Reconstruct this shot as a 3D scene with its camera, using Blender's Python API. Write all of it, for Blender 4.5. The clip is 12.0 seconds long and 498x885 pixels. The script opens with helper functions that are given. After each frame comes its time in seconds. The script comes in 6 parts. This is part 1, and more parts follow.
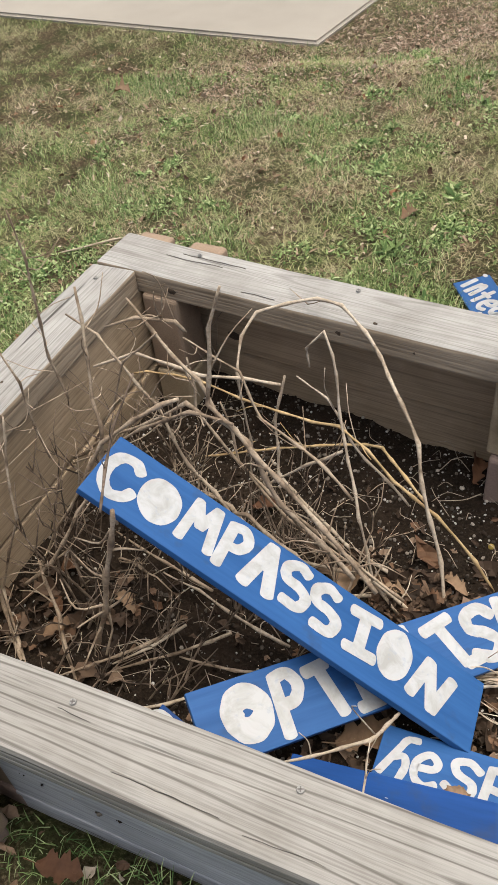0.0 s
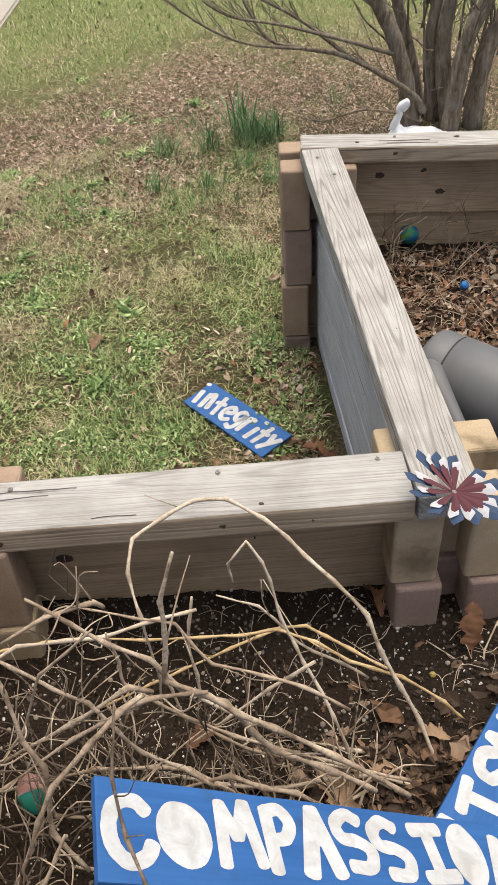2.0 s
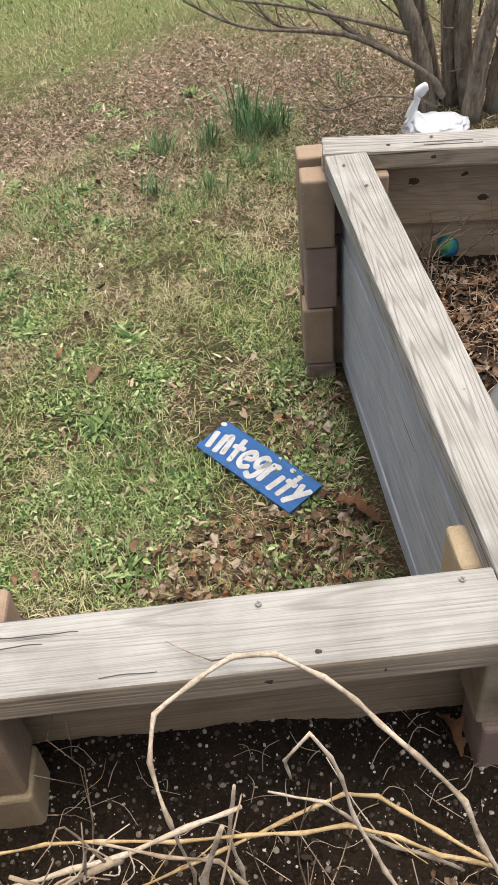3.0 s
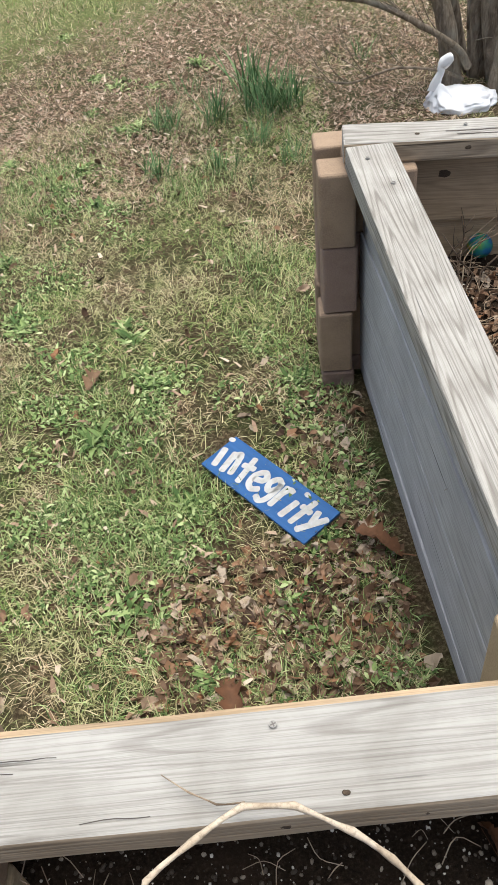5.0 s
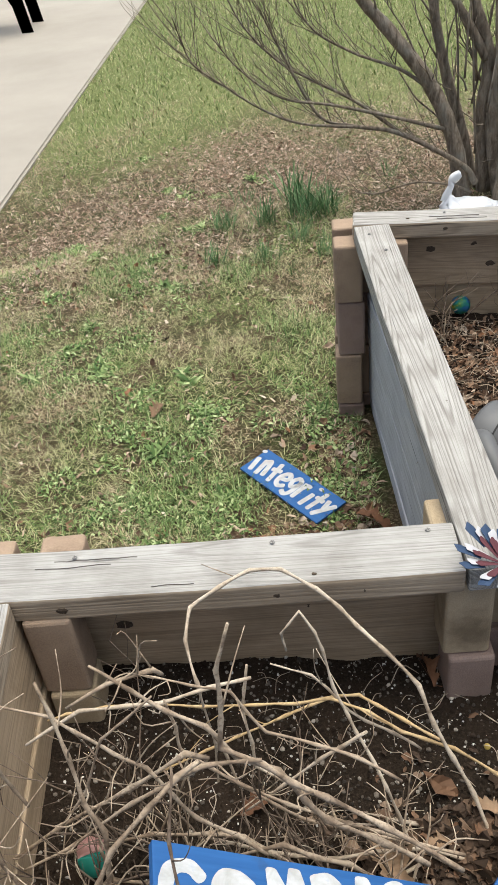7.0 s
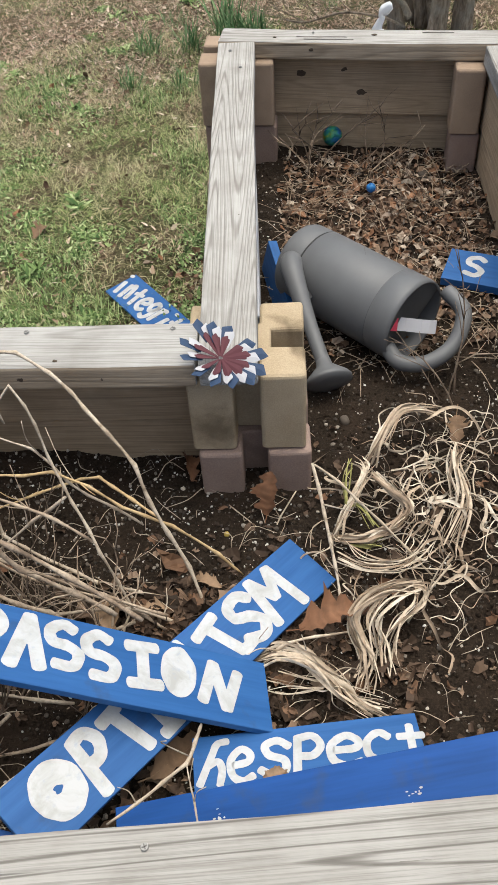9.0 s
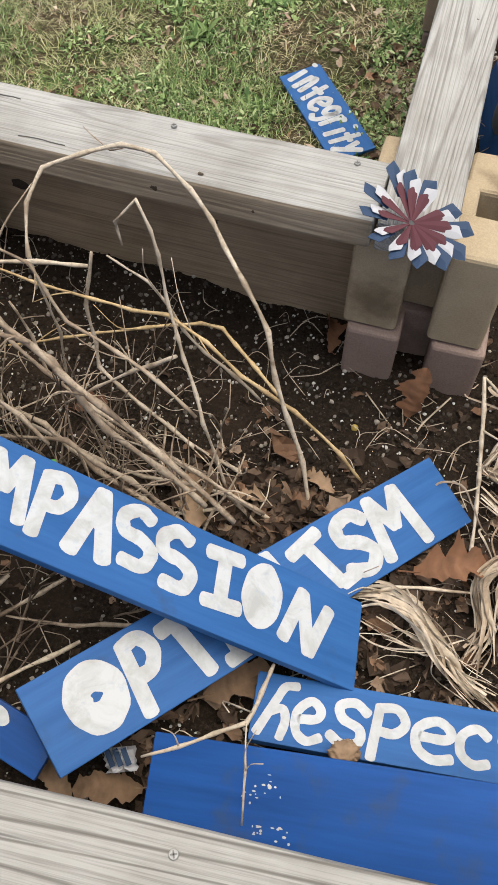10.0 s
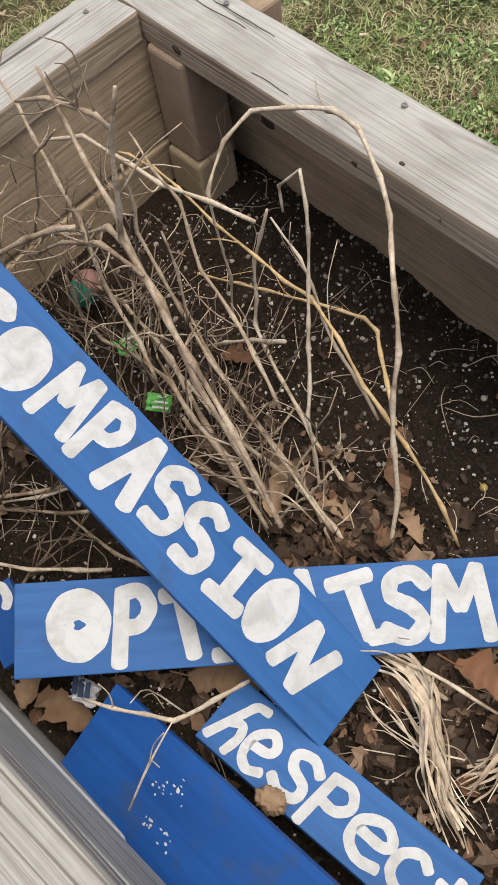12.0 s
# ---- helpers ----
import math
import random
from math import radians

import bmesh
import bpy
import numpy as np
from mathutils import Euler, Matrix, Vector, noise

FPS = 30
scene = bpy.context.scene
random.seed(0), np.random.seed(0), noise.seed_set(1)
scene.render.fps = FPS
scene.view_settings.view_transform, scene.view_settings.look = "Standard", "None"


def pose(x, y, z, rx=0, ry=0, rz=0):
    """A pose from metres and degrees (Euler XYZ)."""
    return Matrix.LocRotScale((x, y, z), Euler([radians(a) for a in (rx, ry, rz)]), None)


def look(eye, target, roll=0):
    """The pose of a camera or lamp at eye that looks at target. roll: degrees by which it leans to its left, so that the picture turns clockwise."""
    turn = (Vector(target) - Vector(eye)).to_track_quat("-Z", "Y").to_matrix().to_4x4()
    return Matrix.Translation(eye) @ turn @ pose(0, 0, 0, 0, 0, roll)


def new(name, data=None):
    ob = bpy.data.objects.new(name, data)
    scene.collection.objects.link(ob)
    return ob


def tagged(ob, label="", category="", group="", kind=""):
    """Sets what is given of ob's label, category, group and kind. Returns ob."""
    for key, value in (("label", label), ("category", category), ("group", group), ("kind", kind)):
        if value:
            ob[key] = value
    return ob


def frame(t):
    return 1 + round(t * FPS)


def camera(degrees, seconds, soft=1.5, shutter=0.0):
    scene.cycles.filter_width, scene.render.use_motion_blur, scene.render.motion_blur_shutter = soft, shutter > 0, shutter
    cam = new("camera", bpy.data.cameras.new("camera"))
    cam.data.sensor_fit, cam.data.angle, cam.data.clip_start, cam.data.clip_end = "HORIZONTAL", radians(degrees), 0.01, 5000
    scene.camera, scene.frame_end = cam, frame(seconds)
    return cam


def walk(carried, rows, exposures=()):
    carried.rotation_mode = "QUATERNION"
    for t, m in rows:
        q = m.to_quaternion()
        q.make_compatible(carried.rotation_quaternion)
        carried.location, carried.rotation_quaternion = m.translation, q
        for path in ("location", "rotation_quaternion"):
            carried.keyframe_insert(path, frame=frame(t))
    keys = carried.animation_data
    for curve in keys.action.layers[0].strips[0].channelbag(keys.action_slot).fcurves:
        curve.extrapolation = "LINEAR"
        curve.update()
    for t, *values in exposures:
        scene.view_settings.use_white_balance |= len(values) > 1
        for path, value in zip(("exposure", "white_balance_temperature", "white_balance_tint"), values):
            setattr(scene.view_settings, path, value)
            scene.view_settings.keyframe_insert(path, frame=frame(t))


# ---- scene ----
cam = camera(33.1, 12.0)
PATH = [
    (0, (0.183, -0.838, 1.11), (-0.622, 0.347, -0.286), -7.3),
    (0.5, (0.074, -0.77, 1.121), (-0.742, 0.419, -0.265), -9.0),
    (1, (-0.048, -0.735, 1.13), (-0.472, 0.666, -0.234), -6.5),
    (1.5, (-0.146, -0.719, 1.152), (-0.225, 0.765, -0.187), -4.4),
    (2, (-0.179, -0.7, 1.154), (-0.159, 0.795, -0.175), -3.9),
    (2.5, (-0.198, -0.625, 1.144), (-0.166, 0.867, -0.186), -4.5),
    (3, (-0.208, -0.431, 1.105), (-0.193, 1.031, -0.26), -5.9),
    (3.2, (-0.206, -0.363, 1.093), (-0.192, 1.085, -0.286), -6.2),
    (4.8, (-0.2, -0.25, 1.074), (-0.198, 1.146, -0.358), -6.2),
    (5, (-0.2, -0.257, 1.076), (-0.214, 1.15, -0.346), -6.6),
    (5.5, (-0.204, -0.338, 1.102), (-0.26, 1.104, -0.282), -7.0),
    (6, (-0.191, -0.461, 1.136), (-0.296, 1.033, -0.189), -7.6),
    (6.5, (-0.185, -0.601, 1.174), (-0.305, 0.947, -0.087), -7.3),
    (7, (-0.173, -0.723, 1.194), (-0.278, 0.866, -0.016), -6.8),
    (7.5, (-0.119, -0.793, 1.171), (-0.179, 0.816, -0.015), -6.0),
    (7.7, (-0.082, -0.816, 1.174), (-0.13, 0.791, -0.015), -5.5),
    (9.3, (0.166, -0.821, 1.114), (0.012, 0.441, -0.43), -2.7),
    (9.5, (0.138, -0.747, 1.068), (-0.057, 0.428, -0.538), -1.5),
    (10, (0.087, -0.626, 1.035), (-0.217, 0.338, -0.691), -0.1),
    (10.5, (0.098, -0.566, 1.024), (-0.371, 0.269, -0.732), -2.5),
    (11, (0.184, -0.494, 1.021), (-0.47, 0.22, -0.729), -5.6),
    (11.5, (0.208, -0.482, 1.005), (-0.575, 0.102, -0.741), -7.8),
    (12, (0.223, -0.474, 1.005), (-0.608, 0.047, -0.738), -12.4),
]
walk(cam, [(t, look(eye, target, roll)) for t, eye, target, roll in PATH], exposures=[(0.0, 0.60, 6400, 4), (2.0, 0.78, 6480, 5), (5.0, 0.80, 6150, 2), (7.5, 0.80, 6120, 1), (9.5, 0.66, 6180, 2), (12.0, 0.54, 6350, 4)])

# ---- world and light ----
world = bpy.data.worlds.new("world")
scene.world = world
world.use_nodes = True
wn = world.node_tree
sky = wn.nodes.new("ShaderNodeTexSky")
sky.sky_type, sky.sun_disc = "NISHITA", False
SUN_UP, SUN_TURN = radians(82), radians(50)
sky.sun_elevation, sky.sun_rotation = SUN_UP, SUN_TURN
sky.air_density, sky.dust_density, sky.ozone_density = 0.6, 8.0, 0.0
wn.links.new(sky.outputs[0], wn.nodes["Background"].inputs[0])
wn.nodes["Background"].inputs[1].default_value = 0.15
sun_data = bpy.data.lights.new("sun", "SUN")
sun_data.energy, sun_data.angle, sun_data.color = 0.50, radians(95), (1.0, 0.95, 0.88)
sun = new("sun", sun_data)
sun_dir = Vector((math.sin(SUN_TURN) * math.cos(SUN_UP), math.cos(SUN_TURN) * math.cos(SUN_UP), math.sin(SUN_UP)))
sun.matrix_world = look(sun_dir * 30, (0, 0, 0))


# ---- materials ----
class Nodes:
    """A short way to write node materials."""

    def __init__(self, name, rough=0.8, spec=0.3):
        self.m = bpy.data.materials.new(name)
        self.m.use_nodes = True
        self.t = self.m.node_tree
        self.b = self.t.nodes["Principled BSDF"]
        self.b.inputs["Roughness"].default_value = rough
        self.b.inputs["Specular IOR Level"].default_value = spec

    def node(self, kind, **sets):
        n = self.t.nodes.new(kind)
        for k, v in sets.items():
            n.inputs[k].default_value = v
        return n

    def to(self, a, b):
        self.t.links.new(a, b)

    def coords(self, scale=(1, 1, 1), which="Object", shift=0.0):
        c = self.node("ShaderNodeTexCoord")
        m = self.node("ShaderNodeMapping")
        m.inputs["Scale"].default_value = scale
        self.to(c.outputs[which], m.inputs["Vector"])
        if shift:
            o = self.node("ShaderNodeObjectInfo")
            x = self.node("ShaderNodeVectorMath")
            x.operation = "SCALE"
            x.inputs[0].default_value = (3.1, 1.7, 2.3)
            k = self.node("ShaderNodeMath")
            k.operation = "MULTIPLY"
            k.inputs[1].default_value = shift
            self.to(o.outputs["Random"], k.inputs[0])
            self.to(k.outputs[0], x.inputs["Scale"])
            self.to(x.outputs[0], m.inputs["Location"])
        return m.outputs[0]

    def noise(self, vec, scale, detail=4.0, rough=0.55, twist=0.0):
        n = self.node("ShaderNodeTexNoise", Scale=scale, Detail=detail, Roughness=rough, Distortion=twist)
        if vec is not None:
            self.to(vec, n.inputs["Vector"])
        return n.outputs[0]

    def ramp(self, fac, stops):
        r = self.node("ShaderNodeValToRGB")
        el = r.color_ramp.elements
        while len(el) < len(stops):
            el.new(0.5)
        for e, (p, c) in zip(el, stops):
            e.position = p
            e.color = (*c, 1) if len(c) == 3 else c
        self.to(fac, r.inputs[0])
        return r.outputs[0]

    def mix(self, fac, a, b, mode="MIX"):
        n = self.node("ShaderNodeMix")
        n.data_type, n.blend_type = "RGBA", mode
        for sock, v in ((n.inputs[0], fac), (n.inputs[6], a), (n.inputs[7], b)):
            if isinstance(v, (int, float)):
                sock.default_value = v
            elif isinstance(v, tuple):
                sock.default_value = (*v, 1)
            else:
                self.to(v, sock)
        return n.outputs[2]

    def math(self, op, a, b=0.0):
        n = self.node("ShaderNodeMath")
        n.operation = op
        for sock, v in ((n.inputs[0], a), (n.inputs[1], b)):
            if isinstance(v, (int, float)):
                sock.default_value = v
            else:
                self.to(v, sock)
        return n.outputs[0]

    def colour(self, c):
        if isinstance(c, tuple):
            self.b.inputs["Base Color"].default_value = (*c, 1)
        else:
            self.to(c, self.b.inputs["Base Color"])
        return self

    def bump(self, height, strength=0.4, dist=0.002):
        n = self.node("ShaderNodeBump", Strength=strength, Distance=dist)
        self.to(height, n.inputs["Height"])
        self.to(n.outputs[0], self.b.inputs["Normal"])
        return self


def black_white(a, b):
    return [(a, (0, 0, 0)), (b, (1, 1, 1))]


def weathered_wood(name, pale, mid, dark, ring=26.0, streak=1.0, line=0.34):
    n = Nodes(name, 0.85, 0.2)
    base = n.coords((1.0, 1.0, 1.0), shift=4.0)
    # growth rings: a slow field, stretched along the board, cut into many bands
    long_v = n.coords((0.45, 11.0, 11.0), shift=4.0)
    field = n.noise(long_v, 1.0, 1.5, 0.45, 0.15)
    bands = n.math("SINE", n.math("MULTIPLY", field, ring * 6.28))
    bands = n.math("ADD", n.math("MULTIPLY", bands, 0.5), 0.5)
    fine = n.noise(n.coords((7.0, 460.0, 460.0), shift=4.0), 1.0, 4.0, 0.7)
    patch = n.noise(base, 9.0, 4.0, 0.6, 0.4)
    late = n.ramp(bands, [(0.0, (1, 1, 1)), (line, (0, 0, 0))])
    col = n.mix(n.ramp(patch, black_white(0.36, 0.66)), pale, mid)
    col = n.mix(n.math("MULTIPLY", late, 0.34 * streak), col, dark)
    col = n.mix(n.math("MULTIPLY", n.ramp(fine, [(0.36, (1, 1, 1)), (0.54, (0, 0, 0))]), 0.40), col, dark)
    col = n.mix(n.math("MULTIPLY", n.ramp(fine, black_white(0.56, 0.72)), 0.2), col, tuple(min(1, c * 1.25) for c in pale))
    # weather checks: thin dark splits along the grain
    crack = n.noise(n.coords((1.6, 62.0, 62.0), shift=4.0), 1.0, 3.0, 0.6, 0.3)
    split = n.ramp(crack, [(0.29, (1, 1, 1)), (0.33, (0, 0, 0))])
    col = n.mix(n.math("MULTIPLY", split, 0.8), col, tuple(c * 0.3 for c in dark))
    # pin knots
    knots = n.node("ShaderNodeTexVoronoi", Scale=1.0, Randomness=1.0)
    n.to(n.coords((5.0, 11.0, 11.0), shift=4.0), knots.inputs["Vector"])
    kn = n.ramp(knots.outputs["Distance"], [(0.03, (1, 1, 1)), (0.08, (0, 0, 0))])
    col = n.mix(n.math("MULTIPLY", kn, 0.25), col, tuple(c * 0.4 for c in dark))
    n.colour(col)
    h = n.math("ADD", n.math("MULTIPLY", fine, 0.7), n.math("MULTIPLY", bands, 0.35 * streak))
    h = n.math("SUBTRACT", h, n.math("MULTIPLY", split, 0.9))
    n.bump(h, 0.55, 0.0018)
    return n.m


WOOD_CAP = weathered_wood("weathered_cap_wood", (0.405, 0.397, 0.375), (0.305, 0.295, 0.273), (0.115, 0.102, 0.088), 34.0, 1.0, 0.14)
WOOD_NEAR = weathered_wood("grey_weathered_rail_wood", (0.375, 0.363, 0.335), (0.295, 0.281, 0.254), (0.085, 0.075, 0.064), 17.0, 2.1, 0.09)
WOOD_GRAIN = weathered_wood("open_grained_cap_wood", (0.42, 0.41, 0.385), (0.31, 0.297, 0.272), (0.105, 0.092, 0.077), 44.0, 1.4)
WOOD_SIDE = weathered_wood("weathered_board_wood", (0.50, 0.385, 0.26), (0.385, 0.293, 0.19), (0.13, 0.094, 0.06), 26.0, 0.7, 0.22)
WOOD_EDGE = weathered_wood("brown_cap_edge_wood", (0.44, 0.36, 0.265), (0.345, 0.275, 0.195), (0.12, 0.09, 0.06), 30.0, 1.1, 0.25)
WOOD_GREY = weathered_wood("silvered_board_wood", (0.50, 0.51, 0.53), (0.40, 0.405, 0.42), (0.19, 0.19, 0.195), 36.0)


def knot_wood():
    n = Nodes("knot_wood", 0.8, 0.2)
    v = n.noise(n.coords((60, 60, 60)), 2.0, 4.0, 0.6)
    n.colour(n.ramp(v, [(0.3, (0.022, 0.016, 0.011)), (0.7, (0.13, 0.098, 0.07))])).bump(v, 0.5, 0.001)
    return n.m


KNOT = knot_wood()


def concrete(name, a, b, stain, damp=None):
    n = Nodes(name, 0.92, 0.15)
    v = n.coords((1, 1, 1), shift=2.0)
    grit = n.noise(v, 420.0, 4.0, 0.7)
    cloud = n.noise(v, 16.0, 4.0, 0.6)
    o = n.node("ShaderNodeObjectInfo")
    col = n.mix(n.ramp(cloud, black_white(0.35, 0.65)), a, b)
    col = n.mix(n.math("MULTIPLY", n.ramp(grit, black_white(0.35, 0.75)), 0.45), col, tuple(min(1, c * 1.5) for c in b))
    blot = n.noise(v, 9.0, 3.0, 0.6, 0.5)
    col = n.mix(n.math("MULTIPLY", n.ramp(blot, black_white(0.56, 0.72)), 0.7), col, stain)
    if damp:
        # a damp blotch low on one face
        gap = n.node("ShaderNodeVectorMath")
        gap.operation = "DISTANCE"
        gap.inputs[1].default_value = damp
        n.to(n.coords(), gap.inputs[0])
        edge = n.math("ADD", gap.outputs["Value"], n.math("MULTIPLY", n.noise(v, 60.0, 3.0, 0.6), 0.05))
        col = n.mix(n.math("MULTIPLY", n.ramp(edge, [(0.034, (1, 1, 1)), (0.075, (0, 0, 0))]), 0.7), col, stain)
    n.colour(col).bump(grit, 0.5, 0.002)
    return n.m


TAN_BLOCK = concrete("tan_concrete", (0.325, 0.255, 0.165), (0.395, 0.318, 0.213), (0.10, 0.073, 0.043), (-0.045, -0.081, 0.045))
ROSE_BLOCK = concrete("rose_concrete", (0.235, 0.168, 0.137), (0.29, 0.215, 0.178), (0.13, 0.092, 0.075))
BROWN_BLOCK = concrete("brown_concrete", (0.245, 0.18, 0.13), (0.32, 0.24, 0.172), (0.14, 0.10, 0.075))


def soil_material():
    n = Nodes("potting_soil", 0.95, 0.15)
    v = n.coords()
    fine = n.noise(v, 260.0, 5.0, 0.75)
    wide = n.noise(v, 14.0, 4.0, 0.6)
    col = n.ramp(fine, [(0.32, (0.008, 0.0056, 0.0038)), (0.52, (0.022, 0.0156, 0.0105)), (0.72, (0.064, 0.046, 0.032))])
    col = n.mix(n.math("MULTIPLY", n.ramp(wide, black_white(0.45, 0.7)), 0.5), col, (0.042, 0.028, 0.019))
    n.colour(col).bump(fine, 0.9, 0.004)
    return n.m


SOIL = soil_material()


def ground_material():
    n = Nodes("thin_lawn_ground", 0.95, 0.1)
    v = n.coords()
    fine = n.noise(v, 130.0, 5.0, 0.75)
    mid = n.noise(v, 9.0, 4.0, 0.65)
    wide = n.noise(v, 1.6, 3.0, 0.6)
    earth = n.ramp(fine, [(0.3, (0.020, 0.015, 0.009)), (0.5, (0.070, 0.052, 0.030)), (0.72, (0.25, 0.20, 0.125))])
    green = n.ramp(fine, [(0.3, (0.016, 0.020, 0.008)), (0.55, (0.055, 0.062, 0.024)), (0.75, (0.22, 0.20, 0.10))])
    col = n.mix(n.ramp(mid, black_white(0.42, 0.62)), earth, green)
    # farther off the lawn is green again
    x = n.node("ShaderNodeSeparateXYZ")
    n.to(v, x.inputs[0])
    far = n.ramp(n.math("ADD", n.math("MULTIPLY", x.outputs[1], 0.1), n.math("MULTIPLY", wide, 0.14)), black_white(0.36, 0.46))
    col = n.mix(n.math("MULTIPLY", far, 0.85), col, n.ramp(fine, [(0.3, (0.07, 0.09, 0.03)), (0.7, (0.27, 0.30, 0.12))]))
    n.colour(col).bump(fine, 0.8, 0.01)
    return n.m


GROUND = ground_material()


def slab_material():
    n = Nodes("broom_finished_concrete", 0.85, 0.25)
    v = n.coords()
    wide = n.noise(v, 1.4, 4.0, 0.6)
    fine = n.noise(n.coords((60, 240, 60)), 1.0, 4.0, 0.7)
    col = n.mix(n.ramp(wide, black_white(0.3, 0.7)), (0.29, 0.265, 0.225), (0.37, 0.34, 0.292))
    col = n.mix(n.math("MULTIPLY", n.ramp(fine, black_white(0.3, 0.7)), 0.25), col, (0.30, 0.27, 0.225))
    n.colour(col).bump(fine, 0.3, 0.002)
    return n.m


SLAB = slab_material()


def blue_paint(name, deep, light, grime=0.60):
    n = Nodes(name, 0.6, 0.25)
    v = n.coords((3.0, 40.0, 40.0), shift=3.0)
    brush = n.noise(v, 2.0, 4.0, 0.6)
    cloud = n.noise(n.coords((1, 1, 1), shift=3.0), 22.0, 4.0, 0.6)
    col = n.mix(n.ramp(brush, black_white(0.3, 0.7)), deep, light)
    dirt = n.ramp(cloud, black_white(grime, grime + 0.18))
    col = n.mix(n.math("MULTIPLY", dirt, 0.6), col, (0.035, 0.055, 0.10))
    n.colour(col).bump(brush, 0.25, 0.0006)
    return n.m


BLUE = blue_paint("blue_sign_paint", (0.017, 0.078, 0.235), (0.030, 0.110, 0.305))
DEEP_BLUE = blue_paint("deep_blue_paint", (0.004, 0.045, 0.19), (0.010, 0.071, 0.28), 0.56)


def white_paint():
    n = Nodes("white_lettering_paint", 0.6, 0.35)
    v = n.coords((1, 1, 1), shift=3.0)
    thin = n.noise(v, 130.0, 4.0, 0.6)
    smear = n.noise(v, 38.0, 4.0, 0.65, 0.6)
    col = n.mix(n.math("MULTIPLY", n.ramp(smear, black_white(0.42, 0.66)), 0.85), (0.475, 0.488, 0.496), (0.34, 0.34, 0.325))
    col = n.mix(n.math("MULTIPLY", n.ramp(thin, black_white(0.58, 0.72)), 0.5), col, (0.30, 0.35, 0.45))
    n.colour(col).bump(thin, 0.3, 0.0006)
    return n.m


WHITE = white_paint()


def plant_material(name, stops, bump_scale=160.0, world_patch=None, sheen=0.25, mottle=0.35):
    """Colour by a random number for each separate blade, leaf or stem."""
    n = Nodes(name, 0.75, sheen)
    g = n.node("ShaderNodeNewGeometry")
    v = n.noise(n.coords(), bump_scale, 3.0, 0.6)
    o = n.node("ShaderNodeObjectInfo")
    pick = n.math("FRACT", n.math("ADD", g.outputs["Random Per Island"], o.outputs["Random"]))
    col = n.ramp(pick, stops)
    if world_patch:
        scale, lo, hi, other = world_patch
        p = n.noise(n.coords(), scale, 4.0, 0.6)
        col = n.mix(n.ramp(p, black_white(lo, hi)), col, n.ramp(pick, other))
    col = n.mix(n.math("MULTIPLY", n.ramp(v, black_white(0.35, 0.7)), mottle), col, n.mix(0.55, col, (0.02, 0.015, 0.01)))
    n.colour(col).bump(v, 0.3, 0.001)
    return n.m


GRASS = plant_material(
    "grass_blades",
    [(0.0, (0.075, 0.052, 0.03)), (0.3, (0.31, 0.235, 0.135)), (0.5, (0.50, 0.405, 0.25)), (0.76, (0.74, 0.64, 0.45)), (0.88, (0.32, 0.36, 0.15)), (1.0, (0.12, 0.19, 0.05))],
    world_patch=(3.2, 0.40, 0.54, [(0.0, (0.045, 0.085, 0.02)), (0.4, (0.17, 0.26, 0.065)), (0.65, (0.34, 0.375, 0.15)), (1.0, (0.64, 0.56, 0.35))]))
FAR_GRASS = plant_material("far_lawn_blades", [(0.0, (0.09, 0.135, 0.04)), (0.4, (0.22, 0.295, 0.095)), (0.7, (0.36, 0.40, 0.165)), (0.88, (0.56, 0.51, 0.32)), (1.0, (0.30, 0.22, 0.14))])
WEED = plant_material("weed_leaves", [(0.0, (0.050, 0.105, 0.028)), (0.4, (0.14, 0.215, 0.07)), (0.7, (0.26, 0.36, 0.13)), (1.0, (0.50, 0.58, 0.30))])
DAFFODIL = plant_material("bulb_leaves", [(0.0, (0.06, 0.14, 0.055)), (0.6, (0.12, 0.225, 0.09)), (1.0, (0.23, 0.34, 0.16))])
LITTER = plant_material("dead_leaves", [(0.0, (0.05, 0.03, 0.02)), (0.3, (0.14, 0.085, 0.053)), (0.55, (0.24, 0.165, 0.11)), (0.72, (0.27, 0.135, 0.07)), (0.85, (0.36, 0.28, 0.21)), (1.0, (0.52, 0.44, 0.35))])
BED_LEAF = plant_material("dead_leaves_in_bed", [(0.0, (0.03, 0.02, 0.013)), (0.45, (0.075, 0.049, 0.033)), (0.75, (0.135, 0.090, 0.060)), (0.88, (0.165, 0.09, 0.05)), (1.0, (0.30, 0.22, 0.155))])
SCRAPS = plant_material("straw_and_leaf_scraps", [(0.0, (0.15, 0.092, 0.06)), (0.45, (0.37, 0.26, 0.185)), (0.8, (0.52, 0.405, 0.305)), (1.0, (0.68, 0.57, 0.46))])
OAK = plant_material("russet_oak_leaf", [(0.0, (0.115, 0.055, 0.030)), (1.0, (0.22, 0.11, 0.058))], 60.0, mottle=0.7)
BUFF = plant_material("buff_oak_leaf", [(0.0, (0.17, 0.105, 0.062)), (1.0, (0.31, 0.21, 0.13))], 60.0, mottle=0.7)


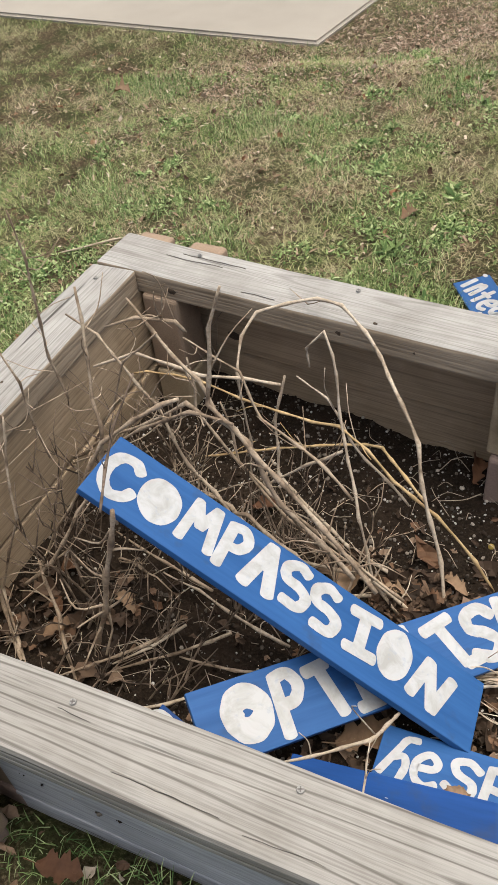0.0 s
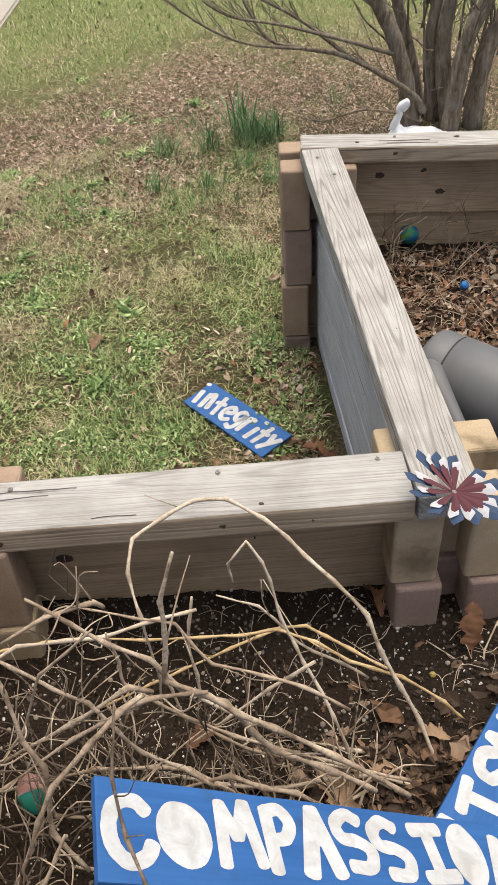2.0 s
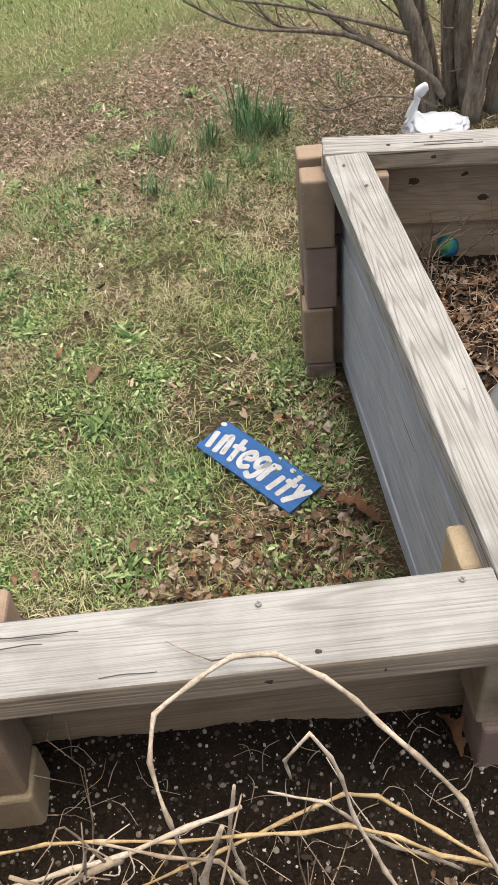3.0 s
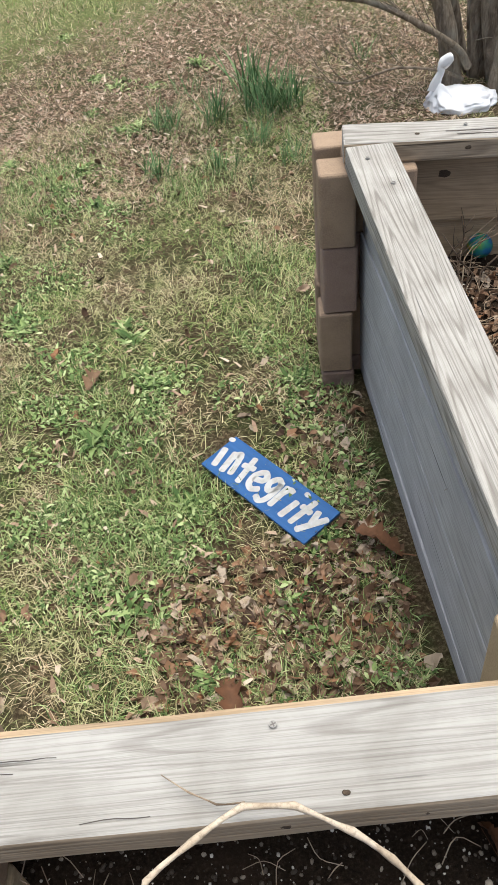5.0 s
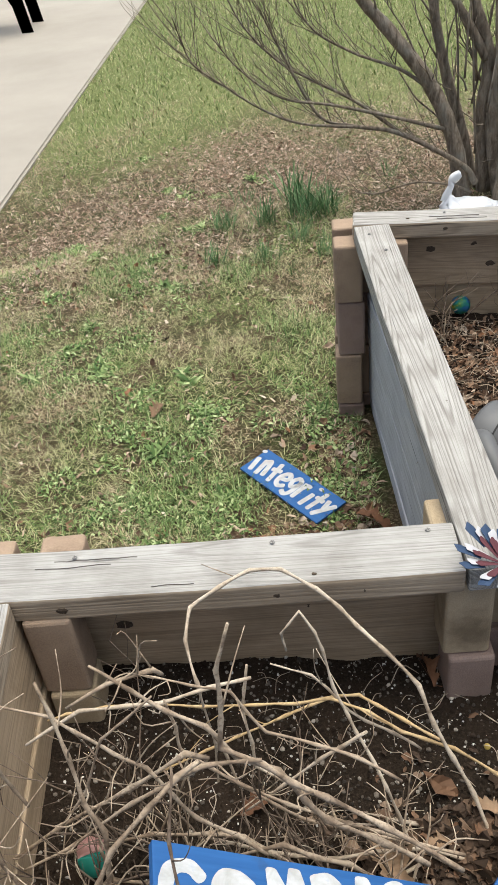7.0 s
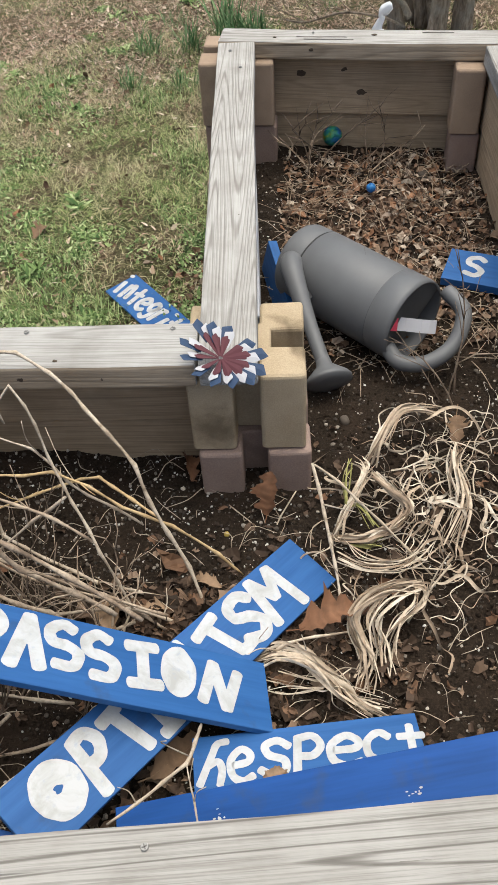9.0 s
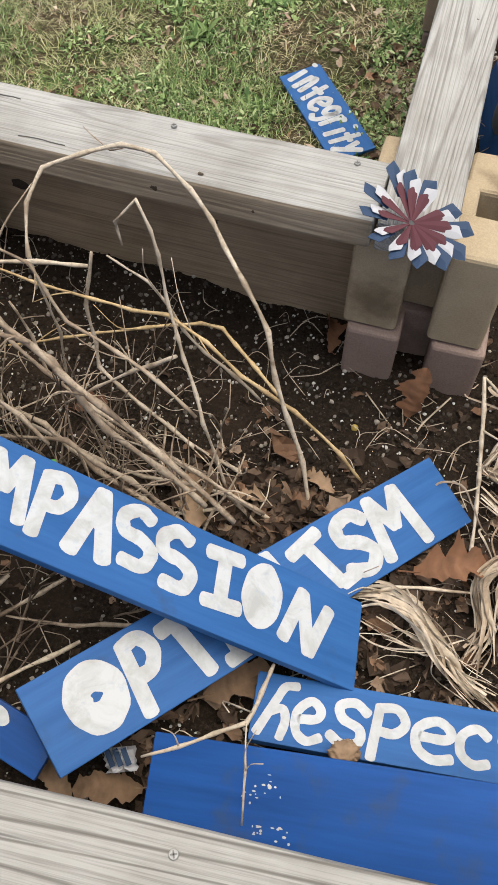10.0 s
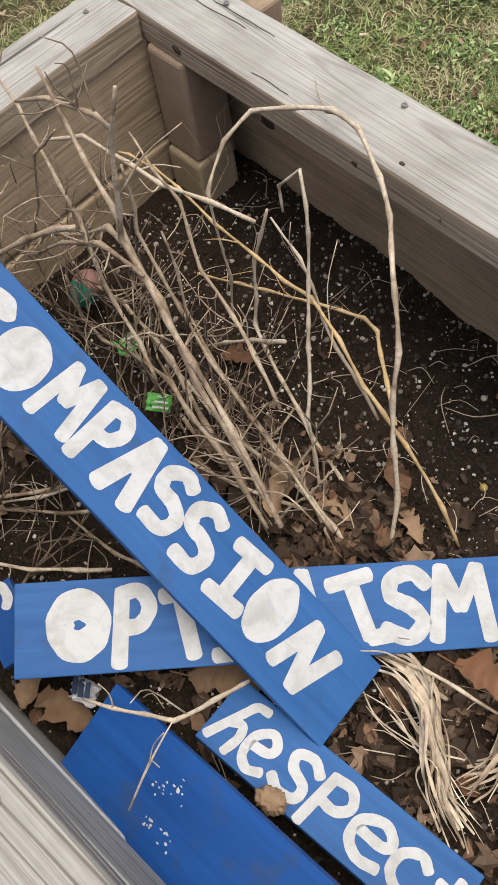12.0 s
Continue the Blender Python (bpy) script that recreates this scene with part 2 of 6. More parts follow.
def stem_material(name, pale, mid, dark):
    """A dead stalk: streaked along its length, darker at scars, each one a little lighter or darker than the next."""
    n = Nodes(name, 0.75, 0.25)
    g = n.node("ShaderNodeNewGeometry")
    o = n.node("ShaderNodeObjectInfo")
    pick = n.math("FRACT", n.math("ADD", g.outputs["Random Per Island"], o.outputs["Random"]))
    wide = n.noise(n.coords(shift=5.0), 26.0, 3.0, 0.6, 0.6)
    fine = n.noise(n.coords(shift=5.0), 210.0, 4.0, 0.7)
    col = n.ramp(wide, [(0.30, dark), (0.43, mid), (0.60, pale)])
    col = n.mix(n.math("MULTIPLY", n.ramp(fine, [(0.34, (1, 1, 1)), (0.52, (0, 0, 0))]), 0.6), col, dark)
    col = n.mix(n.math("MULTIPLY", pick, 0.42), col, mid)
    n.colour(col).bump(fine, 0.55, 0.0012)
    return n.m


TWIG = stem_material("grey_brown_twig", (0.50, 0.41, 0.305), (0.285, 0.215, 0.15), (0.068, 0.047, 0.032))
DARK_TWIG = stem_material("dark_grey_twig", (0.26, 0.20, 0.15), (0.12, 0.088, 0.064), (0.038, 0.027, 0.019))
STRAW = stem_material("pale_dry_stem", (0.59, 0.51, 0.405), (0.45, 0.37, 0.275), (0.20, 0.15, 0.105))
GOLD = stem_material("golden_dry_stem", (0.60, 0.45, 0.25), (0.47, 0.335, 0.17), (0.24, 0.16, 0.08))
HUSK = plant_material("withered_daylily_strap", [(0.0, (0.33, 0.245, 0.17)), (0.4, (0.53, 0.43, 0.32)), (0.75, (0.66, 0.565, 0.44)), (1.0, (0.76, 0.68, 0.56))], 110.0, mottle=0.7)
SALLOW = plant_material("yellow_green_strap", [(0.0, (0.27, 0.26, 0.085)), (1.0, (0.42, 0.40, 0.17))], 110.0, mottle=0.6)


def bark_material():
    n = Nodes("shrub_bark", 0.9, 0.15)
    v = n.noise(n.coords((60, 60, 16)), 1.0, 5.0, 0.7, 0.5)
    w = n.noise(n.coords(), 14.0, 4.0, 0.6)
    col = n.ramp(v, [(0.3, (0.08, 0.062, 0.047)), (0.5, (0.215, 0.177, 0.134)), (0.72, (0.41, 0.35, 0.28))])
    col = n.mix(n.math("MULTIPLY", n.ramp(w, black_white(0.5, 0.68)), 0.6), col, (0.24, 0.235, 0.20))
    n.colour(col).bump(v, 0.9, 0.006)
    return n.m


BARK = bark_material()
PEBBLE = plant_material("gravel", [(0.0, (0.03, 0.024, 0.019)), (0.5, (0.085, 0.070, 0.056)), (0.8, (0.22, 0.19, 0.155)), (1.0, (0.48, 0.43, 0.36))], 300.0)
PERLITE = plant_material("perlite", [(0.0, (0.55, 0.52, 0.47)), (1.0, (0.78, 0.76, 0.72))], 300.0)


def plain(name, col, rough=0.5, spec=0.4, metal=0.0, vary=0.25, scale=40.0):
    n = Nodes(name, rough, spec)
    n.b.inputs["Metallic"].default_value = metal
    v = n.noise(n.coords(), scale, 4.0, 0.65)
    n.colour(n.mix(n.math("MULTIPLY", n.ramp(v, black_white(0.35, 0.7)), vary), col, tuple(c * 0.6 for c in col)))
    n.bump(v, 0.12, 0.001)
    return n.m


CAN_PLASTIC = plain("charcoal_plastic", (0.125, 0.128, 0.132), 0.5, 0.4, vary=0.35, scale=14.0)
SEAM = plain("dark_seam", (0.02, 0.02, 0.02), 0.7)
CHECK = plain("split_wood", (0.19, 0.168, 0.145), 0.9)
RECESS = plain("screw_recess", (0.16, 0.15, 0.14), 0.6)
STEEL = plain("screw_steel", (0.30, 0.295, 0.28), 0.55, 0.5, 0.3)
NAVY = plain("navy_paper", (0.025, 0.05, 0.105), 0.7)
PAPER = plain("white_paper", (0.44, 0.44, 0.46), 0.8, vary=0.1)
MAROON = plain("maroon_paper", (0.090, 0.026, 0.034), 0.8)
BAG = plain("white_plastic_film", (0.78, 0.80, 0.83), 0.4, vary=0.08, scale=12.0)
TEAL = plain("teal_plastic", (0.05, 0.36, 0.28), 0.35)
PINK = plain("pink_plastic", (0.52, 0.30, 0.27), 0.4)
SKY_BLUE = plain("bright_blue_plastic", (0.06, 0.28, 0.65), 0.35)
LIME = plain("green_packet", (0.12, 0.40, 0.08), 0.4)
def mottled():
    n = Nodes("mottled_egg_plastic", 0.35, 0.4)
    v = n.noise(n.coords(), 55.0, 2.0, 0.5)
    n.colour(n.ramp(v, [(0.38, (0.05, 0.22, 0.50)), (0.48, (0.06, 0.36, 0.30)), (0.6, (0.14, 0.42, 0.14)), (0.68, (0.55, 0.50, 0.08))]))
    return n.m


MOTTLED = mottled()
YELLOW = plain("yellow_plastic", (0.46, 0.34, 0.08), 0.5)
BLACK = plain("black_metal", (0.025, 0.025, 0.028), 0.5)
RED = plain("red_print", (0.40, 0.03, 0.06), 0.5)


# ---- builders ----
def mesh_object(name, verts, faces, mat, parent=None, smooth=False, m=None):
    me = bpy.data.meshes.new(name)
    me.from_pydata(verts, [], faces)
    me.materials.append(mat)
    if smooth:
        me.polygons.foreach_set("use_smooth", [True] * len(me.polygons))
    ob = new(name, me)
    if m is not None:
        ob.matrix_world = m
    if parent is not None:
        ob.parent = parent
    return ob


def part(name, bm, mat, parent, label="", smooth=False, m=None):
    """Links a bmesh as one mesh object under a thing or a part. m: its pose within the parent."""
    me = bpy.data.meshes.new(name)
    bm.to_mesh(me)
    bm.free()
    me.materials.append(mat)
    if smooth:
        me.polygons.foreach_set("use_smooth", [True] * len(me.polygons))
    ob = new(name, me)
    if parent is not None:
        ob.parent = parent
    if m is not None:
        ob.matrix_basis = m
    if label:
        ob["label"] = label
    return ob


def thing(name, m, label, category, group="", kind=""):
    ob = new(name)
    ob.empty_display_size = 0.02
    ob.matrix_world = m
    return tagged(ob, label, category, group, kind)


def board_mesh(length, width, thick, worn=0.003, warp=0.0015, seed=0, steps=14):
    """A sawn board from x = 0 to length, its middle line on y = z = 0, with worn edges and a little warp."""
    rnd = random.Random(seed)
    bm = bmesh.new()
    bmesh.ops.create_cube(bm, size=1.0)
    for v in bm.verts:
        v.co = Vector(((v.co.x + 0.5) * length, v.co.y * width, v.co.z * thick))
    lengthwise = [e for e in bm.edges if abs(e.verts[0].co.x - e.verts[1].co.x) > length * 0.5]
    bmesh.ops.subdivide_edges(bm, edges=lengthwise, cuts=steps, use_grid_fill=True)
    sharp = [e for e in bm.edges if len(e.link_faces) == 2 and e.calc_face_angle(0) > 0.5]
    bmesh.ops.bevel(bm, geom=sharp, offset=worn, segments=2, profile=0.6, affect="EDGES")
    ph = rnd.random() * 9
    for v in bm.verts:
        k = noise.noise(Vector((v.co.x * 7 + ph, v.co.y * 20, v.co.z * 20)))
        v.co.y += warp * math.sin(v.co.x * 5 + ph) + k * worn * 0.35
        v.co.z += warp * math.cos(v.co.x * 4 + ph) + k * worn * 0.3
    return bm


def along(a, b, z_up=True):
    """A pose at a whose x axis runs to b, kept level across."""
    a, b = Vector(a), Vector(b)
    x = (b - a).normalized()
    y = Vector((0, 0, 1)).cross(x).normalized()
    z = x.cross(y)
    return Matrix.Translation(a) @ Matrix((x, y, z)).transposed().to_4x4()


def plane_pose(origin, x_to, y_to):
    """A pose at origin with x towards x_to and y on the side of y_to."""
    o = Vector(origin)
    x = (Vector(x_to) - o).normalized()
    y = Vector(y_to) - o
    z = x.cross(y).normalized()
    y = z.cross(x)
    return Matrix.Translation(o) @ Matrix((x, y, z)).transposed().to_4x4()


def smooth_line(points, per=6):
    """A Catmull-Rom line through points."""
    p = [Vector(q) for q in points]
    if len(p) < 3:
        return p
    p = [p[0] * 2 - p[1]] + p + [p[-1] * 2 - p[-2]]
    out = []
    for i in range(1, len(p) - 2):
        a, b, c, d = p[i - 1:i + 3]
        for k in range(per):
            t = k / per
            out.append(0.5 * ((2 * b) + (c - a) * t + (2 * a - 5 * b + 4 * c - d) * t * t + (3 * b - a - 3 * c + d) * t ** 3))
    out.append(p[-2])
    return out


def tube(bm, line, radii, sides=6):
    """A tapered round tube along a line, closed at both ends."""
    n = len(line)
    rings = []
    up = Vector((0.31, 0.22, 0.92))
    for i, q in enumerate(line):
        d = (line[min(i + 1, n - 1)] - line[max(i - 1, 0)])
        d = d.normalized() if d.length > 1e-9 else Vector((0, 0, 1))
        u = d.cross(up)
        u = u.normalized() if u.length > 1e-4 else d.orthogonal().normalized()
        w = d.cross(u)
        r = radii(i / max(1, n - 1)) if callable(radii) else radii
        rings.append([bm.verts.new(q + (u * math.cos(6.2832 * k / sides) + w * math.sin(6.2832 * k / sides)) * r) for k in range(sides)])
    for a, b in zip(rings, rings[1:]):
        for k in range(sides):
            bm.faces.new((a[k], a[(k + 1) % sides], b[(k + 1) % sides], b[k]))
    bm.faces.new(rings[0][::-1])
    bm.faces.new(rings[-1])


def lathe(bm, profile, sides=40, half=None):
    """Turns (x, r) pairs about the x axis."""
    rings = []
    for x, r in profile:
        rings.append([bm.verts.new((x, r * math.cos(6.2832 * k / sides), r * math.sin(6.2832 * k / sides))) for k in range(sides)])
    for a, b in zip(rings, rings[1:]):
        for k in range(sides):
            bm.faces.new((a[k], a[(k + 1) % sides], b[(k + 1) % sides], b[k]))
    return rings


def ground_z(x, y):
    base = -0.060 + 0.085 * max(-1.9, min(0.0, x + 0.15)) - 0.06 * max(0.0, min(1.0, (-x - 0.8) * 4)) * max(0.0, min(1.0, (y - 2.2) * 4))
    base = max(base, -0.242 + 0.060 * max(0.0, min(1.0, (y - 1.9) * 2)))
    fade = max(0.0, 1 - max(abs(x), abs(y)) / 14)
    base += 0.165 * max(0.0, min(1.0, (-0.56 - y) * 14)) * max(0.0, min(1.0, (1.6 + x) * 2)) * max(0.0, min(1.0, (y + 3.0)))
    return base + fade * (0.008 * noise.noise(Vector((x * 2.2, y * 2.2, 3.1))) + 0.005 * noise.noise(Vector((x * 9, y * 9, 7.7))))


def in_bed(x, y):
    """Whether a place lies within the outer line of the raised bed."""
    if not (-0.62 < x < 0.62 and -0.655 + 0.085 * (x + 0.33) < y < 1.12):
        return False
    return y < 0.11 or x > 0.03 - 0.03 * y


def soil_z(x, y):
    z = 0.176 + 0.03 * max(0.0, min(1.0, (-x - 0.1) * 1.6))
    z += 0.010 * noise.noise(Vector((x * 9, y * 9, 1.3))) + 0.005 * noise.noise(Vector((x * 38, y * 38, 4.1)))
    return z + 0.0022 * noise.noise(Vector((x * 140, y * 140, 2.2)))


# ---- ground, slab ----
def spaced(lo, hi, near, far_lo, far_hi, grow=1.18):
    """Grid lines, close together between lo and hi and ever wider out to the far limits."""
    mid = list(np.arange(lo, hi, near))
    out, step = [mid[-1]], near
    while out[-1] < far_hi:
        step *= grow
        out.append(out[-1] + step)
    back, step = [mid[0]], near
    while back[-1] > far_lo:
        step *= grow
        back.append(back[-1] - step)
    return back[:0:-1] + mid + out[1:]


xs, ys = spaced(-2.6, 1.4, 0.04, -600, 600), spaced(-1.3, 4.2, 0.04, -600, 900)
verts = [(x, y, ground_z(x, y)) for y in ys for x in xs]
w = len(xs)
faces = [(j * w + i, j * w + i + 1, (j + 1) * w + i + 1, (j + 1) * w + i) for j in range(len(ys) - 1) for i in range(w - 1)]
ground = tagged(mesh_object("ground", verts, faces, GROUND, smooth=True), "thin late-winter lawn of tan and green grass over bare earth", "lawn", kind="structure")

bm = bmesh.new()
corners = [(-1.443, 2.435), (-1.13, 9.6), (-9.5, 9.9), (-9.5, 2.25)]
low = [bm.verts.new((x, y, -0.30)) for x, y in corners]
top = bm.faces.new(low)
moved = bmesh.ops.extrude_face_region(bm, geom=[top])
for v in moved["geom"]:
    if isinstance(v, bmesh.types.BMVert):
        v.co.z = -0.162
bmesh.ops.recalc_face_normals(bm, faces=bm.faces)
rim = [e for e in bm.edges if all(v.co.z > -0.175 for v in e.verts)]
bmesh.ops.bevel(bm, geom=rim, offset=0.012, segments=3, affect="EDGES")
tagged(part("pavement", bm, SLAB, None), "pale smooth concrete slab with a rounded edge beside the lawn", "pavement", kind="structure")


# ---- raised bed: block posts, boards, caps ----
BLOCK, LOBE_GAP, LOBE_DEEP, COURSE = 0.162, 0.0180, 0.046, 0.141


def block_mesh(height=COURSE - 0.002):
    """A square block with a slot for the boards in each side: one rounded outline, drawn in a little at top and foot."""
    h, s, d, r = BLOCK / 2, LOBE_GAP, LOBE_DEEP, 0.006
    flat = []
    for k in range(4):
        c, q = math.cos(k * math.pi / 2), math.sin(k * math.pi / 2)
        run = [(h - d, s)]
        for cx, cy, start in ((h - r, s + r, -90), (h - r, h - r, 0), (s + r, h - r, 90)):
            run += [(cx + r * math.cos(radians(start + t)), cy + r * math.sin(radians(start + t))) for t in (0, 30, 60, 90)]
        run.append((s, h - d))
        flat += [(c * x - q * y, q * x + c * y) for x, y in run]
    n = len(flat)
    normal = []
    for i in range(n):
        e = Vector(flat[(i + 1) % n]) - Vector(flat[i - 1])
        normal.append(Vector((e.y, -e.x)).normalized())
    bm = bmesh.new()
    rings = []
    for z, draw in ((0.0, 0.004), (0.003, 0.0), (height - 0.005, 0.0), (height - 0.0018, 0.0012), (height, 0.0045)):
        ring = []
        for (x, y), m in zip(flat, normal):
            v = Vector((x - m.x * draw, y - m.y * draw, z))
            v += Vector((noise.noise(v * 45), noise.noise(v * 45 + Vector((9, 0, 0))), noise.noise(v * 45 + Vector((0, 9, 0))))) * 0.0010
            ring.append(bm.verts.new(v))
        rings.append(ring)
    for a, b in zip(rings, rings[1:]):
        for i in range(n):
            bm.faces.new((a[i], a[(i + 1) % n], b[(i + 1) % n], b[i]))
    bm.faces.new(rings[-1])
    bm.faces.new(rings[0][::-1])
    return bm


BLOCK_BASE = block_mesh()
BLOCK_DATA = {}
for mat in (TAN_BLOCK, ROSE_BLOCK, BROWN_BLOCK):
    me = bpy.data.meshes.new("block")
    BLOCK_BASE.to_mesh(me)
    me.materials.append(mat)
    BLOCK_DATA[mat.name] = me


def block_post(x, y, top, turn, mats, label, shifts):
    post = thing("block_post", pose(x, y, top, 0, 0, turn), label, "block post", "block posts of the raised bed")
    for k, mat in enumerate(mats):
        ob = new("block", BLOCK_DATA[mat.name])
        ob.parent = post
        dx, dy, dr = shifts[k % len(shifts)]
        ob.matrix_basis = pose(dx, dy, -COURSE * (k + 1) + 0.002, 0, 0, dr)
    return post


block_post(0.084, 0.080, 0.400, 1.0, (TAN_BLOCK, ROSE_BLOCK, BROWN_BLOCK, BROWN_BLOCK),
           "stacked slotted concrete blocks, tan over rose, damp-stained", ((0, 0, 0), (0.006, -0.008, 1), (0, 0, 0)))
block_post(-0.553, 0.058, 0.400, 1.0, (BROWN_BLOCK, TAN_BLOCK, BROWN_BLOCK, BROWN_BLOCK),
           "stacked slotted brown concrete blocks at an outer corner", ((0, 0, 0), (0.004, -0.006, 0), (0, 0.003, 1)))
block_post(-0.425, -0.668, 0.398, 5.0, (BROWN_BLOCK, BROWN_BLOCK, ROSE_BLOCK, BROWN_BLOCK),
           "stacked slotted brown concrete blocks at a front corner", ((0, 0, 0), (0.004, 0.003, 1)))
block_post(0.034, 1.076, 0.400, -3.0, (BROWN_BLOCK, ROSE_BLOCK, BROWN_BLOCK, ROSE_BLOCK),
           "stacked slotted brown concrete blocks with worn rounded edges", ((0, 0, 0), (0.003, 0.004, 1), (-0.003, 0, -1)))
block_post(0.575, 1.000, 0.400, -4.0, (BROWN_BLOCK, ROSE_BLOCK, BROWN_BLOCK, ROSE_BLOCK),
           "stacked slotted brown concrete blocks behind dry stalks", ((0, 0, 0), (0.003, 0.004, 1)))
block_post(0.600, -0.548, 0.398, 4.0, (TAN_BLOCK, ROSE_BLOCK, BROWN_BLOCK, BROWN_BLOCK),
           "stacked slotted tan concrete blocks at a front corner", ((0, 0, 0), (0.003, 0.004, 1)))


def screw(parent, x, y, z):
    bm = bmesh.new()
    bmesh.ops.create_cone(bm, cap_ends=True, segments=14, radius1=0.0035, radius2=0.0031, depth=0.0016)
    s = part("screw", bm, STEEL, parent, "", m=pose(x, y, z))
    bm = bmesh.new()
    for turn in (0, 90):
        bmesh.ops.create_cube(bm, size=1.0, matrix=pose(0, 0, 0.0009, 0, 0, turn + 20) @ Matrix.Diagonal((0.0048, 0.0011, 0.0006, 1)))
    part("recess", bm, RECESS, s)


def knot(parent, x, y, z, r, face="top", stretch=1.5):
    bm = bmesh.new()
    bmesh.ops.create_uvsphere(bm, u_segments=12, v_segments=6, radius=1.0)
    for v in bm.verts:
        v.co *= 1 + 0.45 * noise.noise(v.co * 2.2 + Vector((x * 40, y, z)))
    size = Matrix.Diagonal((r * stretch * 0.7, r * 0.7, 0.0012, 1))
    turn = pose(x, y, z) if face == "top" else pose(x, y, z, 90)
    part("knot", bm, KNOT, parent, "", True, turn @ size)


def split(parent, x0, x1, y, z, seed, wide=0.0011):
    """A weather check: a thin dark opening that wanders along the grain and closes at both ends."""
    r = random.Random(seed)
    bm = bmesh.new()
    rows, n = [], max(6, int(abs(x1 - x0) / 0.008))
    for i in range(n + 1):
        t = i / n
        y += r.uniform(-1, 1) * 0.0009
        w = wide * math.sin(math.pi * min(0.98, 0.02 + t)) * r.uniform(0.5, 1.2)
        x = x0 + (x1 - x0) * t
        rows.append([bm.verts.new((x, y + w / 2, z + 0.0003)), bm.verts.new((x, y, z - 0.0012)), bm.verts.new((x, y - w / 2, z + 0.0003))])
    for a, b in zip(rows, rows[1:]):
        bm.faces.new((a[0], a[1], b[1], b[0]))
        bm.faces.new((a[1], a[2], b[2], b[1]))
    part("split", bm, CHECK, parent)


def rail(name, a, b, width, thick, mat, label, seed, screws=(), knots=(), category="timber cap", edge=None, worn=0.004):
    """A cap board laid flat between two ends of its middle line, given at its top."""
    a, b = Vector(a), Vector(b)
    length = (b - a).length
    t = thing(name, along(a, b), label, category, "cap boards of the raised bed")
    board = part("board", board_mesh(length, width, thick, worn, 0.0012, seed), mat, t, m=pose(0, 0, -thick / 2))
    if edge:
        # the sawn edges are browner than the bleached top
        board.data.materials.append(edge)
        for f in board.data.polygons:
            f.material_index = 1 if abs(f.normal.z) < 0.6 and abs(f.normal.x) < 0.6 else 0
    r = random.Random(seed * 7)
    for k in range(int(length * 6)):
        x0 = r.uniform(0.02, length - 0.16)
        split(t, x0, x0 + r.uniform(0.03, 0.13), r.uniform(-0.40, 0.40) * width, 0.0004, seed * 31 + k, r.uniform(0.0003, 0.0006))
    for x, y in screws:
        screw(t, x, y, 0.0016)
    for x, y, z, r, face in knots:
        knot(t, x, y, z, r, face)
    return t


TOP = 0.438
cap_a = rail("cap_rail", (-0.612, 0.026, TOP), (0.023, 0.026, TOP), 0.087, 0.038, WOOD_CAP,
             "weathered pale grey timber cap rail with splits and knots", 3,
             screws=((0.145, 0.026), (0.402, 0.028), (0.601, 0.03)),
             knots=((0.452, -0.031, -0.0002, 0.0032, "top"), (0.404, -0.0435, -0.021, 0.0065, "side"), (0.135, -0.0435, -0.022, 0.007, "side"),
                    (0.512, -0.0435, -0.022, 0.005, "side")), edge=WOOD_EDGE)
rail("cap_rail", (-0.530, -0.600, TOP), (-0.575, -0.020, TOP), 0.076, 0.040, WOOD_CAP,
     "weathered pale grey timber cap rail behind dry twigs", 5, screws=((0.545, 0.01), (0.06, 0.0)), knots=((0.30, 0.0, -0.0002, 0.004, "top"),), edge=WOOD_EDGE)
rail("cap_rail", (-0.625, -0.678, TOP), (0.640, -0.564, TOP), 0.080, 0.040, WOOD_NEAR,
     "broad weathered grey timber cap rail with two screws", 8,
     screws=((0.440, 0.018), (0.657, 0.020), (0.985, 0.018)), knots=((0.905, 0.026, -0.0002, 0.006, "top"), (0.30, -0.04, -0.02, 0.006, "side")), worn=0.007)
rail("cap_rail", (0.064, -0.016, TOP), (0.034, 1.018, TOP), 0.077, 0.038, WOOD_GRAIN,
     "silvery weathered timber cap rail with deep open grain", 12, screws=((0.985, 0.012), (0.90, -0.01)), knots=((0.62, 0.005, -0.0002, 0.0045, "top"), (0.35, -0.012, -0.0002, 0.005, "top")))
rail("cap_rail", (-0.002, 1.060, TOP), (0.640, 0.985, TOP), 0.074, 0.036, WOOD_GRAIN,
     "weathered pale timber cap rail beside the shrub", 15, screws=((0.20, 0.01),), knots=((0.12, -0.012, -0.0002, 0.004, "top"), (0.2, -0.037, -0.016, 0.005, "side"), (0.33, 0.005, -0.0002, 0.006, "top")), edge=WOOD_EDGE)
rail("cap_rail", (0.600, -0.520, TOP), (0.585, 0.950, TOP), 0.078, 0.038, WOOD_GRAIN,
     "weathered grey timber cap rail of the outer side", 18)


def side_board(a, b, height, thick, mat, label, seed, knots=(), inner=None):
    """A board on edge between the ends of its lower middle line."""
    a, b = Vector(a), Vector(b)
    t = thing("side_board", along(a, b), label, "timber board", "side boards of the raised bed")
    board = part("board", board_mesh((b - a).length, thick, height, 0.003, 0.0015, seed), mat, t, m=pose(0, 0, height / 2))
    # faces towards +y take a second wood tone
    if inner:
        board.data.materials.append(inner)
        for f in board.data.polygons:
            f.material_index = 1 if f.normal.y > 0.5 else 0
    for x, side, z, r in knots:
        knot(t, x, side * thick / 2, z, r, "side")
    return t


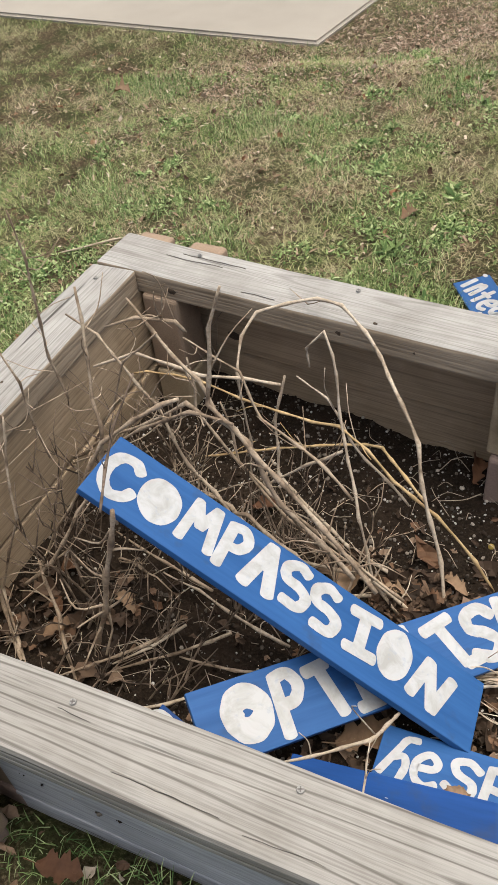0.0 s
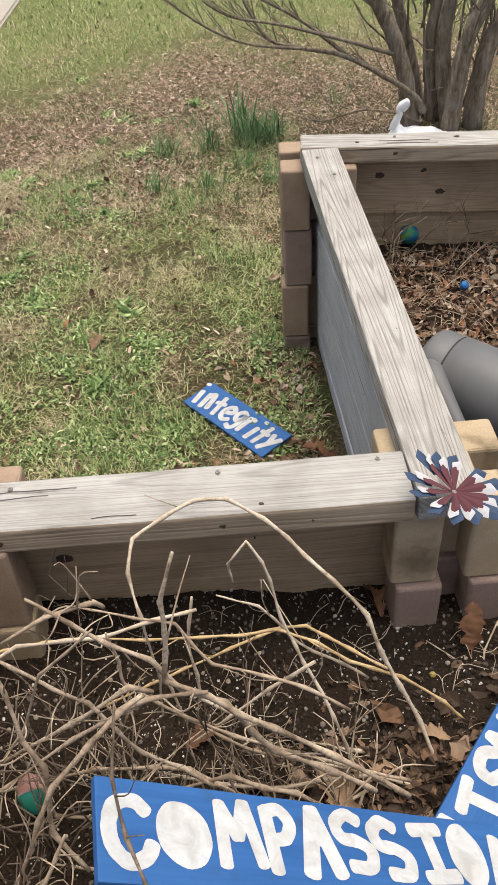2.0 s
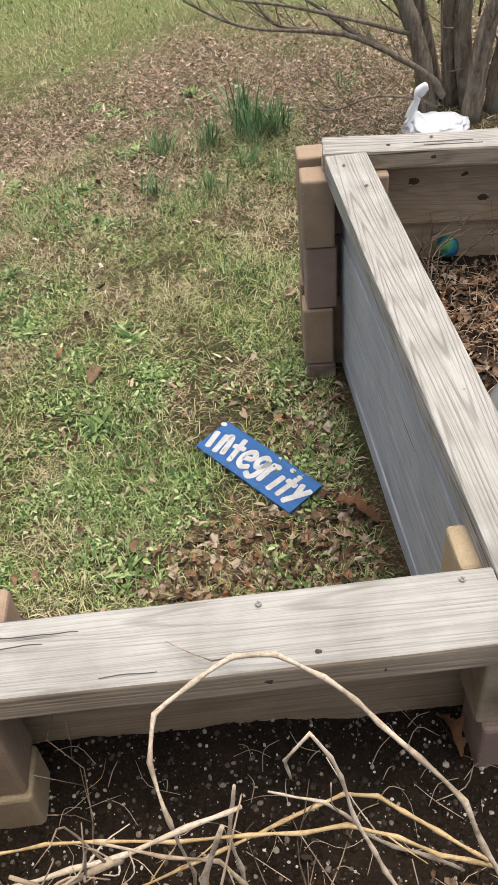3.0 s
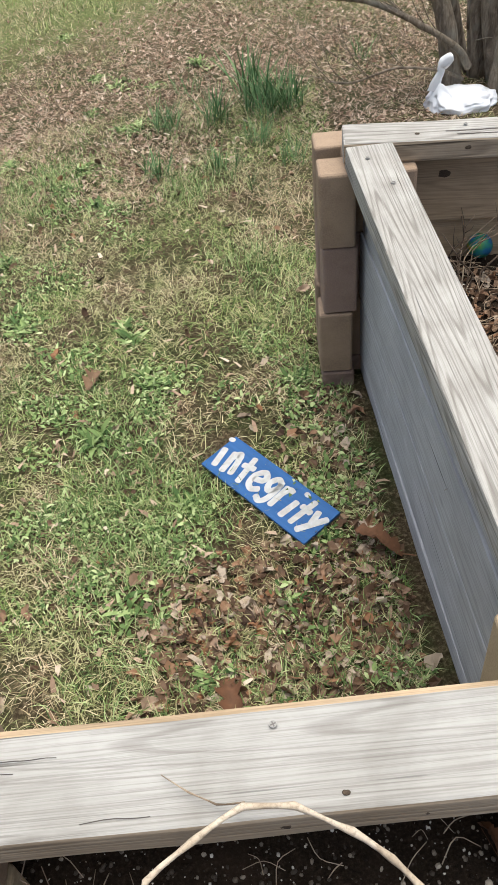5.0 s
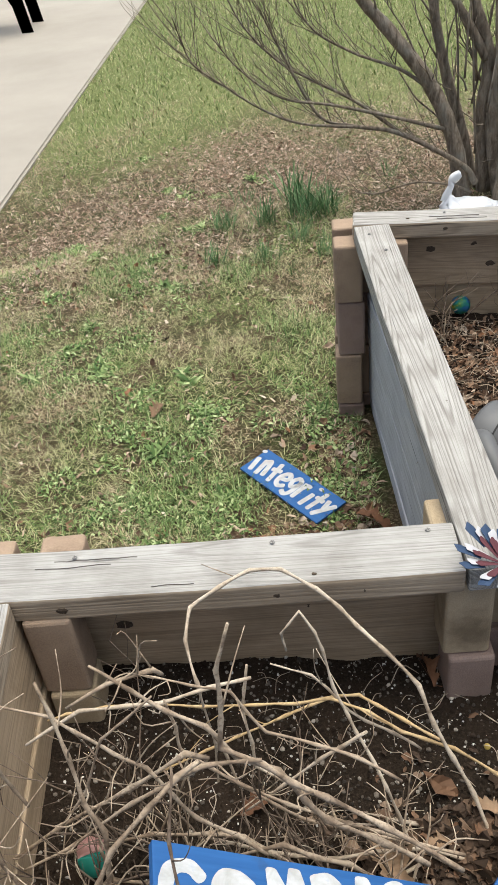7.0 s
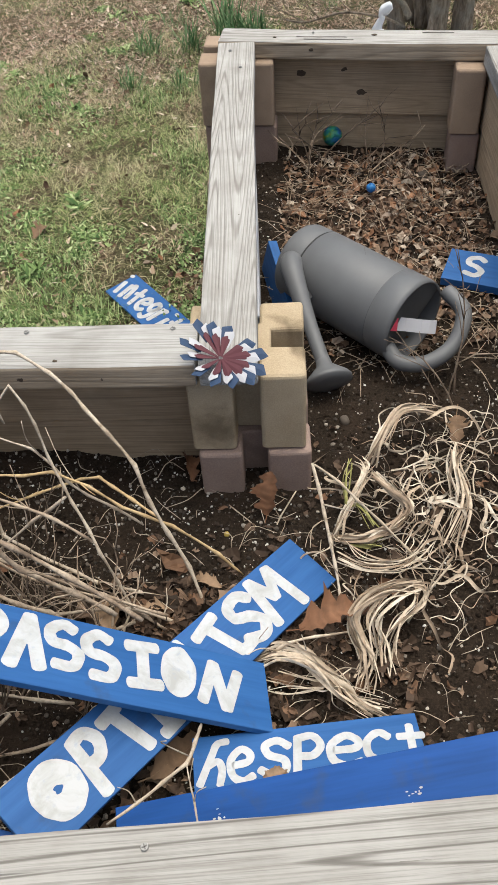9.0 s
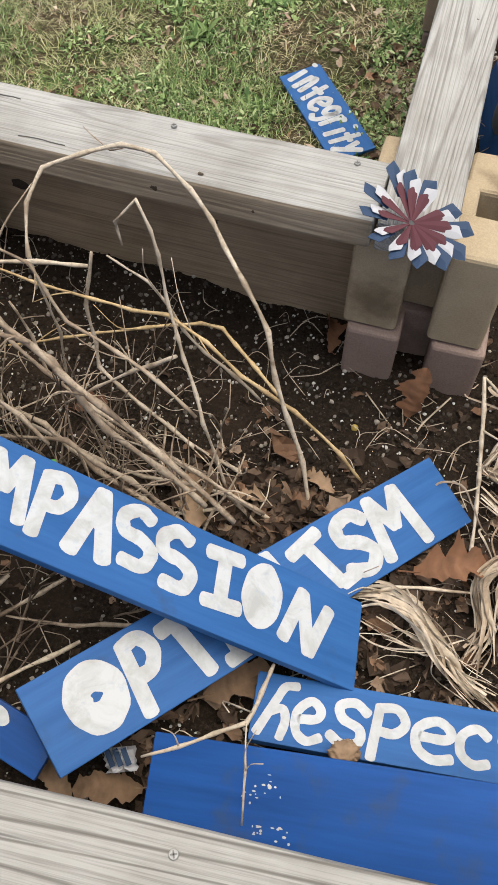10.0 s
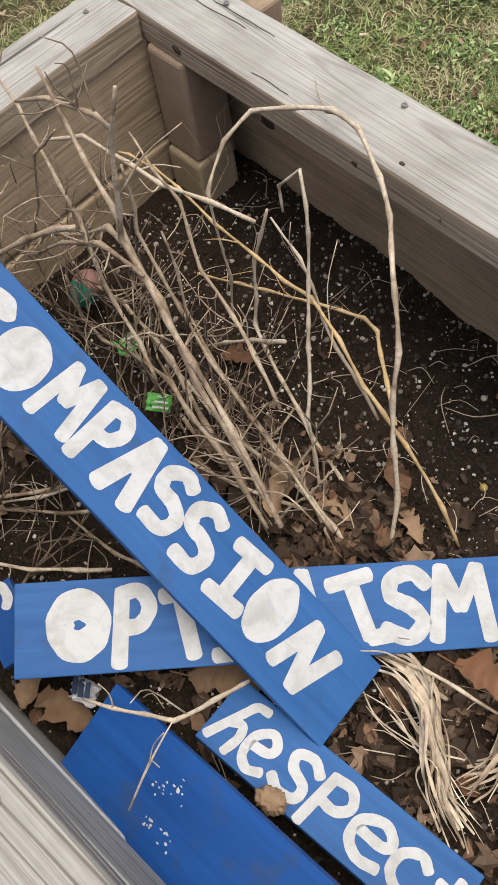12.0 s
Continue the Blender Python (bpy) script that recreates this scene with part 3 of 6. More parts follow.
for k, (z, dy) in enumerate(((0.262, 0.0), (0.120, 0.007), (-0.022, 0.003), (-0.16, 0.004))):
    lab = "brown weathered board on edge, dark knots, below the cap" if k == 0 else "rough brown lower board against the soil"
    side_board((-0.53, 0.077 + dy, z), (0.062, 0.080 + dy, z), 0.137, 0.032, WOOD_SIDE, lab, 20 + k, ((0.10, -1, 0.03, 0.012), (0.36, -1, 0.045, 0.012), (0.48, -1, 0.04, 0.011)) if k == 0 else ())
    side_board((-0.520, -0.60, z), (-0.5585 + dy * 0.5, 0.03, z), 0.137, 0.032, WOOD_SIDE, "brown weathered board on edge along the bed", 30 + k)
    side_board((-0.36, -0.629 + dy * 0.4, z), (0.60, -0.545 + dy * 0.4, z), 0.137, 0.032, WOOD_GREY, "weathered board on edge, blue-grey outside, cap wood tone within", 40 + k, inner=WOOD_CAP)
    side_board((0.084, 0.13, z), (0.048 - dy * 0.4, 1.05, z), 0.137, 0.034, WOOD_GREY, "blue-grey silvered board on edge facing the lawn", 50 + k)
    side_board((0.07, 1.080 + dy * 1.5, z), (0.58, 1.020 + dy * 1.5, z), 0.137, 0.032, WOOD_SIDE, "brown weathered board with round knots", 60 + k, ((0.105, -1, 0.09, 0.011), (0.20, -1, 0.10, 0.009), (0.24, -1, 0.05, 0.012)) if k == 0 else ())
    side_board((0.590, -0.55, z), (0.575, 0.97, z), 0.137, 0.032, WOOD_SIDE, "brown weathered board on edge of the outer side", 70 + k)

# ---- soil ----
xs, ys = list(np.arange(-0.56, 0.59, 0.006)), list(np.arange(-0.69, 1.09, 0.006))
index, verts, faces = {}, [], []


def soil_inside(x, y):
    inside = y > -0.634 + 0.088 * (x + 0.36) and x > -0.524 - 0.062 * (y + 0.60)
    return inside and (y < 0.082 or x > 0.086 - 0.036 * y)


for j, y in enumerate(ys):
    for i, x in enumerate(xs):
        if soil_inside(x, y):
            index[i, j] = len(verts)
            verts.append((x, y, soil_z(x, y)))
for i, j in index:
    q = [(i, j), (i + 1, j), (i + 1, j + 1), (i, j + 1)]
    if all(k in index for k in q):
        faces.append([index[k] for k in q])
tagged(mesh_object("soil", verts, faces, SOIL, smooth=True), "dark crumbly potting soil filling the raised bed", "soil", kind="structure")


# ---- painted signs ----
def ribbon(bm, points, width, z, seed, close=False):
    """A brush stroke of paint with round ends and an uneven edge."""
    line = smooth_line([(x, y, 0) for x, y in points], 7)
    n = len(line)
    ends = []
    for i in range(n):
        d = (line[min(i + 1, n - 1)] - line[max(i - 1, 0)]).normalized()
        s = Vector((-d.y, d.x, 0))
        k = 1 + 0.10 * noise.noise(line[i] * 160 + Vector((seed, 0, 0))) + 0.05 * noise.noise(line[i] * 500 + Vector((0, seed, 0)))
        hw = width / 2 * k
        ends.append((bm.verts.new(line[i] + s * hw + Vector((0, 0, z))), bm.verts.new(line[i] - s * hw * 1.02 + Vector((0, 0, z)))))
    for a, b in zip(ends, ends[1:]):
        bm.faces.new((a[1], b[1], b[0], a[0]))
    for (a, b), i, sgn in ((ends[0], 0, -1), (ends[-1], n - 1, 1)):
        d = (line[min(i + 1, n - 1)] - line[max(i - 1, 0)]).normalized() * sgn
        mid, s = (a.co + b.co) / 2, (a.co - b.co) / 2
        arc = [bm.verts.new(mid + s * math.cos(t) + d * math.sin(t) * s.length * 0.55) for t in (0.5, 1.05, 1.57, 2.1, 2.65)]
        loop = [a] + arc + [b]
        bm.faces.new(loop if sgn < 0 else loop[::-1])


def blob(bm, cx, cy, rx, ry, z, seed, hole=0.0):
    """A filled round of paint, with a small hole where one was left."""
    n = 36
    outer, inner = [], []
    for k in range(n):
        t = 6.2832 * k / n
        q = 1 + 0.05 * noise.noise(Vector((math.cos(t) * 2 + seed, math.sin(t) * 2, 0)))
        outer.append(bm.verts.new((cx + rx * q * math.cos(t), cy + ry * q * math.sin(t), z)))
        if hole:
            inner.append(bm.verts.new((cx + hole * rx * math.cos(t) * (1 + 0.3 * math.cos(3 * t)), cy + hole * ry * 0.8 * math.sin(t), z)))
    if not hole:
        bm.faces.new(outer)
    else:
        for k in range(n):
            bm.faces.new((outer[k], outer[(k + 1) % n], inner[(k + 1) % n], inner[k]))


# strokes in a box 1 high, x from the letter's middle
GLYPHS = {
    "C": [[(0.33, 0.78), (0.15, 0.96), (-0.18, 0.93), (-0.36, 0.62), (-0.34, 0.28), (-0.12, 0.06), (0.18, 0.12), (0.33, 0.30)]],
    "M": [[(-0.40, 0.02), (-0.27, 0.95)], [(-0.27, 0.93), (-0.02, 0.42)], [(-0.02, 0.42), (0.26, 0.95)], [(0.26, 0.95), (0.40, 0.02)]],
    "P": [[(-0.22, 0.0), (-0.18, 0.94)], [(-0.18, 0.90), (0.14, 0.93), (0.32, 0.72), (0.16, 0.50), (-0.12, 0.46)]],
    "A": [[(-0.34, 0.02), (0.04, 0.95)], [(0.04, 0.95), (0.30, 0.02)], [(-0.05, 0.56), (0.13, 0.50)]],
    "L": [[(-0.36, 0.94), (0.34, 0.97)], [(0.0, 0.94), (0.10, 0.08)], [(0.10, 0.07), (0.44, 0.05)]],
    "S": [[(0.34, 0.80), (0.10, 0.95), (-0.22, 0.84), (-0.22, 0.60), (0.10, 0.48), (0.30, 0.28), (0.10, 0.05), (-0.32, 0.14)]],
    "I": [[(-0.27, 0.93), (0.30, 0.93)], [(0.02, 0.92), (-0.02, 0.06)], [(-0.30, 0.06), (0.30, 0.06)]],
    "N": [[(-0.34, 0.02), (-0.28, 0.95)], [(-0.28, 0.92), (0.26, 0.06)], [(0.26, 0.06), (0.36, 0.96)]],
    "T": [[(-0.30, 0.92), (0.28, 0.92)], [(0.04, 0.90), (0.10, 0.04)]],
    "R": [[(-0.30, 0.0), (-0.02, 0.74)], [(-0.04, 0.68), (0.08, 0.95), (0.34, 1.02)], [(-0.14, 0.42), (0.12, 0.54), (0.24, 0.34), (0.20, 0.0)]],
    "e": [[(-0.20, 0.36), (0.16, 0.42), (0.22, 0.58), (0.0, 0.70), (-0.26, 0.48), (-0.24, 0.16), (0.0, 0.02), (0.28, 0.12)]],
    "s": [[(0.24, 0.62), (0.02, 0.74), (-0.20, 0.62), (-0.12, 0.42), (0.16, 0.32), (0.18, 0.10), (-0.06, 0.0), (-0.28, 0.10)]],
    "p": [[(-0.18, -0.20), (-0.16, 0.82)], [(-0.16, 0.78), (0.14, 0.84), (0.30, 0.60), (0.14, 0.36), (-0.14, 0.34)]],
    "c": [[(0.24, 0.58), (0.02, 0.70), (-0.24, 0.50), (-0.24, 0.18), (0.0, 0.02), (0.26, 0.10)]],
    "t": [[(0.02, 0.92), (0.0, 0.04)], [(-0.26, 0.60), (0.28, 0.60)]],
    "i": [[(0.0, 0.55), (-0.04, 0.02)], [(0.03, 0.86), (0.04, 0.90)]],
    "n": [[(-0.22, 0.02), (-0.16, 0.60)], [(-0.18, 0.42), (0.06, 0.62), (0.16, 0.45), (0.18, 0.02)]],
    "g": [[(0.22, 0.58), (-0.06, 0.66), (-0.24, 0.42), (-0.06, 0.20), (0.18, 0.36), (0.22, 0.58), (0.20, 0.0), (0.0, -0.22), (-0.28, -0.14)]],
    "r": [[(-0.14, 0.02), (-0.10, 0.62)], [(-0.12, 0.42), (0.04, 0.60), (0.22, 0.58)]],
    "y": [[(-0.22, 0.60), (-0.02, 0.22)], [(0.26, 0.62), (-0.16, -0.24)]],
}


def sign(tl, tr, bl, thick, mat, label, letters, seed):
    """A painted board by three corners of its face. letters: (character, place along it, foot above the lower edge, height, width, turn, brush)."""
    tl, tr, bl = Vector(tl), Vector(tr), Vector(bl)
    br = tr + (bl - tl)
    m = plane_pose(bl, br, tl)
    length, width = (br - bl).length, (m.inverted() @ tl).y
    t = thing("painted_sign", m, label, "painted sign", "blue signs with painted words")
    part("board", board_mesh(length, width, thick, 0.0012, 0.0, seed), mat, t, m=pose(0, width / 2, -thick / 2))
    for k, (ch, at, foot, high, wide, turn, brush) in enumerate(letters):
        bm = bmesh.new()
        if ch in ("O", "Q"):
            blob(bm, 0, high / 2, wide * 0.49, high * 0.52, 0, seed + k, 0.17 if ch == "Q" else 0)
        else:
            for q, stroke in enumerate(GLYPHS[ch]):
                ribbon(bm, [(x * wide, y * high) for x, y in stroke], brush, 0.00007 * q, seed + k)
        part("letter", bm, WHITE, t, m=pose(at * length, foot, 0.0006, 0, 0, turn))
    return t


comp = [("C", 0.068, 0.015, 0.060, 0.052, 8, 0.0142), ("O", 0.170, 0.018, 0.060, 0.052, 14, 0.015), ("M", 0.264, 0.022, 0.064, 0.046, 4, 0.0128),
        ("P", 0.346, 0.021, 0.064, 0.046, 3, 0.0135), ("A", 0.428, 0.020, 0.069, 0.050, 3, 0.0165), ("S", 0.520, 0.028, 0.060, 0.048, 16, 0.0140),
        ("S", 0.604, 0.024, 0.061, 0.048, 17, 0.0142), ("I", 0.692, 0.026, 0.056, 0.062, 6, 0.0145), ("O", 0.772, 0.022, 0.066, 0.045, 0, 0.015),
        ("N", 0.860, 0.018, 0.060, 0.050, -14, 0.0148)]
sign((-0.320, -0.341, 0.462), (0.117, -0.313, 0.209), (-0.3145, -0.4345, 0.478), 0.009, BLUE, "blue painted board with the white word compassion, propped on stems", comp, 4)
opti = [("Q", 0.115, 0.012, 0.064, 0.060, 0, 0.015), ("P", 0.208, 0.006, 0.071, 0.050, -2, 0.0145), ("T", 0.313, 0.007, 0.066, 0.048, 8, 0.0150),
        ("I", 0.388, 0.006, 0.068, 0.046, 4, 0.0145), ("M", 0.505, 0.006, 0.076, 0.066, 4, 0.0145), ("L", 0.640, 0.010, 0.064, 0.058, 10, 0.0145),
        ("S", 0.712, 0.011, 0.067, 0.060, -8, 0.0155), ("M", 0.828, 0.008, 0.072, 0.066, -2, 0.0150)]
sign((-0.162, -0.512, 0.298), (0.142, -0.123, 0.212), (-0.100, -0.566, 0.277), 0.009, BLUE, "blue painted board with the white word optimism, half covered", opti, 9)
resp = [("R", 0.075, 0.006, 0.052, 0.044, -6, 0.0085), ("e", 0.205, 0.006, 0.056, 0.044, -2, 0.0088), ("s", 0.345, 0.010, 0.056, 0.060, -8, 0.0095),
        ("p", 0.480, 0.011, 0.050, 0.056, -6, 0.0095), ("e", 0.652, 0.010, 0.054, 0.062, -8, 0.0095), ("c", 0.800, 0.012, 0.050, 0.050, -5, 0.0090),
        ("t", 0.945, 0.013, 0.042, 0.052, -3, 0.0090)]
sign((0.048, -0.412, 0.226), (0.302, -0.378, 0.222), (0.039, -0.480, 0.237), 0.010, BLUE, "blue painted board with the white word respect", resp, 14)
inte = [("i", 0.085, 0.014, 0.076, 0.040, 20, 0.0135), ("n", 0.195, 0.016, 0.078, 0.046, 17, 0.0130), ("t", 0.315, 0.014, 0.066, 0.044, 14, 0.0125),
        ("e", 0.425, 0.020, 0.062, 0.046, 8, 0.0125), ("g", 0.535, 0.026, 0.064, 0.044, 4, 0.0120), ("r", 0.640, 0.018, 0.078, 0.044, 4, 0.0125),
        ("i", 0.735, 0.014, 0.072, 0.040, -2, 0.0125), ("t", 0.815, 0.014, 0.066, 0.040, -4, 0.0120), ("y", 0.920, 0.026, 0.060, 0.046, -8, 0.0125)]
sign((-0.247, 0.892, -0.048), (-0.080, 0.673, -0.040), (-0.304, 0.822, -0.056), 0.006, BLUE, "blue painted board with the white word integrity, on the lawn", inte, 21)
sign((-0.041, -0.502, 0.253), (0.423, -0.448, 0.363), (-0.026, -0.592, 0.234), 0.012, DEEP_BLUE, "plain deep blue painted board lying against the rail", [], 27)
plain_board = [o for o in scene.objects if o.get("label", "").startswith("plain deep blue")][0]
rnd = random.Random(3)
for cx, cy in ((0.098, 0.057), (0.112, 0.066), (0.106, 0.028), (0.122, 0.030), (0.31, 0.05)):
    bm = bmesh.new()
    for _ in range(9):
        blob(bm, rnd.gauss(0, 0.005), rnd.gauss(0, 0.004), rnd.uniform(0.0005, 0.0018), rnd.uniform(0.0004, 0.0012), rnd.uniform(0, 0.0002), rnd.random() * 9)
    part("paint_fleck", bm, WHITE, plain_board, "white paint flecks", m=pose(cx, cy, 0.0007))
sign((-0.205, -0.514, 0.252), (-0.130, -0.530, 0.246), (-0.207, -0.556, 0.244), 0.009, DEEP_BLUE, "blue painted board end with a white stroke, under another sign", [("C", 0.16, 0.004, 0.03, 0.04, 0, 0.010)], 31)
sign((0.437, 0.585, 0.205), (0.560, 0.540, 0.205), (0.425, 0.490, 0.200), 0.017, BLUE, "blue painted board with a white stroke on the soil", [("S", 0.4, 0.02, 0.06, 0.05, 0, 0.012)], 35)
sign((0.098, 0.560, 0.262), (0.135, 0.400, 0.235), (0.088, 0.545, 0.190), 0.017, BLUE, "blue painted board behind the watering can", [], 38)


# ---- lawn: blades, weeds, bulbs, litter ----
RNG = np.random.default_rng(7)


def on_slab(x, y):
    return y > 2.42 and x < -1.443 + 0.0437 * (y - 2.435) + 0.008


def field(x, y, s, k):
    return noise.noise(Vector((x * s, y * s, k)))


def blades(name, places, lengths, widths, leans, mat, label, category="grass"):
    """Many blades in one mesh: each a bent strip of two pieces. places: rows of x, y, z."""
    n = len(places)
    turn = RNG.uniform(0, 6.2832, n)
    d = np.stack([np.cos(turn), np.sin(turn), np.zeros(n)], 1)
    s = np.stack([-np.sin(turn), np.cos(turn), np.zeros(n)], 1)
    up = np.array([0, 0, 1.0])
    lean = np.radians(leans)[:, None]
    first = d * np.sin(lean) + up * np.cos(lean)
    lean2 = np.minimum(lean + RNG.uniform(0.1, 0.9, n)[:, None], 1.75)
    second = d * np.sin(lean2) + up * np.cos(lean2)
    p = np.asarray(places)
    L, W = lengths[:, None], widths[:, None]
    a = p + s * W / 2
    b = p - s * W / 2
    m = p + first * L * 0.55
    c, e = m + s * W * 0.42, m - s * W * 0.42
    tip = m + second * L * 0.45 + s * RNG.normal(0, 1, n)[:, None] * L * 0.06
    v = np.stack([a, b, c, e, tip], 1).reshape(-1, 3)
    k = np.arange(n) * 5
    tris = np.stack([k, k + 1, k + 3, k, k + 3, k + 2, k + 2, k + 3, k + 4], 1).reshape(-1, 3)
    me = bpy.data.meshes.new(name)
    me.vertices.add(len(v))
    me.vertices.foreach_set("co", v.astype(np.float32).ravel())
    me.loops.add(tris.size)
    me.loops.foreach_set("vertex_index", tris.astype(np.int32).ravel())
    me.polygons.add(len(tris))
    me.polygons.foreach_set("loop_start", (np.arange(len(tris)) * 3).astype(np.int32))
    me.update(calc_edges=True)
    me.validate()
    me.materials.append(mat)
    return tagged(new(name, me), label, category, kind="stuff")


def scatter(count, box, accept):
    """Random places on the lawn that accept(x, y, chance) lets through."""
    out = []
    x0, y0, x1, y1 = box
    xs, ys, ch = RNG.uniform(x0, x1, count), RNG.uniform(y0, y1, count), RNG.uniform(0, 1, count)
    for x, y, c in zip(xs, ys, ch):
        if not in_bed(x, y) and not on_slab(x, y) and accept(x, y, c):
            out.append((x, y, ground_z(x, y) - 0.001))
    return np.array(out)


def bare(x, y):
    """How bare and leaf-strewn the ground is: a band beyond the bed, and patches."""
    band = max(0.0, 1 - abs(y - 2.75 - 0.25 * x) / 0.95) * (1.0 if x > -1.2 else 0.4)
    return band * 0.8 + 0.8 * max(0.0, field(x, y, 1.7, 5.0) - 0.05) + 0.22 * max(0.0, min(1.0, (-x - 0.8) * 1.2))


def clumps(x, y):
    return 0.45 * field(x, y, 24, 4.0) + 0.35 * field(x, y, 60, 6.0)


pl = scatter(520000, (-3.4, 0.1, 0.12, 2.45), lambda x, y, c: c < 0.54 + 0.7 * field(x, y, 6, 1.0) + 0.8 * clumps(x, y) - 0.40 * bare(x, y))
n = len(pl)
blades("dry_grass", pl, RNG.uniform(0.012, 0.042, n), RNG.uniform(0.0006, 0.0018, n), RNG.uniform(42, 94, n), GRASS, "matted tan and green thin lawn grass")
pl = scatter(150000, (-3.6, 1.9, 1.4, 4.2), lambda x, y, c: c < 0.66 + 0.5 * field(x, y, 4, 1.0) + 0.5 * clumps(x, y) - 0.75 * bare(x, y))
n = len(pl)
blades("dry_grass", pl, RNG.uniform(0.014, 0.045, n), RNG.uniform(0.0011, 0.0022, n), RNG.uniform(40, 92, n), GRASS, "thin tan lawn grass farther off")
pl = scatter(150000, (-2.4, 3.4, 3.5, 10.5), lambda x, y, c: c < 0.25 + 0.6 * min(1, (y - 3.4) * 0.8) + 0.4 * field(x, y, 3, 2.0))
n = len(pl)
blades("far_grass", pl, RNG.uniform(0.02, 0.055, n), RNG.uniform(0.0022, 0.0048, n), RNG.uniform(20, 85, n), FAR_GRASS, "greener lawn grass beyond the bare earth")
pl = scatter(190000, (-2.0, 1.35, 1.4, 4.1), lambda x, y, c: c < 1.25 * bare(x, y) + 0.25 * clumps(x, y))
n = len(pl)
blades("dry_straw", pl, RNG.uniform(0.012, 0.042, n), RNG.uniform(0.0010, 0.0026, n), RNG.uniform(62, 95, n), SCRAPS, "brown straw and leaf scraps over bare earth", "straw")
pl = scatter(26000, (-1.0, -1.3, 0.7, -0.58), lambda x, y, c: c < 0.8)
n = len(pl)
blades("dry_grass", pl, RNG.uniform(0.012, 0.034, n), RNG.uniform(0.0009, 0.0016, n), RNG.uniform(15, 80, n), WEED, "green and tan grass before the bed")
# upright green tufts in patches and along the boards
pl = scatter(150000, (-2.4, 0.1, 0.12, 2.4), lambda x, y, c: c < 1.5 * max(0.0, field(x, y, 3.4, 9.0) + 0.02 + 0.4 * clumps(x, y)) + (0.35 if x > -0.035 and y < 1.0 else 0))
n = len(pl)
blades("green_tufts", pl, RNG.uniform(0.014, 0.046, n), RNG.uniform(0.0009, 0.0024, n), RNG.uniform(8, 70, n), WEED, "short green tufts of new grass")
# coarser lawn that goes on all round the bed
pl = scatter(90000, (-6.5, -4.5, 5.0, 6.0), lambda x, y, c: not (-3.3 < x < 3.5 and 0.9 < y) and not (-3.3 < x < 0.6 and 0.0 < y) and not (-1.0 < x < 0.7 and -1.3 < y < 0.0) and c < 0.95 - 0.012 * (x * x + y * y) + 0.5 * field(x, y, 3, 2.0))
n = len(pl)
blades("lawn_grass", pl, RNG.uniform(0.03, 0.06, n), RNG.uniform(0.004, 0.010, n), RNG.uniform(45, 92, n), FAR_GRASS, "matted tan and green lawn grass round the bed")
# curled scraps of old leaf among the grass, thickest where the ground is bare
pl = scatter(15000, (-2.4, 0.1, 0.9, 3.6), lambda x, y, c: c < 0.07 + 0.30 * bare(x, y) + 0.35 * max(0.0, clumps(x, y)))
pl[:, 2] += 0.006
n = len(pl)
blades("leaf_scraps", pl, RNG.uniform(0.012, 0.034, n), RNG.uniform(0.003, 0.010, n), RNG.uniform(55, 92, n), SCRAPS, "curled brown scraps of old leaf in grass", "leaf litter")


def leaf_strip(verts, faces, base, out, up, length, width, curl, cup, steps=4):
    """A curling leaf: a strip of quads with a middle fold, from base along out."""
    side = out.cross(up).normalized()
    rows = []
    pos, ang = base.copy(), 0.0
    for i in range(steps + 1):
        t = i / steps
        w = width * math.sin(math.pi * min(0.97, 0.10 + 0.86 * t)) ** 0.8
        d = out * math.cos(ang) + up * math.sin(ang)
        nrm = up * math.cos(ang) - out * math.sin(ang)
        rows.append((pos + side * w / 2 + nrm * cup * w, pos.copy(), pos - side * w / 2 + nrm * cup * w))
        pos = pos + d * (length / steps)
        ang += curl / steps
    k = len(verts)
    for r in rows:
        verts.extend(tuple(q) for q in r)
    for i in range(steps):
        a = k + i * 3
        faces.append((a, a + 1, a + 4, a + 3))
        faces.append((a + 1, a + 2, a + 5, a + 4))


def one_leaf(name, width, curl, cup, mat, steps=4):
    """A leaf of length 1 along x, to be shared by many."""
    verts, faces = [], []
    leaf_strip(verts, faces, Vector((0, 0, 0)), Vector((1, 0, 0)), Vector((0, 0, 1)), 1.0, width, curl, cup, steps)
    me = bpy.data.meshes.new(name)
    me.from_pydata(verts, [], faces)
    me.polygons.foreach_set("use_smooth", [True] * len(faces))
    me.materials.append(mat)
    return me


def leafy(parent, meshes, place, turn, rise, length, roll=0.0):
    """One leaf of a plant, set at place, rising by an angle, as a part of it."""
    ob = new("leaf", meshes)
    ob.parent = parent
    ob.matrix_basis = Matrix.Translation(place) @ Euler((roll, -rise, turn)).to_matrix().to_4x4() @ Matrix.Scale(length, 4)


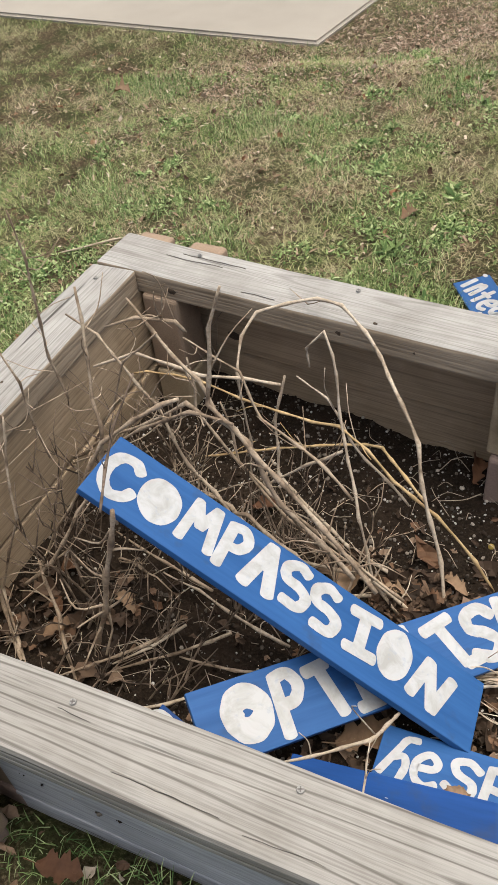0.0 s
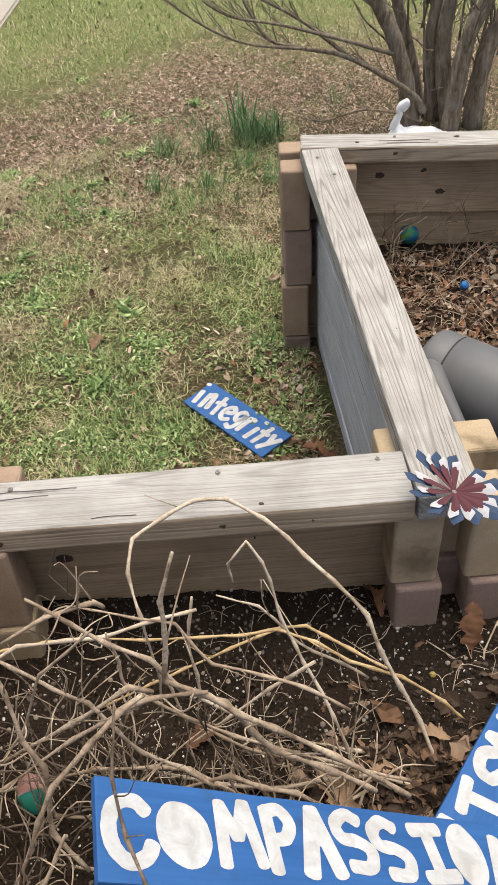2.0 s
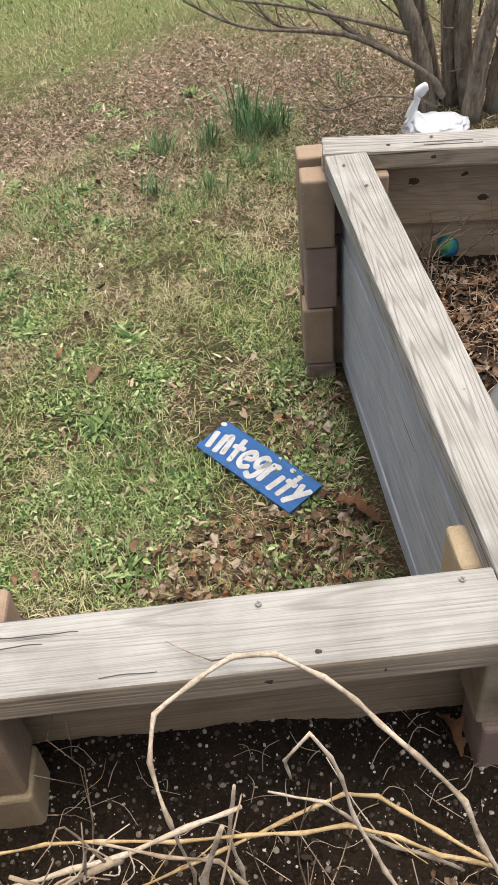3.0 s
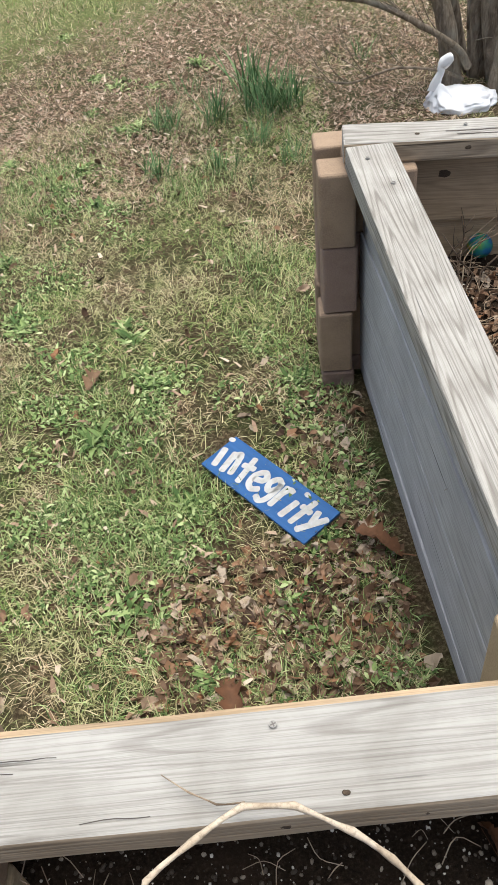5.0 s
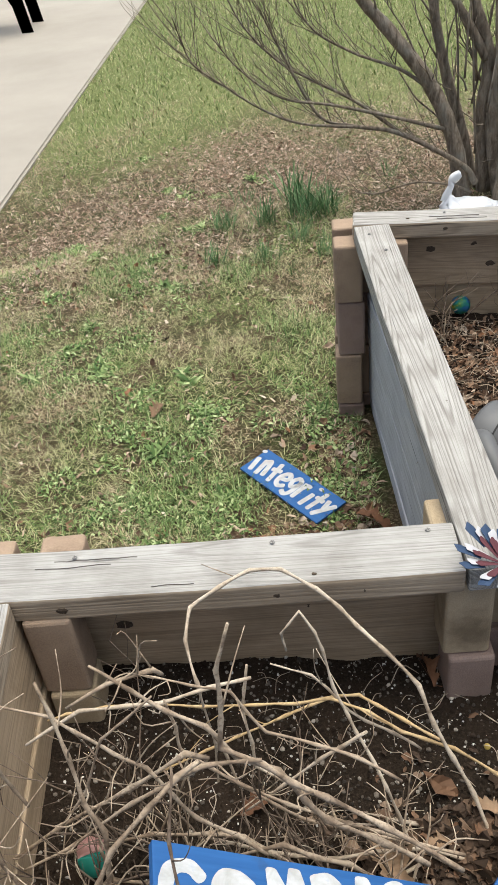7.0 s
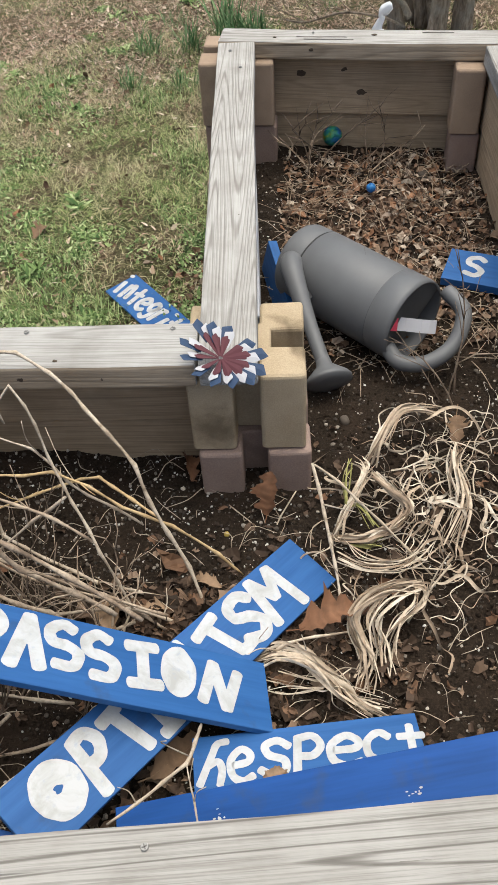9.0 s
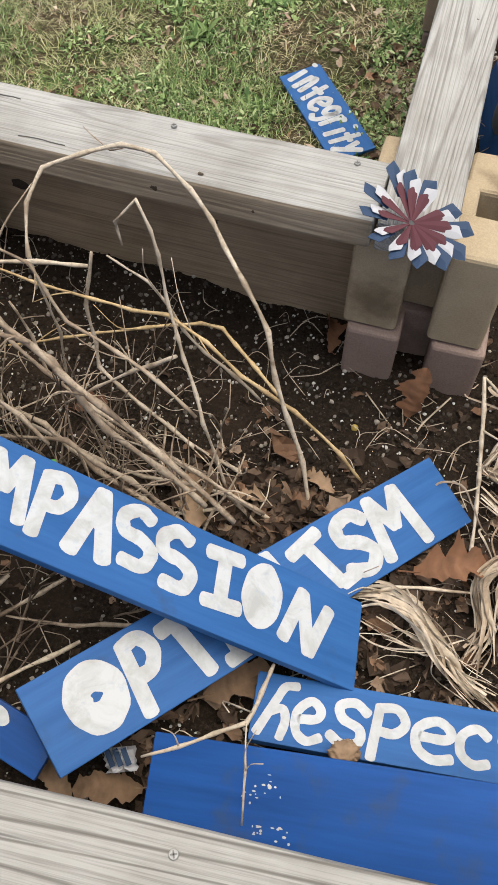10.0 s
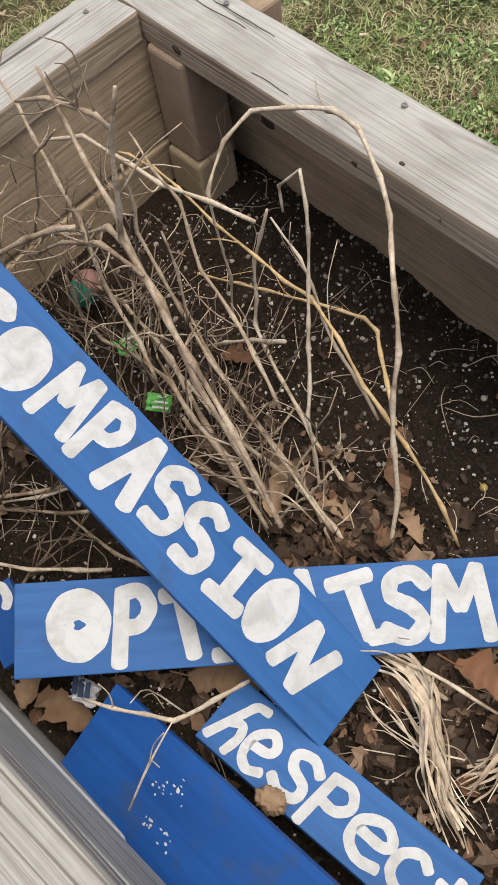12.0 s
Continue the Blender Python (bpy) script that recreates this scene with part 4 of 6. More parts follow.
def creeper_mesh(name, seed, leaves, size):
    """A low patch of small round leaves."""
    rnd = random.Random(seed)
    verts, faces = [], []
    for k in range(leaves):
        r, t = size * math.sqrt(rnd.random()), rnd.uniform(0, 6.2832)
        a, rise = rnd.uniform(0, 6.2832), rnd.uniform(-0.1, 1.1)
        out = Vector((math.cos(a) * math.cos(rise), math.sin(a) * math.cos(rise), math.sin(rise)))
        up = Vector((-math.cos(a) * math.sin(rise), -math.sin(a) * math.sin(rise), math.cos(rise)))
        L = rnd.uniform(0.006, 0.014)
        leaf_strip(verts, faces, Vector((r * math.cos(t), r * math.sin(t), rnd.uniform(0.002, 0.020) * (1.1 - r / size))), out, up, L, L * rnd.uniform(0.34, 0.62), rnd.uniform(-1.0, 0.3), rnd.uniform(0.0, 0.2), 3)
    me = bpy.data.meshes.new(name)
    me.from_pydata(verts, [], faces)
    me.polygons.foreach_set("use_smooth", [True] * len(faces))
    return me


WEED_LEAVES = [one_leaf("leaf", w, c, 0.15, WEED) for w, c in ((0.17, -0.5), (0.22, -0.9), (0.19, -1.3), (0.25, -0.7))]
CREEPERS = [creeper_mesh("creeping_weed", 60 + k, 60 + 22 * k, 0.055) for k in range(4)]
for me in CREEPERS:
    me.materials.append(WEED)
rnd = random.Random(5)
spots = [(-0.51, 0.94, 1.5), (-0.43, 0.54, 1.5), (-0.61, 0.77, 1.2), (-0.57, 0.79, 1.0), (-0.71, 1.36, 1.5), (-0.45, 1.25, 1.3), (-0.40, 1.09, 1.3), (-0.69, 0.58, 1.3), (-0.33, 0.74, 1.2),
         (-0.83, 1.54, 1.4), (-0.80, 1.67, 1.3), (-0.58, 1.89, 1.4), (-0.53, 1.85, 1.2), (-0.62, 2.11, 1.2), (-0.87, 2.23, 1.2), (-0.62, 2.50, 1.1), (-0.62, 2.79, 1.1), (-0.54, 2.69, 1.0),
         (-0.47, 2.33, 1.2), (-0.52, 2.34, 1.0), (-0.26, 2.76, 1.4), (-0.41, 2.64, 1.1), (-0.96, 2.39, 1.1), (-0.78, 3.28, 1.1), (0.0, 1.20, 1.0), (-0.10, 1.03, 1.2),
         (-1.44, 1.29, 1.5), (-0.94, 1.40, 1.5), (-0.85, 1.53, 1.3), (-0.73, 1.41, 1.4), (-1.15, 1.07, 1.2), (-0.47, 1.30, 1.2), (-1.43, 0.60, 1.3), (-0.98, 1.93, 1.3), (-0.99, 2.42, 1.2),
         (-1.37, 2.27, 1.2), (-0.68, 2.02, 1.2), (-1.62, 1.61, 1.1), (-1.18, 1.69, 1.1), (-0.42, 1.12, 1.1), (-1.50, 1.22, 1.2), (-1.76, 1.33, 1.1), (-0.30, 0.40, 1.3), (-0.17, 0.50, 1.0)]
for _ in range(44):
    x, y = rnd.uniform(-1.9, 0.0), rnd.uniform(0.25, 2.1)
    if not in_bed(x, y) and field(x, y, 2.2, 2.0) > -0.1:
        spots.append((x, y, rnd.uniform(0.5, 1.0)))
for x, y, s in spots:
    ob = thing("weed", pose(x, y, ground_z(x, y), rnd.uniform(-8, 8), rnd.uniform(-8, 8), rnd.uniform(0, 360)), "green rosette of a lawn weed among thin grass", "weed", "weeds on the lawn")
    for k in range(rnd.randrange(24, 36)):
        spot = Vector((rnd.uniform(-1, 1), rnd.uniform(-1, 1), 0.02)) * 0.014 * s
        leafy(ob, WEED_LEAVES[rnd.randrange(4)], spot, k * 2.4 + rnd.uniform(-0.4, 0.4), rnd.uniform(0.10, 1.05), 0.030 * s * rnd.uniform(0.35, 1.1), rnd.uniform(-0.5, 0.5))
patches = [(-0.08, 0.92), (-0.12, 1.0), (-0.05, 0.78), (-0.22, 1.0), (-0.30, 0.72), (-0.36, 0.80), (-0.30, 0.62), (-0.10, 0.62), (-0.03, 0.34),
           (-0.38, 1.0), (-0.16, 1.16), (-0.42, 0.70), (-0.48, 0.62), (-0.55, 1.20), (-0.63, 1.22), (-0.85, 1.28), (-0.80, 1.36), (-0.9, 1.5), (-0.7, 1.5), (-0.62, 1.7), (-0.5, 1.72)]
for _ in range(125):
    x, y = rnd.uniform(-1.8, 0.0), rnd.uniform(0.22, 2.05)
    if not in_bed(x, y) and field(x, y, 2.0, 8.0) > -0.12 and not (x > -0.40 and y < 0.62):
        patches.append((x, y))
patches += [(x + 0.02, y - 0.01) for x, y, s in spots[:44]]
for x, y in patches:
    ob = tagged(new("creeping_weed", CREEPERS[rnd.randrange(4)]), "low patch of small-leaved green weed", "weed", "creeping weeds on the lawn")
    ob.matrix_world = pose(x, y, ground_z(x, y), 0, 0, rnd.uniform(0, 360)) @ Matrix.Scale(rnd.uniform(0.6, 1.3), 4)

# bulb leaves beyond the bed
BULB_LEAVES = [one_leaf("leaf", w, c, 0.1, DAFFODIL, 5) for w, c in ((0.028, -0.3), (0.033, -0.6), (0.026, -0.1))]
for x, y, spread, count, tall in ((-0.045, 2.30, 0.075, 120, 0.17), (0.02, 2.33, 0.055, 70, 0.15), (-0.09, 2.42, 0.05, 50, 0.21), (-0.205, 2.27, 0.04, 60, 0.15), (-0.365, 2.28, 0.04, 56, 0.13),
                                  (-0.09, 2.10, 0.04, 48, 0.11), (-0.20, 1.95, 0.038, 48, 0.11), (-0.40, 1.99, 0.036, 48, 0.12), (-0.01, 1.95, 0.04, 36, 0.11), (-0.13, 1.83, 0.028, 16, 0.10), (-0.29, 2.55, 0.05, 26, 0.10), (0.30, 2.62, 0.03, 20, 0.12)):
    ob = thing("bulb_clump", pose(x, y, ground_z(x, y) - 0.004), "clump of dark green strap-like bulb leaves without flowers", "bulb plant", "bulb clumps on the bare earth")
    for k in range(count):
        r, a = spread * math.sqrt(rnd.random()), rnd.uniform(0, 6.2832)
        leafy(ob, BULB_LEAVES[k % 3], Vector((r * math.cos(a), r * math.sin(a), 0)), rnd.uniform(0, 6.2832), rnd.uniform(0.8, 1.5), tall * 0.85 * rnd.uniform(0.55, 1.05), rnd.uniform(-0.4, 0.4))


# ---- dead leaves ----
def litter(name, places, size, label, mat=LITTER):
    """Small curled dead leaves in one mesh. places: x, y, z."""
    verts, faces = [], []
    for x, y, z in places:
        t, rise = rnd.uniform(0, 6.2832), rnd.uniform(-0.35, 0.55)
        out = Vector((math.cos(t) * math.cos(rise), math.sin(t) * math.cos(rise), math.sin(rise)))
        up = Vector((-math.cos(t) * math.sin(rise), -math.sin(t) * math.sin(rise), math.cos(rise)))
        tip = Matrix.Rotation(rnd.uniform(-0.7, 0.7), 3, out)
        L = size * rnd.uniform(0.45, 1.2)
        leaf_strip(verts, faces, Vector((x, y, z + rnd.uniform(0.001, 0.008))), out, tip @ up, L, L * rnd.uniform(0.3, 0.75), rnd.uniform(-2.2, 2.2), rnd.uniform(-0.2, 0.55), 4)
        # torn and crumpled edges
        for q in range(len(verts) - 15, len(verts)):
            k = L * (0.13 if q % 3 != 1 else 0.09)
            verts[q] = tuple(c + rnd.uniform(-k, k) for c in verts[q])
    return tagged(mesh_object(name, verts, faces, mat), label, "dead leaves", kind="stuff")


def lawn_spots(count, box, accept):
    return [tuple(p) for p in scatter(count, box, accept)]


pile = lawn_spots(3600, (-0.42, 0.14, 0.05, 0.62), lambda x, y, c: c < 1.1 - 3.2 * math.hypot((x + 0.15) * 0.8, (y - 0.46) * 1.6))
pile += lawn_spots(500, (-0.22, 0.55, 0.05, 1.0), lambda x, y, c: c < 0.9 * max(0, 1 + x / 0.22))
pile += lawn_spots(90, (-0.6, -0.98, 0.3, -0.60), lambda x, y, c: True)
litter("leaf_litter", pile, 0.027, "drift of curled brown dead leaves against the boards")
litter("leaf_litter", lawn_spots(12000, (-1.7, 1.4, 1.4, 3.9), lambda x, y, c: c < 1.1 * bare(x, y)), 0.016, "thin brown leaf litter over bare earth", SCRAPS)
litter("leaf_litter", lawn_spots(2600, (-2.4, 0.15, 0.0, 2.2), lambda x, y, c: c < 0.25 + 0.5 * bare(x, y)), 0.026, "scattered small dead leaves on the lawn")
mulch = []
for _ in range(3600):
    x, y = rnd.uniform(0.13, 0.56), rnd.uniform(0.30, 1.0)
    if rnd.random() < 1.15 - 2.6 * math.hypot(x - 0.30, (y - 0.72) * 0.7):
        mulch.append((x, y, soil_z(x, y)))
litter("leaf_mulch", mulch, 0.021, "light brown leaf mulch on the far soil", LITTER)
bm = bmesh.new()
for _ in range(420):
    x, y = rnd.uniform(0.12, 0.55), rnd.uniform(0.25, 1.02)
    a, L = rnd.uniform(0, 6.2832), rnd.uniform(0.03, 0.10)
    p = Vector((x, y, soil_z(x, y) + rnd.uniform(0.004, 0.016)))
    d = Vector((math.cos(a), math.sin(a), rnd.uniform(-0.1, 0.15))) * L
    tube(bm, smooth_line([p, p + d * 0.5 + Vector((0, 0, rnd.uniform(0.0, 0.012))), p + d], 3), rnd.uniform(0.0004, 0.0009), 4)
tagged(part("straw_pieces", bm, TWIG, None, smooth=True), "pale broken straw lying over leaf mulch", "straw", kind="stuff")
mulch = []
for _ in range(260):
    x, y = rnd.gauss(0.02, 0.11), rnd.gauss(-0.24, 0.08)
    if -0.45 < x < 0.5 and -0.6 < y < 0.0:
        mulch.append((x, y, soil_z(x, y)))
for _ in range(240):
    x, y = rnd.uniform(-0.42, 0.50), rnd.uniform(-0.60, -0.30)
    mulch.append((x, y, soil_z(x, y)))
for _ in range(420):
    x, y = rnd.uniform(0.12, 0.52), rnd.uniform(-0.40, 0.12)
    mulch.append((x, y, soil_z(x, y)))
litter("leaf_mulch", mulch, 0.0175, "brown leaf mulch on the soil of the bed", BED_LEAF)
drift = [(rnd.gauss(0.01, 0.085), rnd.gauss(-0.245, 0.038)) for _ in range(420)] + [(rnd.uniform(0.10, 0.30), rnd.uniform(-0.42, -0.20)) for _ in range(150)]
drift += [(rnd.uniform(-0.16, 0.06), rnd.uniform(-0.54, -0.44)) for _ in range(60)] + [(rnd.uniform(-0.50, -0.30), rnd.uniform(-0.52, -0.36)) for _ in range(70)]
litter("leaf_drift", [(x, y, soil_z(x, y)) for x, y in drift], 0.034, "overlapping dull brown dead leaves under the stems", BED_LEAF)


def oak_leaf(x, y, z, size, turn, mat, tip=(0, 0), label="russet lobed oak leaf, dry and curled"):
    """A lobed leaf with a stalk, cupped along its midrib."""
    seed = int(abs(x * 997 + y * 331)) % 97
    r = random.Random(seed)
    rows = []
    for i in range(25):
        t = i / 24
        lobes = 0.55 + 0.45 * math.cos(t * 6.2832 * 3.1 + 2.6 + 0.7 * math.sin(t * 5 + seed))
        w = 0.30 * math.sin(math.pi * min(1, 0.06 + t * 0.94)) ** 0.7 * (0.5 + 0.5 * lobes)
        rows.append((t, w))
    verts, faces = [], []
    bend, cup, twist = r.uniform(0.3, 0.9), r.uniform(0.5, 1.6), r.uniform(-0.5, 0.5)
    for t, w in rows:
        for s in (-1, -0.5, 0, 0.5, 1):
            q = w * abs(s) * (1 + 0.2 * r.uniform(-1, 1)) * (1 + 0.25 * math.copysign(math.sin(t * 7 + seed), s))
            lead = 0.10 * abs(s) * (w / 0.34)
            verts.append(((t + lead) * size, math.copysign(q, s) * size if s else 0.0, size * (bend * math.sin(t * 2.6) * 0.35 + cup * q * q * 2.2 + twist * math.copysign(q, s) * (t - 0.4) + 0.03 * r.uniform(-1, 1))))
    for i in range(24):
        for k in range(4):
            a = i * 5 + k
            faces.append((a, a + 1, a + 6, a + 5))
    ob = mesh_object("oak_leaf", verts, faces, mat, smooth=True, m=pose(x, y, z, tip[0], tip[1], turn) @ Matrix.Translation((-size / 2, 0, 0)))
    tagged(ob, label, "oak leaf", "fallen oak leaves")
    bm = bmesh.new()
    tube(bm, [Vector((-0.22 * size, 0.01 * size, 0.01)), Vector((0, 0, 0.002)), Vector((0.9 * size, 0, size * 0.12))], lambda t: size * 0.014 * (1 - 0.7 * t), 5)
    part("stalk", bm, mat, ob)
    return ob


oak_leaf(-0.015, 0.585, ground_z(-0.01, 0.58) + 0.014, 0.088, 150, OAK, (10, -8))
oak_leaf(-0.272, 0.345, ground_z(-0.27, 0.34) + 0.012, 0.070, 100, OAK, (-6, 5))
oak_leaf(-0.53, 1.12, ground_z(-0.53, 1.12) + 0.012, 0.062, 70, BUFF, (8, 4), "tan lobed oak leaf lying on the lawn")
oak_leaf(-1.965, 1.745, -0.172, 0.085, 20, BUFF, (5, 4), "pale tan oak leaf lying on the lawn")
oak_leaf(0.112, -0.040, soil_z(0.11, -0.04) + 0.028, 0.066, 80, OAK, (0, -48), "russet oak leaf leaning on the blocks")
oak_leaf(0.190, -0.248, soil_z(0.19, -0.25) + 0.026, 0.078, 20, OAK, (6, -4), "broad russet oak leaf beside the sign")
oak_leaf(0.235, -0.235, soil_z(0.23, -0.23) + 0.014, 0.050, 200, OAK, (12, 6))
oak_leaf(0.012, -0.425, soil_z(0.01, -0.42) + 0.020, 0.075, 40, BUFF, (4, 6), "buff lobed oak leaf between the signs")
oak_leaf(-0.075, -0.555, soil_z(-0.07, -0.55) + 0.014, 0.066, 200, BUFF, (6, -5), "buff lobed oak leaf beside the rail")
oak_leaf(-0.120, -0.560, soil_z(-0.12, -0.56) + 0.014, 0.060, 120, BUFF, (0, 9), "buff lobed oak leaf beside the rail")
oak_leaf(-0.256, -0.165, soil_z(-0.25, -0.16) + 0.010, 0.042, 30, OAK, (8, 4))
oak_leaf(-0.013, 0.020, soil_z(-0.01, 0.02) + 0.018, 0.055, 110, OAK, (30, 8))
oak_leaf(-0.10, -0.245, soil_z(-0.10, -0.245) + 0.016, 0.070, 300, BUFF, (6, 6), "buff curled oak leaf among stems")
oak_leaf(-0.04, -0.225, soil_z(-0.04, -0.22) + 0.010, 0.045, 210, BUFF, (9, -6), "buff curled oak leaf among stems")
oak_leaf(0.03, -0.18, soil_z(0.03, -0.18) + 0.010, 0.042, 160, BUFF, (5, 6), "buff curled oak leaf among stems")
oak_leaf(-0.40, -0.47, soil_z(-0.40, -0.47) + 0.010, 0.042, 60, BUFF, (5, 12), "buff curled oak leaf among twigs")
oak_leaf(-0.345, -0.395, soil_z(-0.34, -0.4) + 0.010, 0.040, 160, BUFF, (9, 2), "buff curled oak leaf among twigs")
oak_leaf(0.40, 0.10, soil_z(0.40, 0.10) + 0.014, 0.06, 260, BUFF, (3, 6), "buff curled oak leaf on the soil")
oak_leaf(-0.252, -0.690, ground_z(-0.252, -0.690) + 0.016, 0.06, 15, OAK, (6, 6), "russet oak leaf on the grass")


# ---- grit in the soil ----
def grit(name, count, lo, hi, mat, label, weight):
    bm = bmesh.new()
    bmesh.ops.create_icosphere(bm, subdivisions=1, radius=1.0)
    base = np.array([v.co[:] for v in bm.verts])
    tri = np.array([[v.index for v in f.verts] for f in bm.faces])
    bm.free()
    V, F, k = [], [], 0
    while k < count:
        x, y = RNG.uniform(-0.53, 0.57), RNG.uniform(-0.64, 1.02)
        if not soil_inside(x - 0.01, y + 0.01) or RNG.random() > weight(x, y):
            continue
        size = lo + (hi - lo) * RNG.random() ** 2.5
        s = size * RNG.uniform(0.6, 1.2, 3)
        a = RNG.uniform(0, 6.2832)
        rot = np.array([[math.cos(a), -math.sin(a), 0], [math.sin(a), math.cos(a), 0], [0, 0, 1]])
        q = (base * (1 + RNG.uniform(-0.18, 0.18, (len(base), 1))) * s) @ rot.T
        V.append(q + np.array([x, y, soil_z(x, y) + size * 0.25]))
        F.append(tri + k * len(base))
        k += 1
    me = bpy.data.meshes.new(name)
    me.from_pydata(np.concatenate(V).tolist(), [], np.concatenate(F).tolist())
    me.materials.append(mat)
    return tagged(new(name, me), label, "grit", kind="stuff")


def grit_weight(x, y):
    return 1.0 if -0.5 < x < 0.12 and -0.25 < y < 0.08 else 0.55


grit("gravel", 8000, 0.0008, 0.0040, PEBBLE, "grey and tan grit scattered over dark soil", grit_weight)
grit("perlite", 2600, 0.0007, 0.0026, PERLITE, "white perlite specks in dark soil", grit_weight)
grit("soil_crumbs", 9000, 0.0012, 0.0042, SOIL, "loose crumbs of dark soil", lambda x, y: 1.0)


# ---- dry stems ----
def stem(points, mat, r0, r1, label, seed, twigs=0, group="dry stems in the bed"):
    """A dead stalk with swollen joints, through a few bends, thin at its first point; short side twigs where they show."""
    rnd = random.Random(seed)
    pts = [Vector(points[0])]
    for p in points[1:]:
        p = Vector(p)
        gap = p - pts[-1]
        if gap.length > 0.06:
            # a slight kink half-way along a long piece
            pts.append(pts[-1] + gap * rnd.uniform(0.4, 0.6) + Vector((rnd.uniform(-1, 1), rnd.uniform(-1, 1), rnd.uniform(-1, 1))) * gap.length * 0.04)
        pts.append(p)
    line, joint = [], []
    for a, b in zip(pts, pts[1:]):
        steps = max(3, int((b - a).length / 0.012))
        side = Vector((rnd.uniform(-1, 1), rnd.uniform(-1, 1), rnd.uniform(-1, 1))) * (b - a).length * 0.014
        for k in range(steps):
            t = k / steps
            line.append(a.lerp(b, t) + side * math.sin(math.pi * t))
            joint.append(1.0 if k == 0 else (0.35 if k in (1, steps - 1) else 0.0))
    line.append(pts[-1])
    joint.append(0.0)
    joint[0] = 0.0
    n = len(line)
    soft = [line[0]] + [(line[i - 1] + line[i] * 14 + line[i + 1]) / 16 + Vector((noise.noise(line[i] * 60), noise.noise(line[i] * 60 + Vector((7, 0, 0))), 0)) * 0.0005 for i in range(1, n - 1)] + [line[-1]]
    bm = bmesh.new()

    def radius(t):
        i = min(n - 1, int(round(t * (n - 1))))
        return 0.66 * (r0 + (r1 - r0) * t) * (1 + 0.75 * joint[i] + 0.16 * noise.noise(soft[i] * 90) + 0.10 * noise.noise(soft[i] * 400))
    tube(bm, soft, radius, 7)
    ob = tagged(part("dry_stem", bm, mat, None, smooth=True), label, "dry stem", group)
    for k in range(twigs):
        i = rnd.randrange(2, max(3, n - 3))
        d = Vector((rnd.uniform(-1, 1), rnd.uniform(-1, 1), rnd.uniform(-0.3, 1))).normalized()
        L = rnd.uniform(0.02, 0.075)
        bend = soft[i] + d * L * 0.5 + Vector((0, 0, rnd.uniform(-0.3, 0.5) * L))
        tip = bend + (d + Vector((rnd.uniform(-1, 1), rnd.uniform(-1, 1), rnd.uniform(-0.2, 0.9))) * 0.8).normalized() * L * 0.6
        bm = bmesh.new()
        tube(bm, smooth_line([soft[i], bend, tip], 3), lambda t: max(0.0005, r0 * 0.55 * (1 - 0.6 * t)), 5)
        part("side_twig", bm, mat, ob, smooth=True)
    return ob


stem([(-0.304, -0.128, 0.180), (-0.304, -0.128, 0.400), (-0.316, -0.090, 0.432), (-0.310, -0.056, 0.450), (-0.237, -0.018, 0.466), (-0.200, -0.022, 0.468), (-0.160, -0.036, 0.445), (-0.133, -0.050, 0.424),
      (-0.085, -0.095, 0.395), (-0.050, -0.125, 0.368), (-0.015, -0.165, 0.28), (0.029, -0.212, 0.176)], STRAW, 0.0020, 0.0034, "tall pale dry stalk bent over into an arch", 1)
stem([(-0.199, -0.121, 0.440), (-0.203, -0.120, 0.468), (-0.181, -0.113, 0.496), (-0.166, -0.122, 0.470), (-0.159, -0.128, 0.447), (-0.150, -0.140, 0.395), (-0.128, -0.165, 0.345), (-0.098, -0.200, 0.285), (-0.070, -0.215, 0.180)],
     STRAW, 0.0017, 0.0026, "dry stalk with a hooked broken tip", 2)
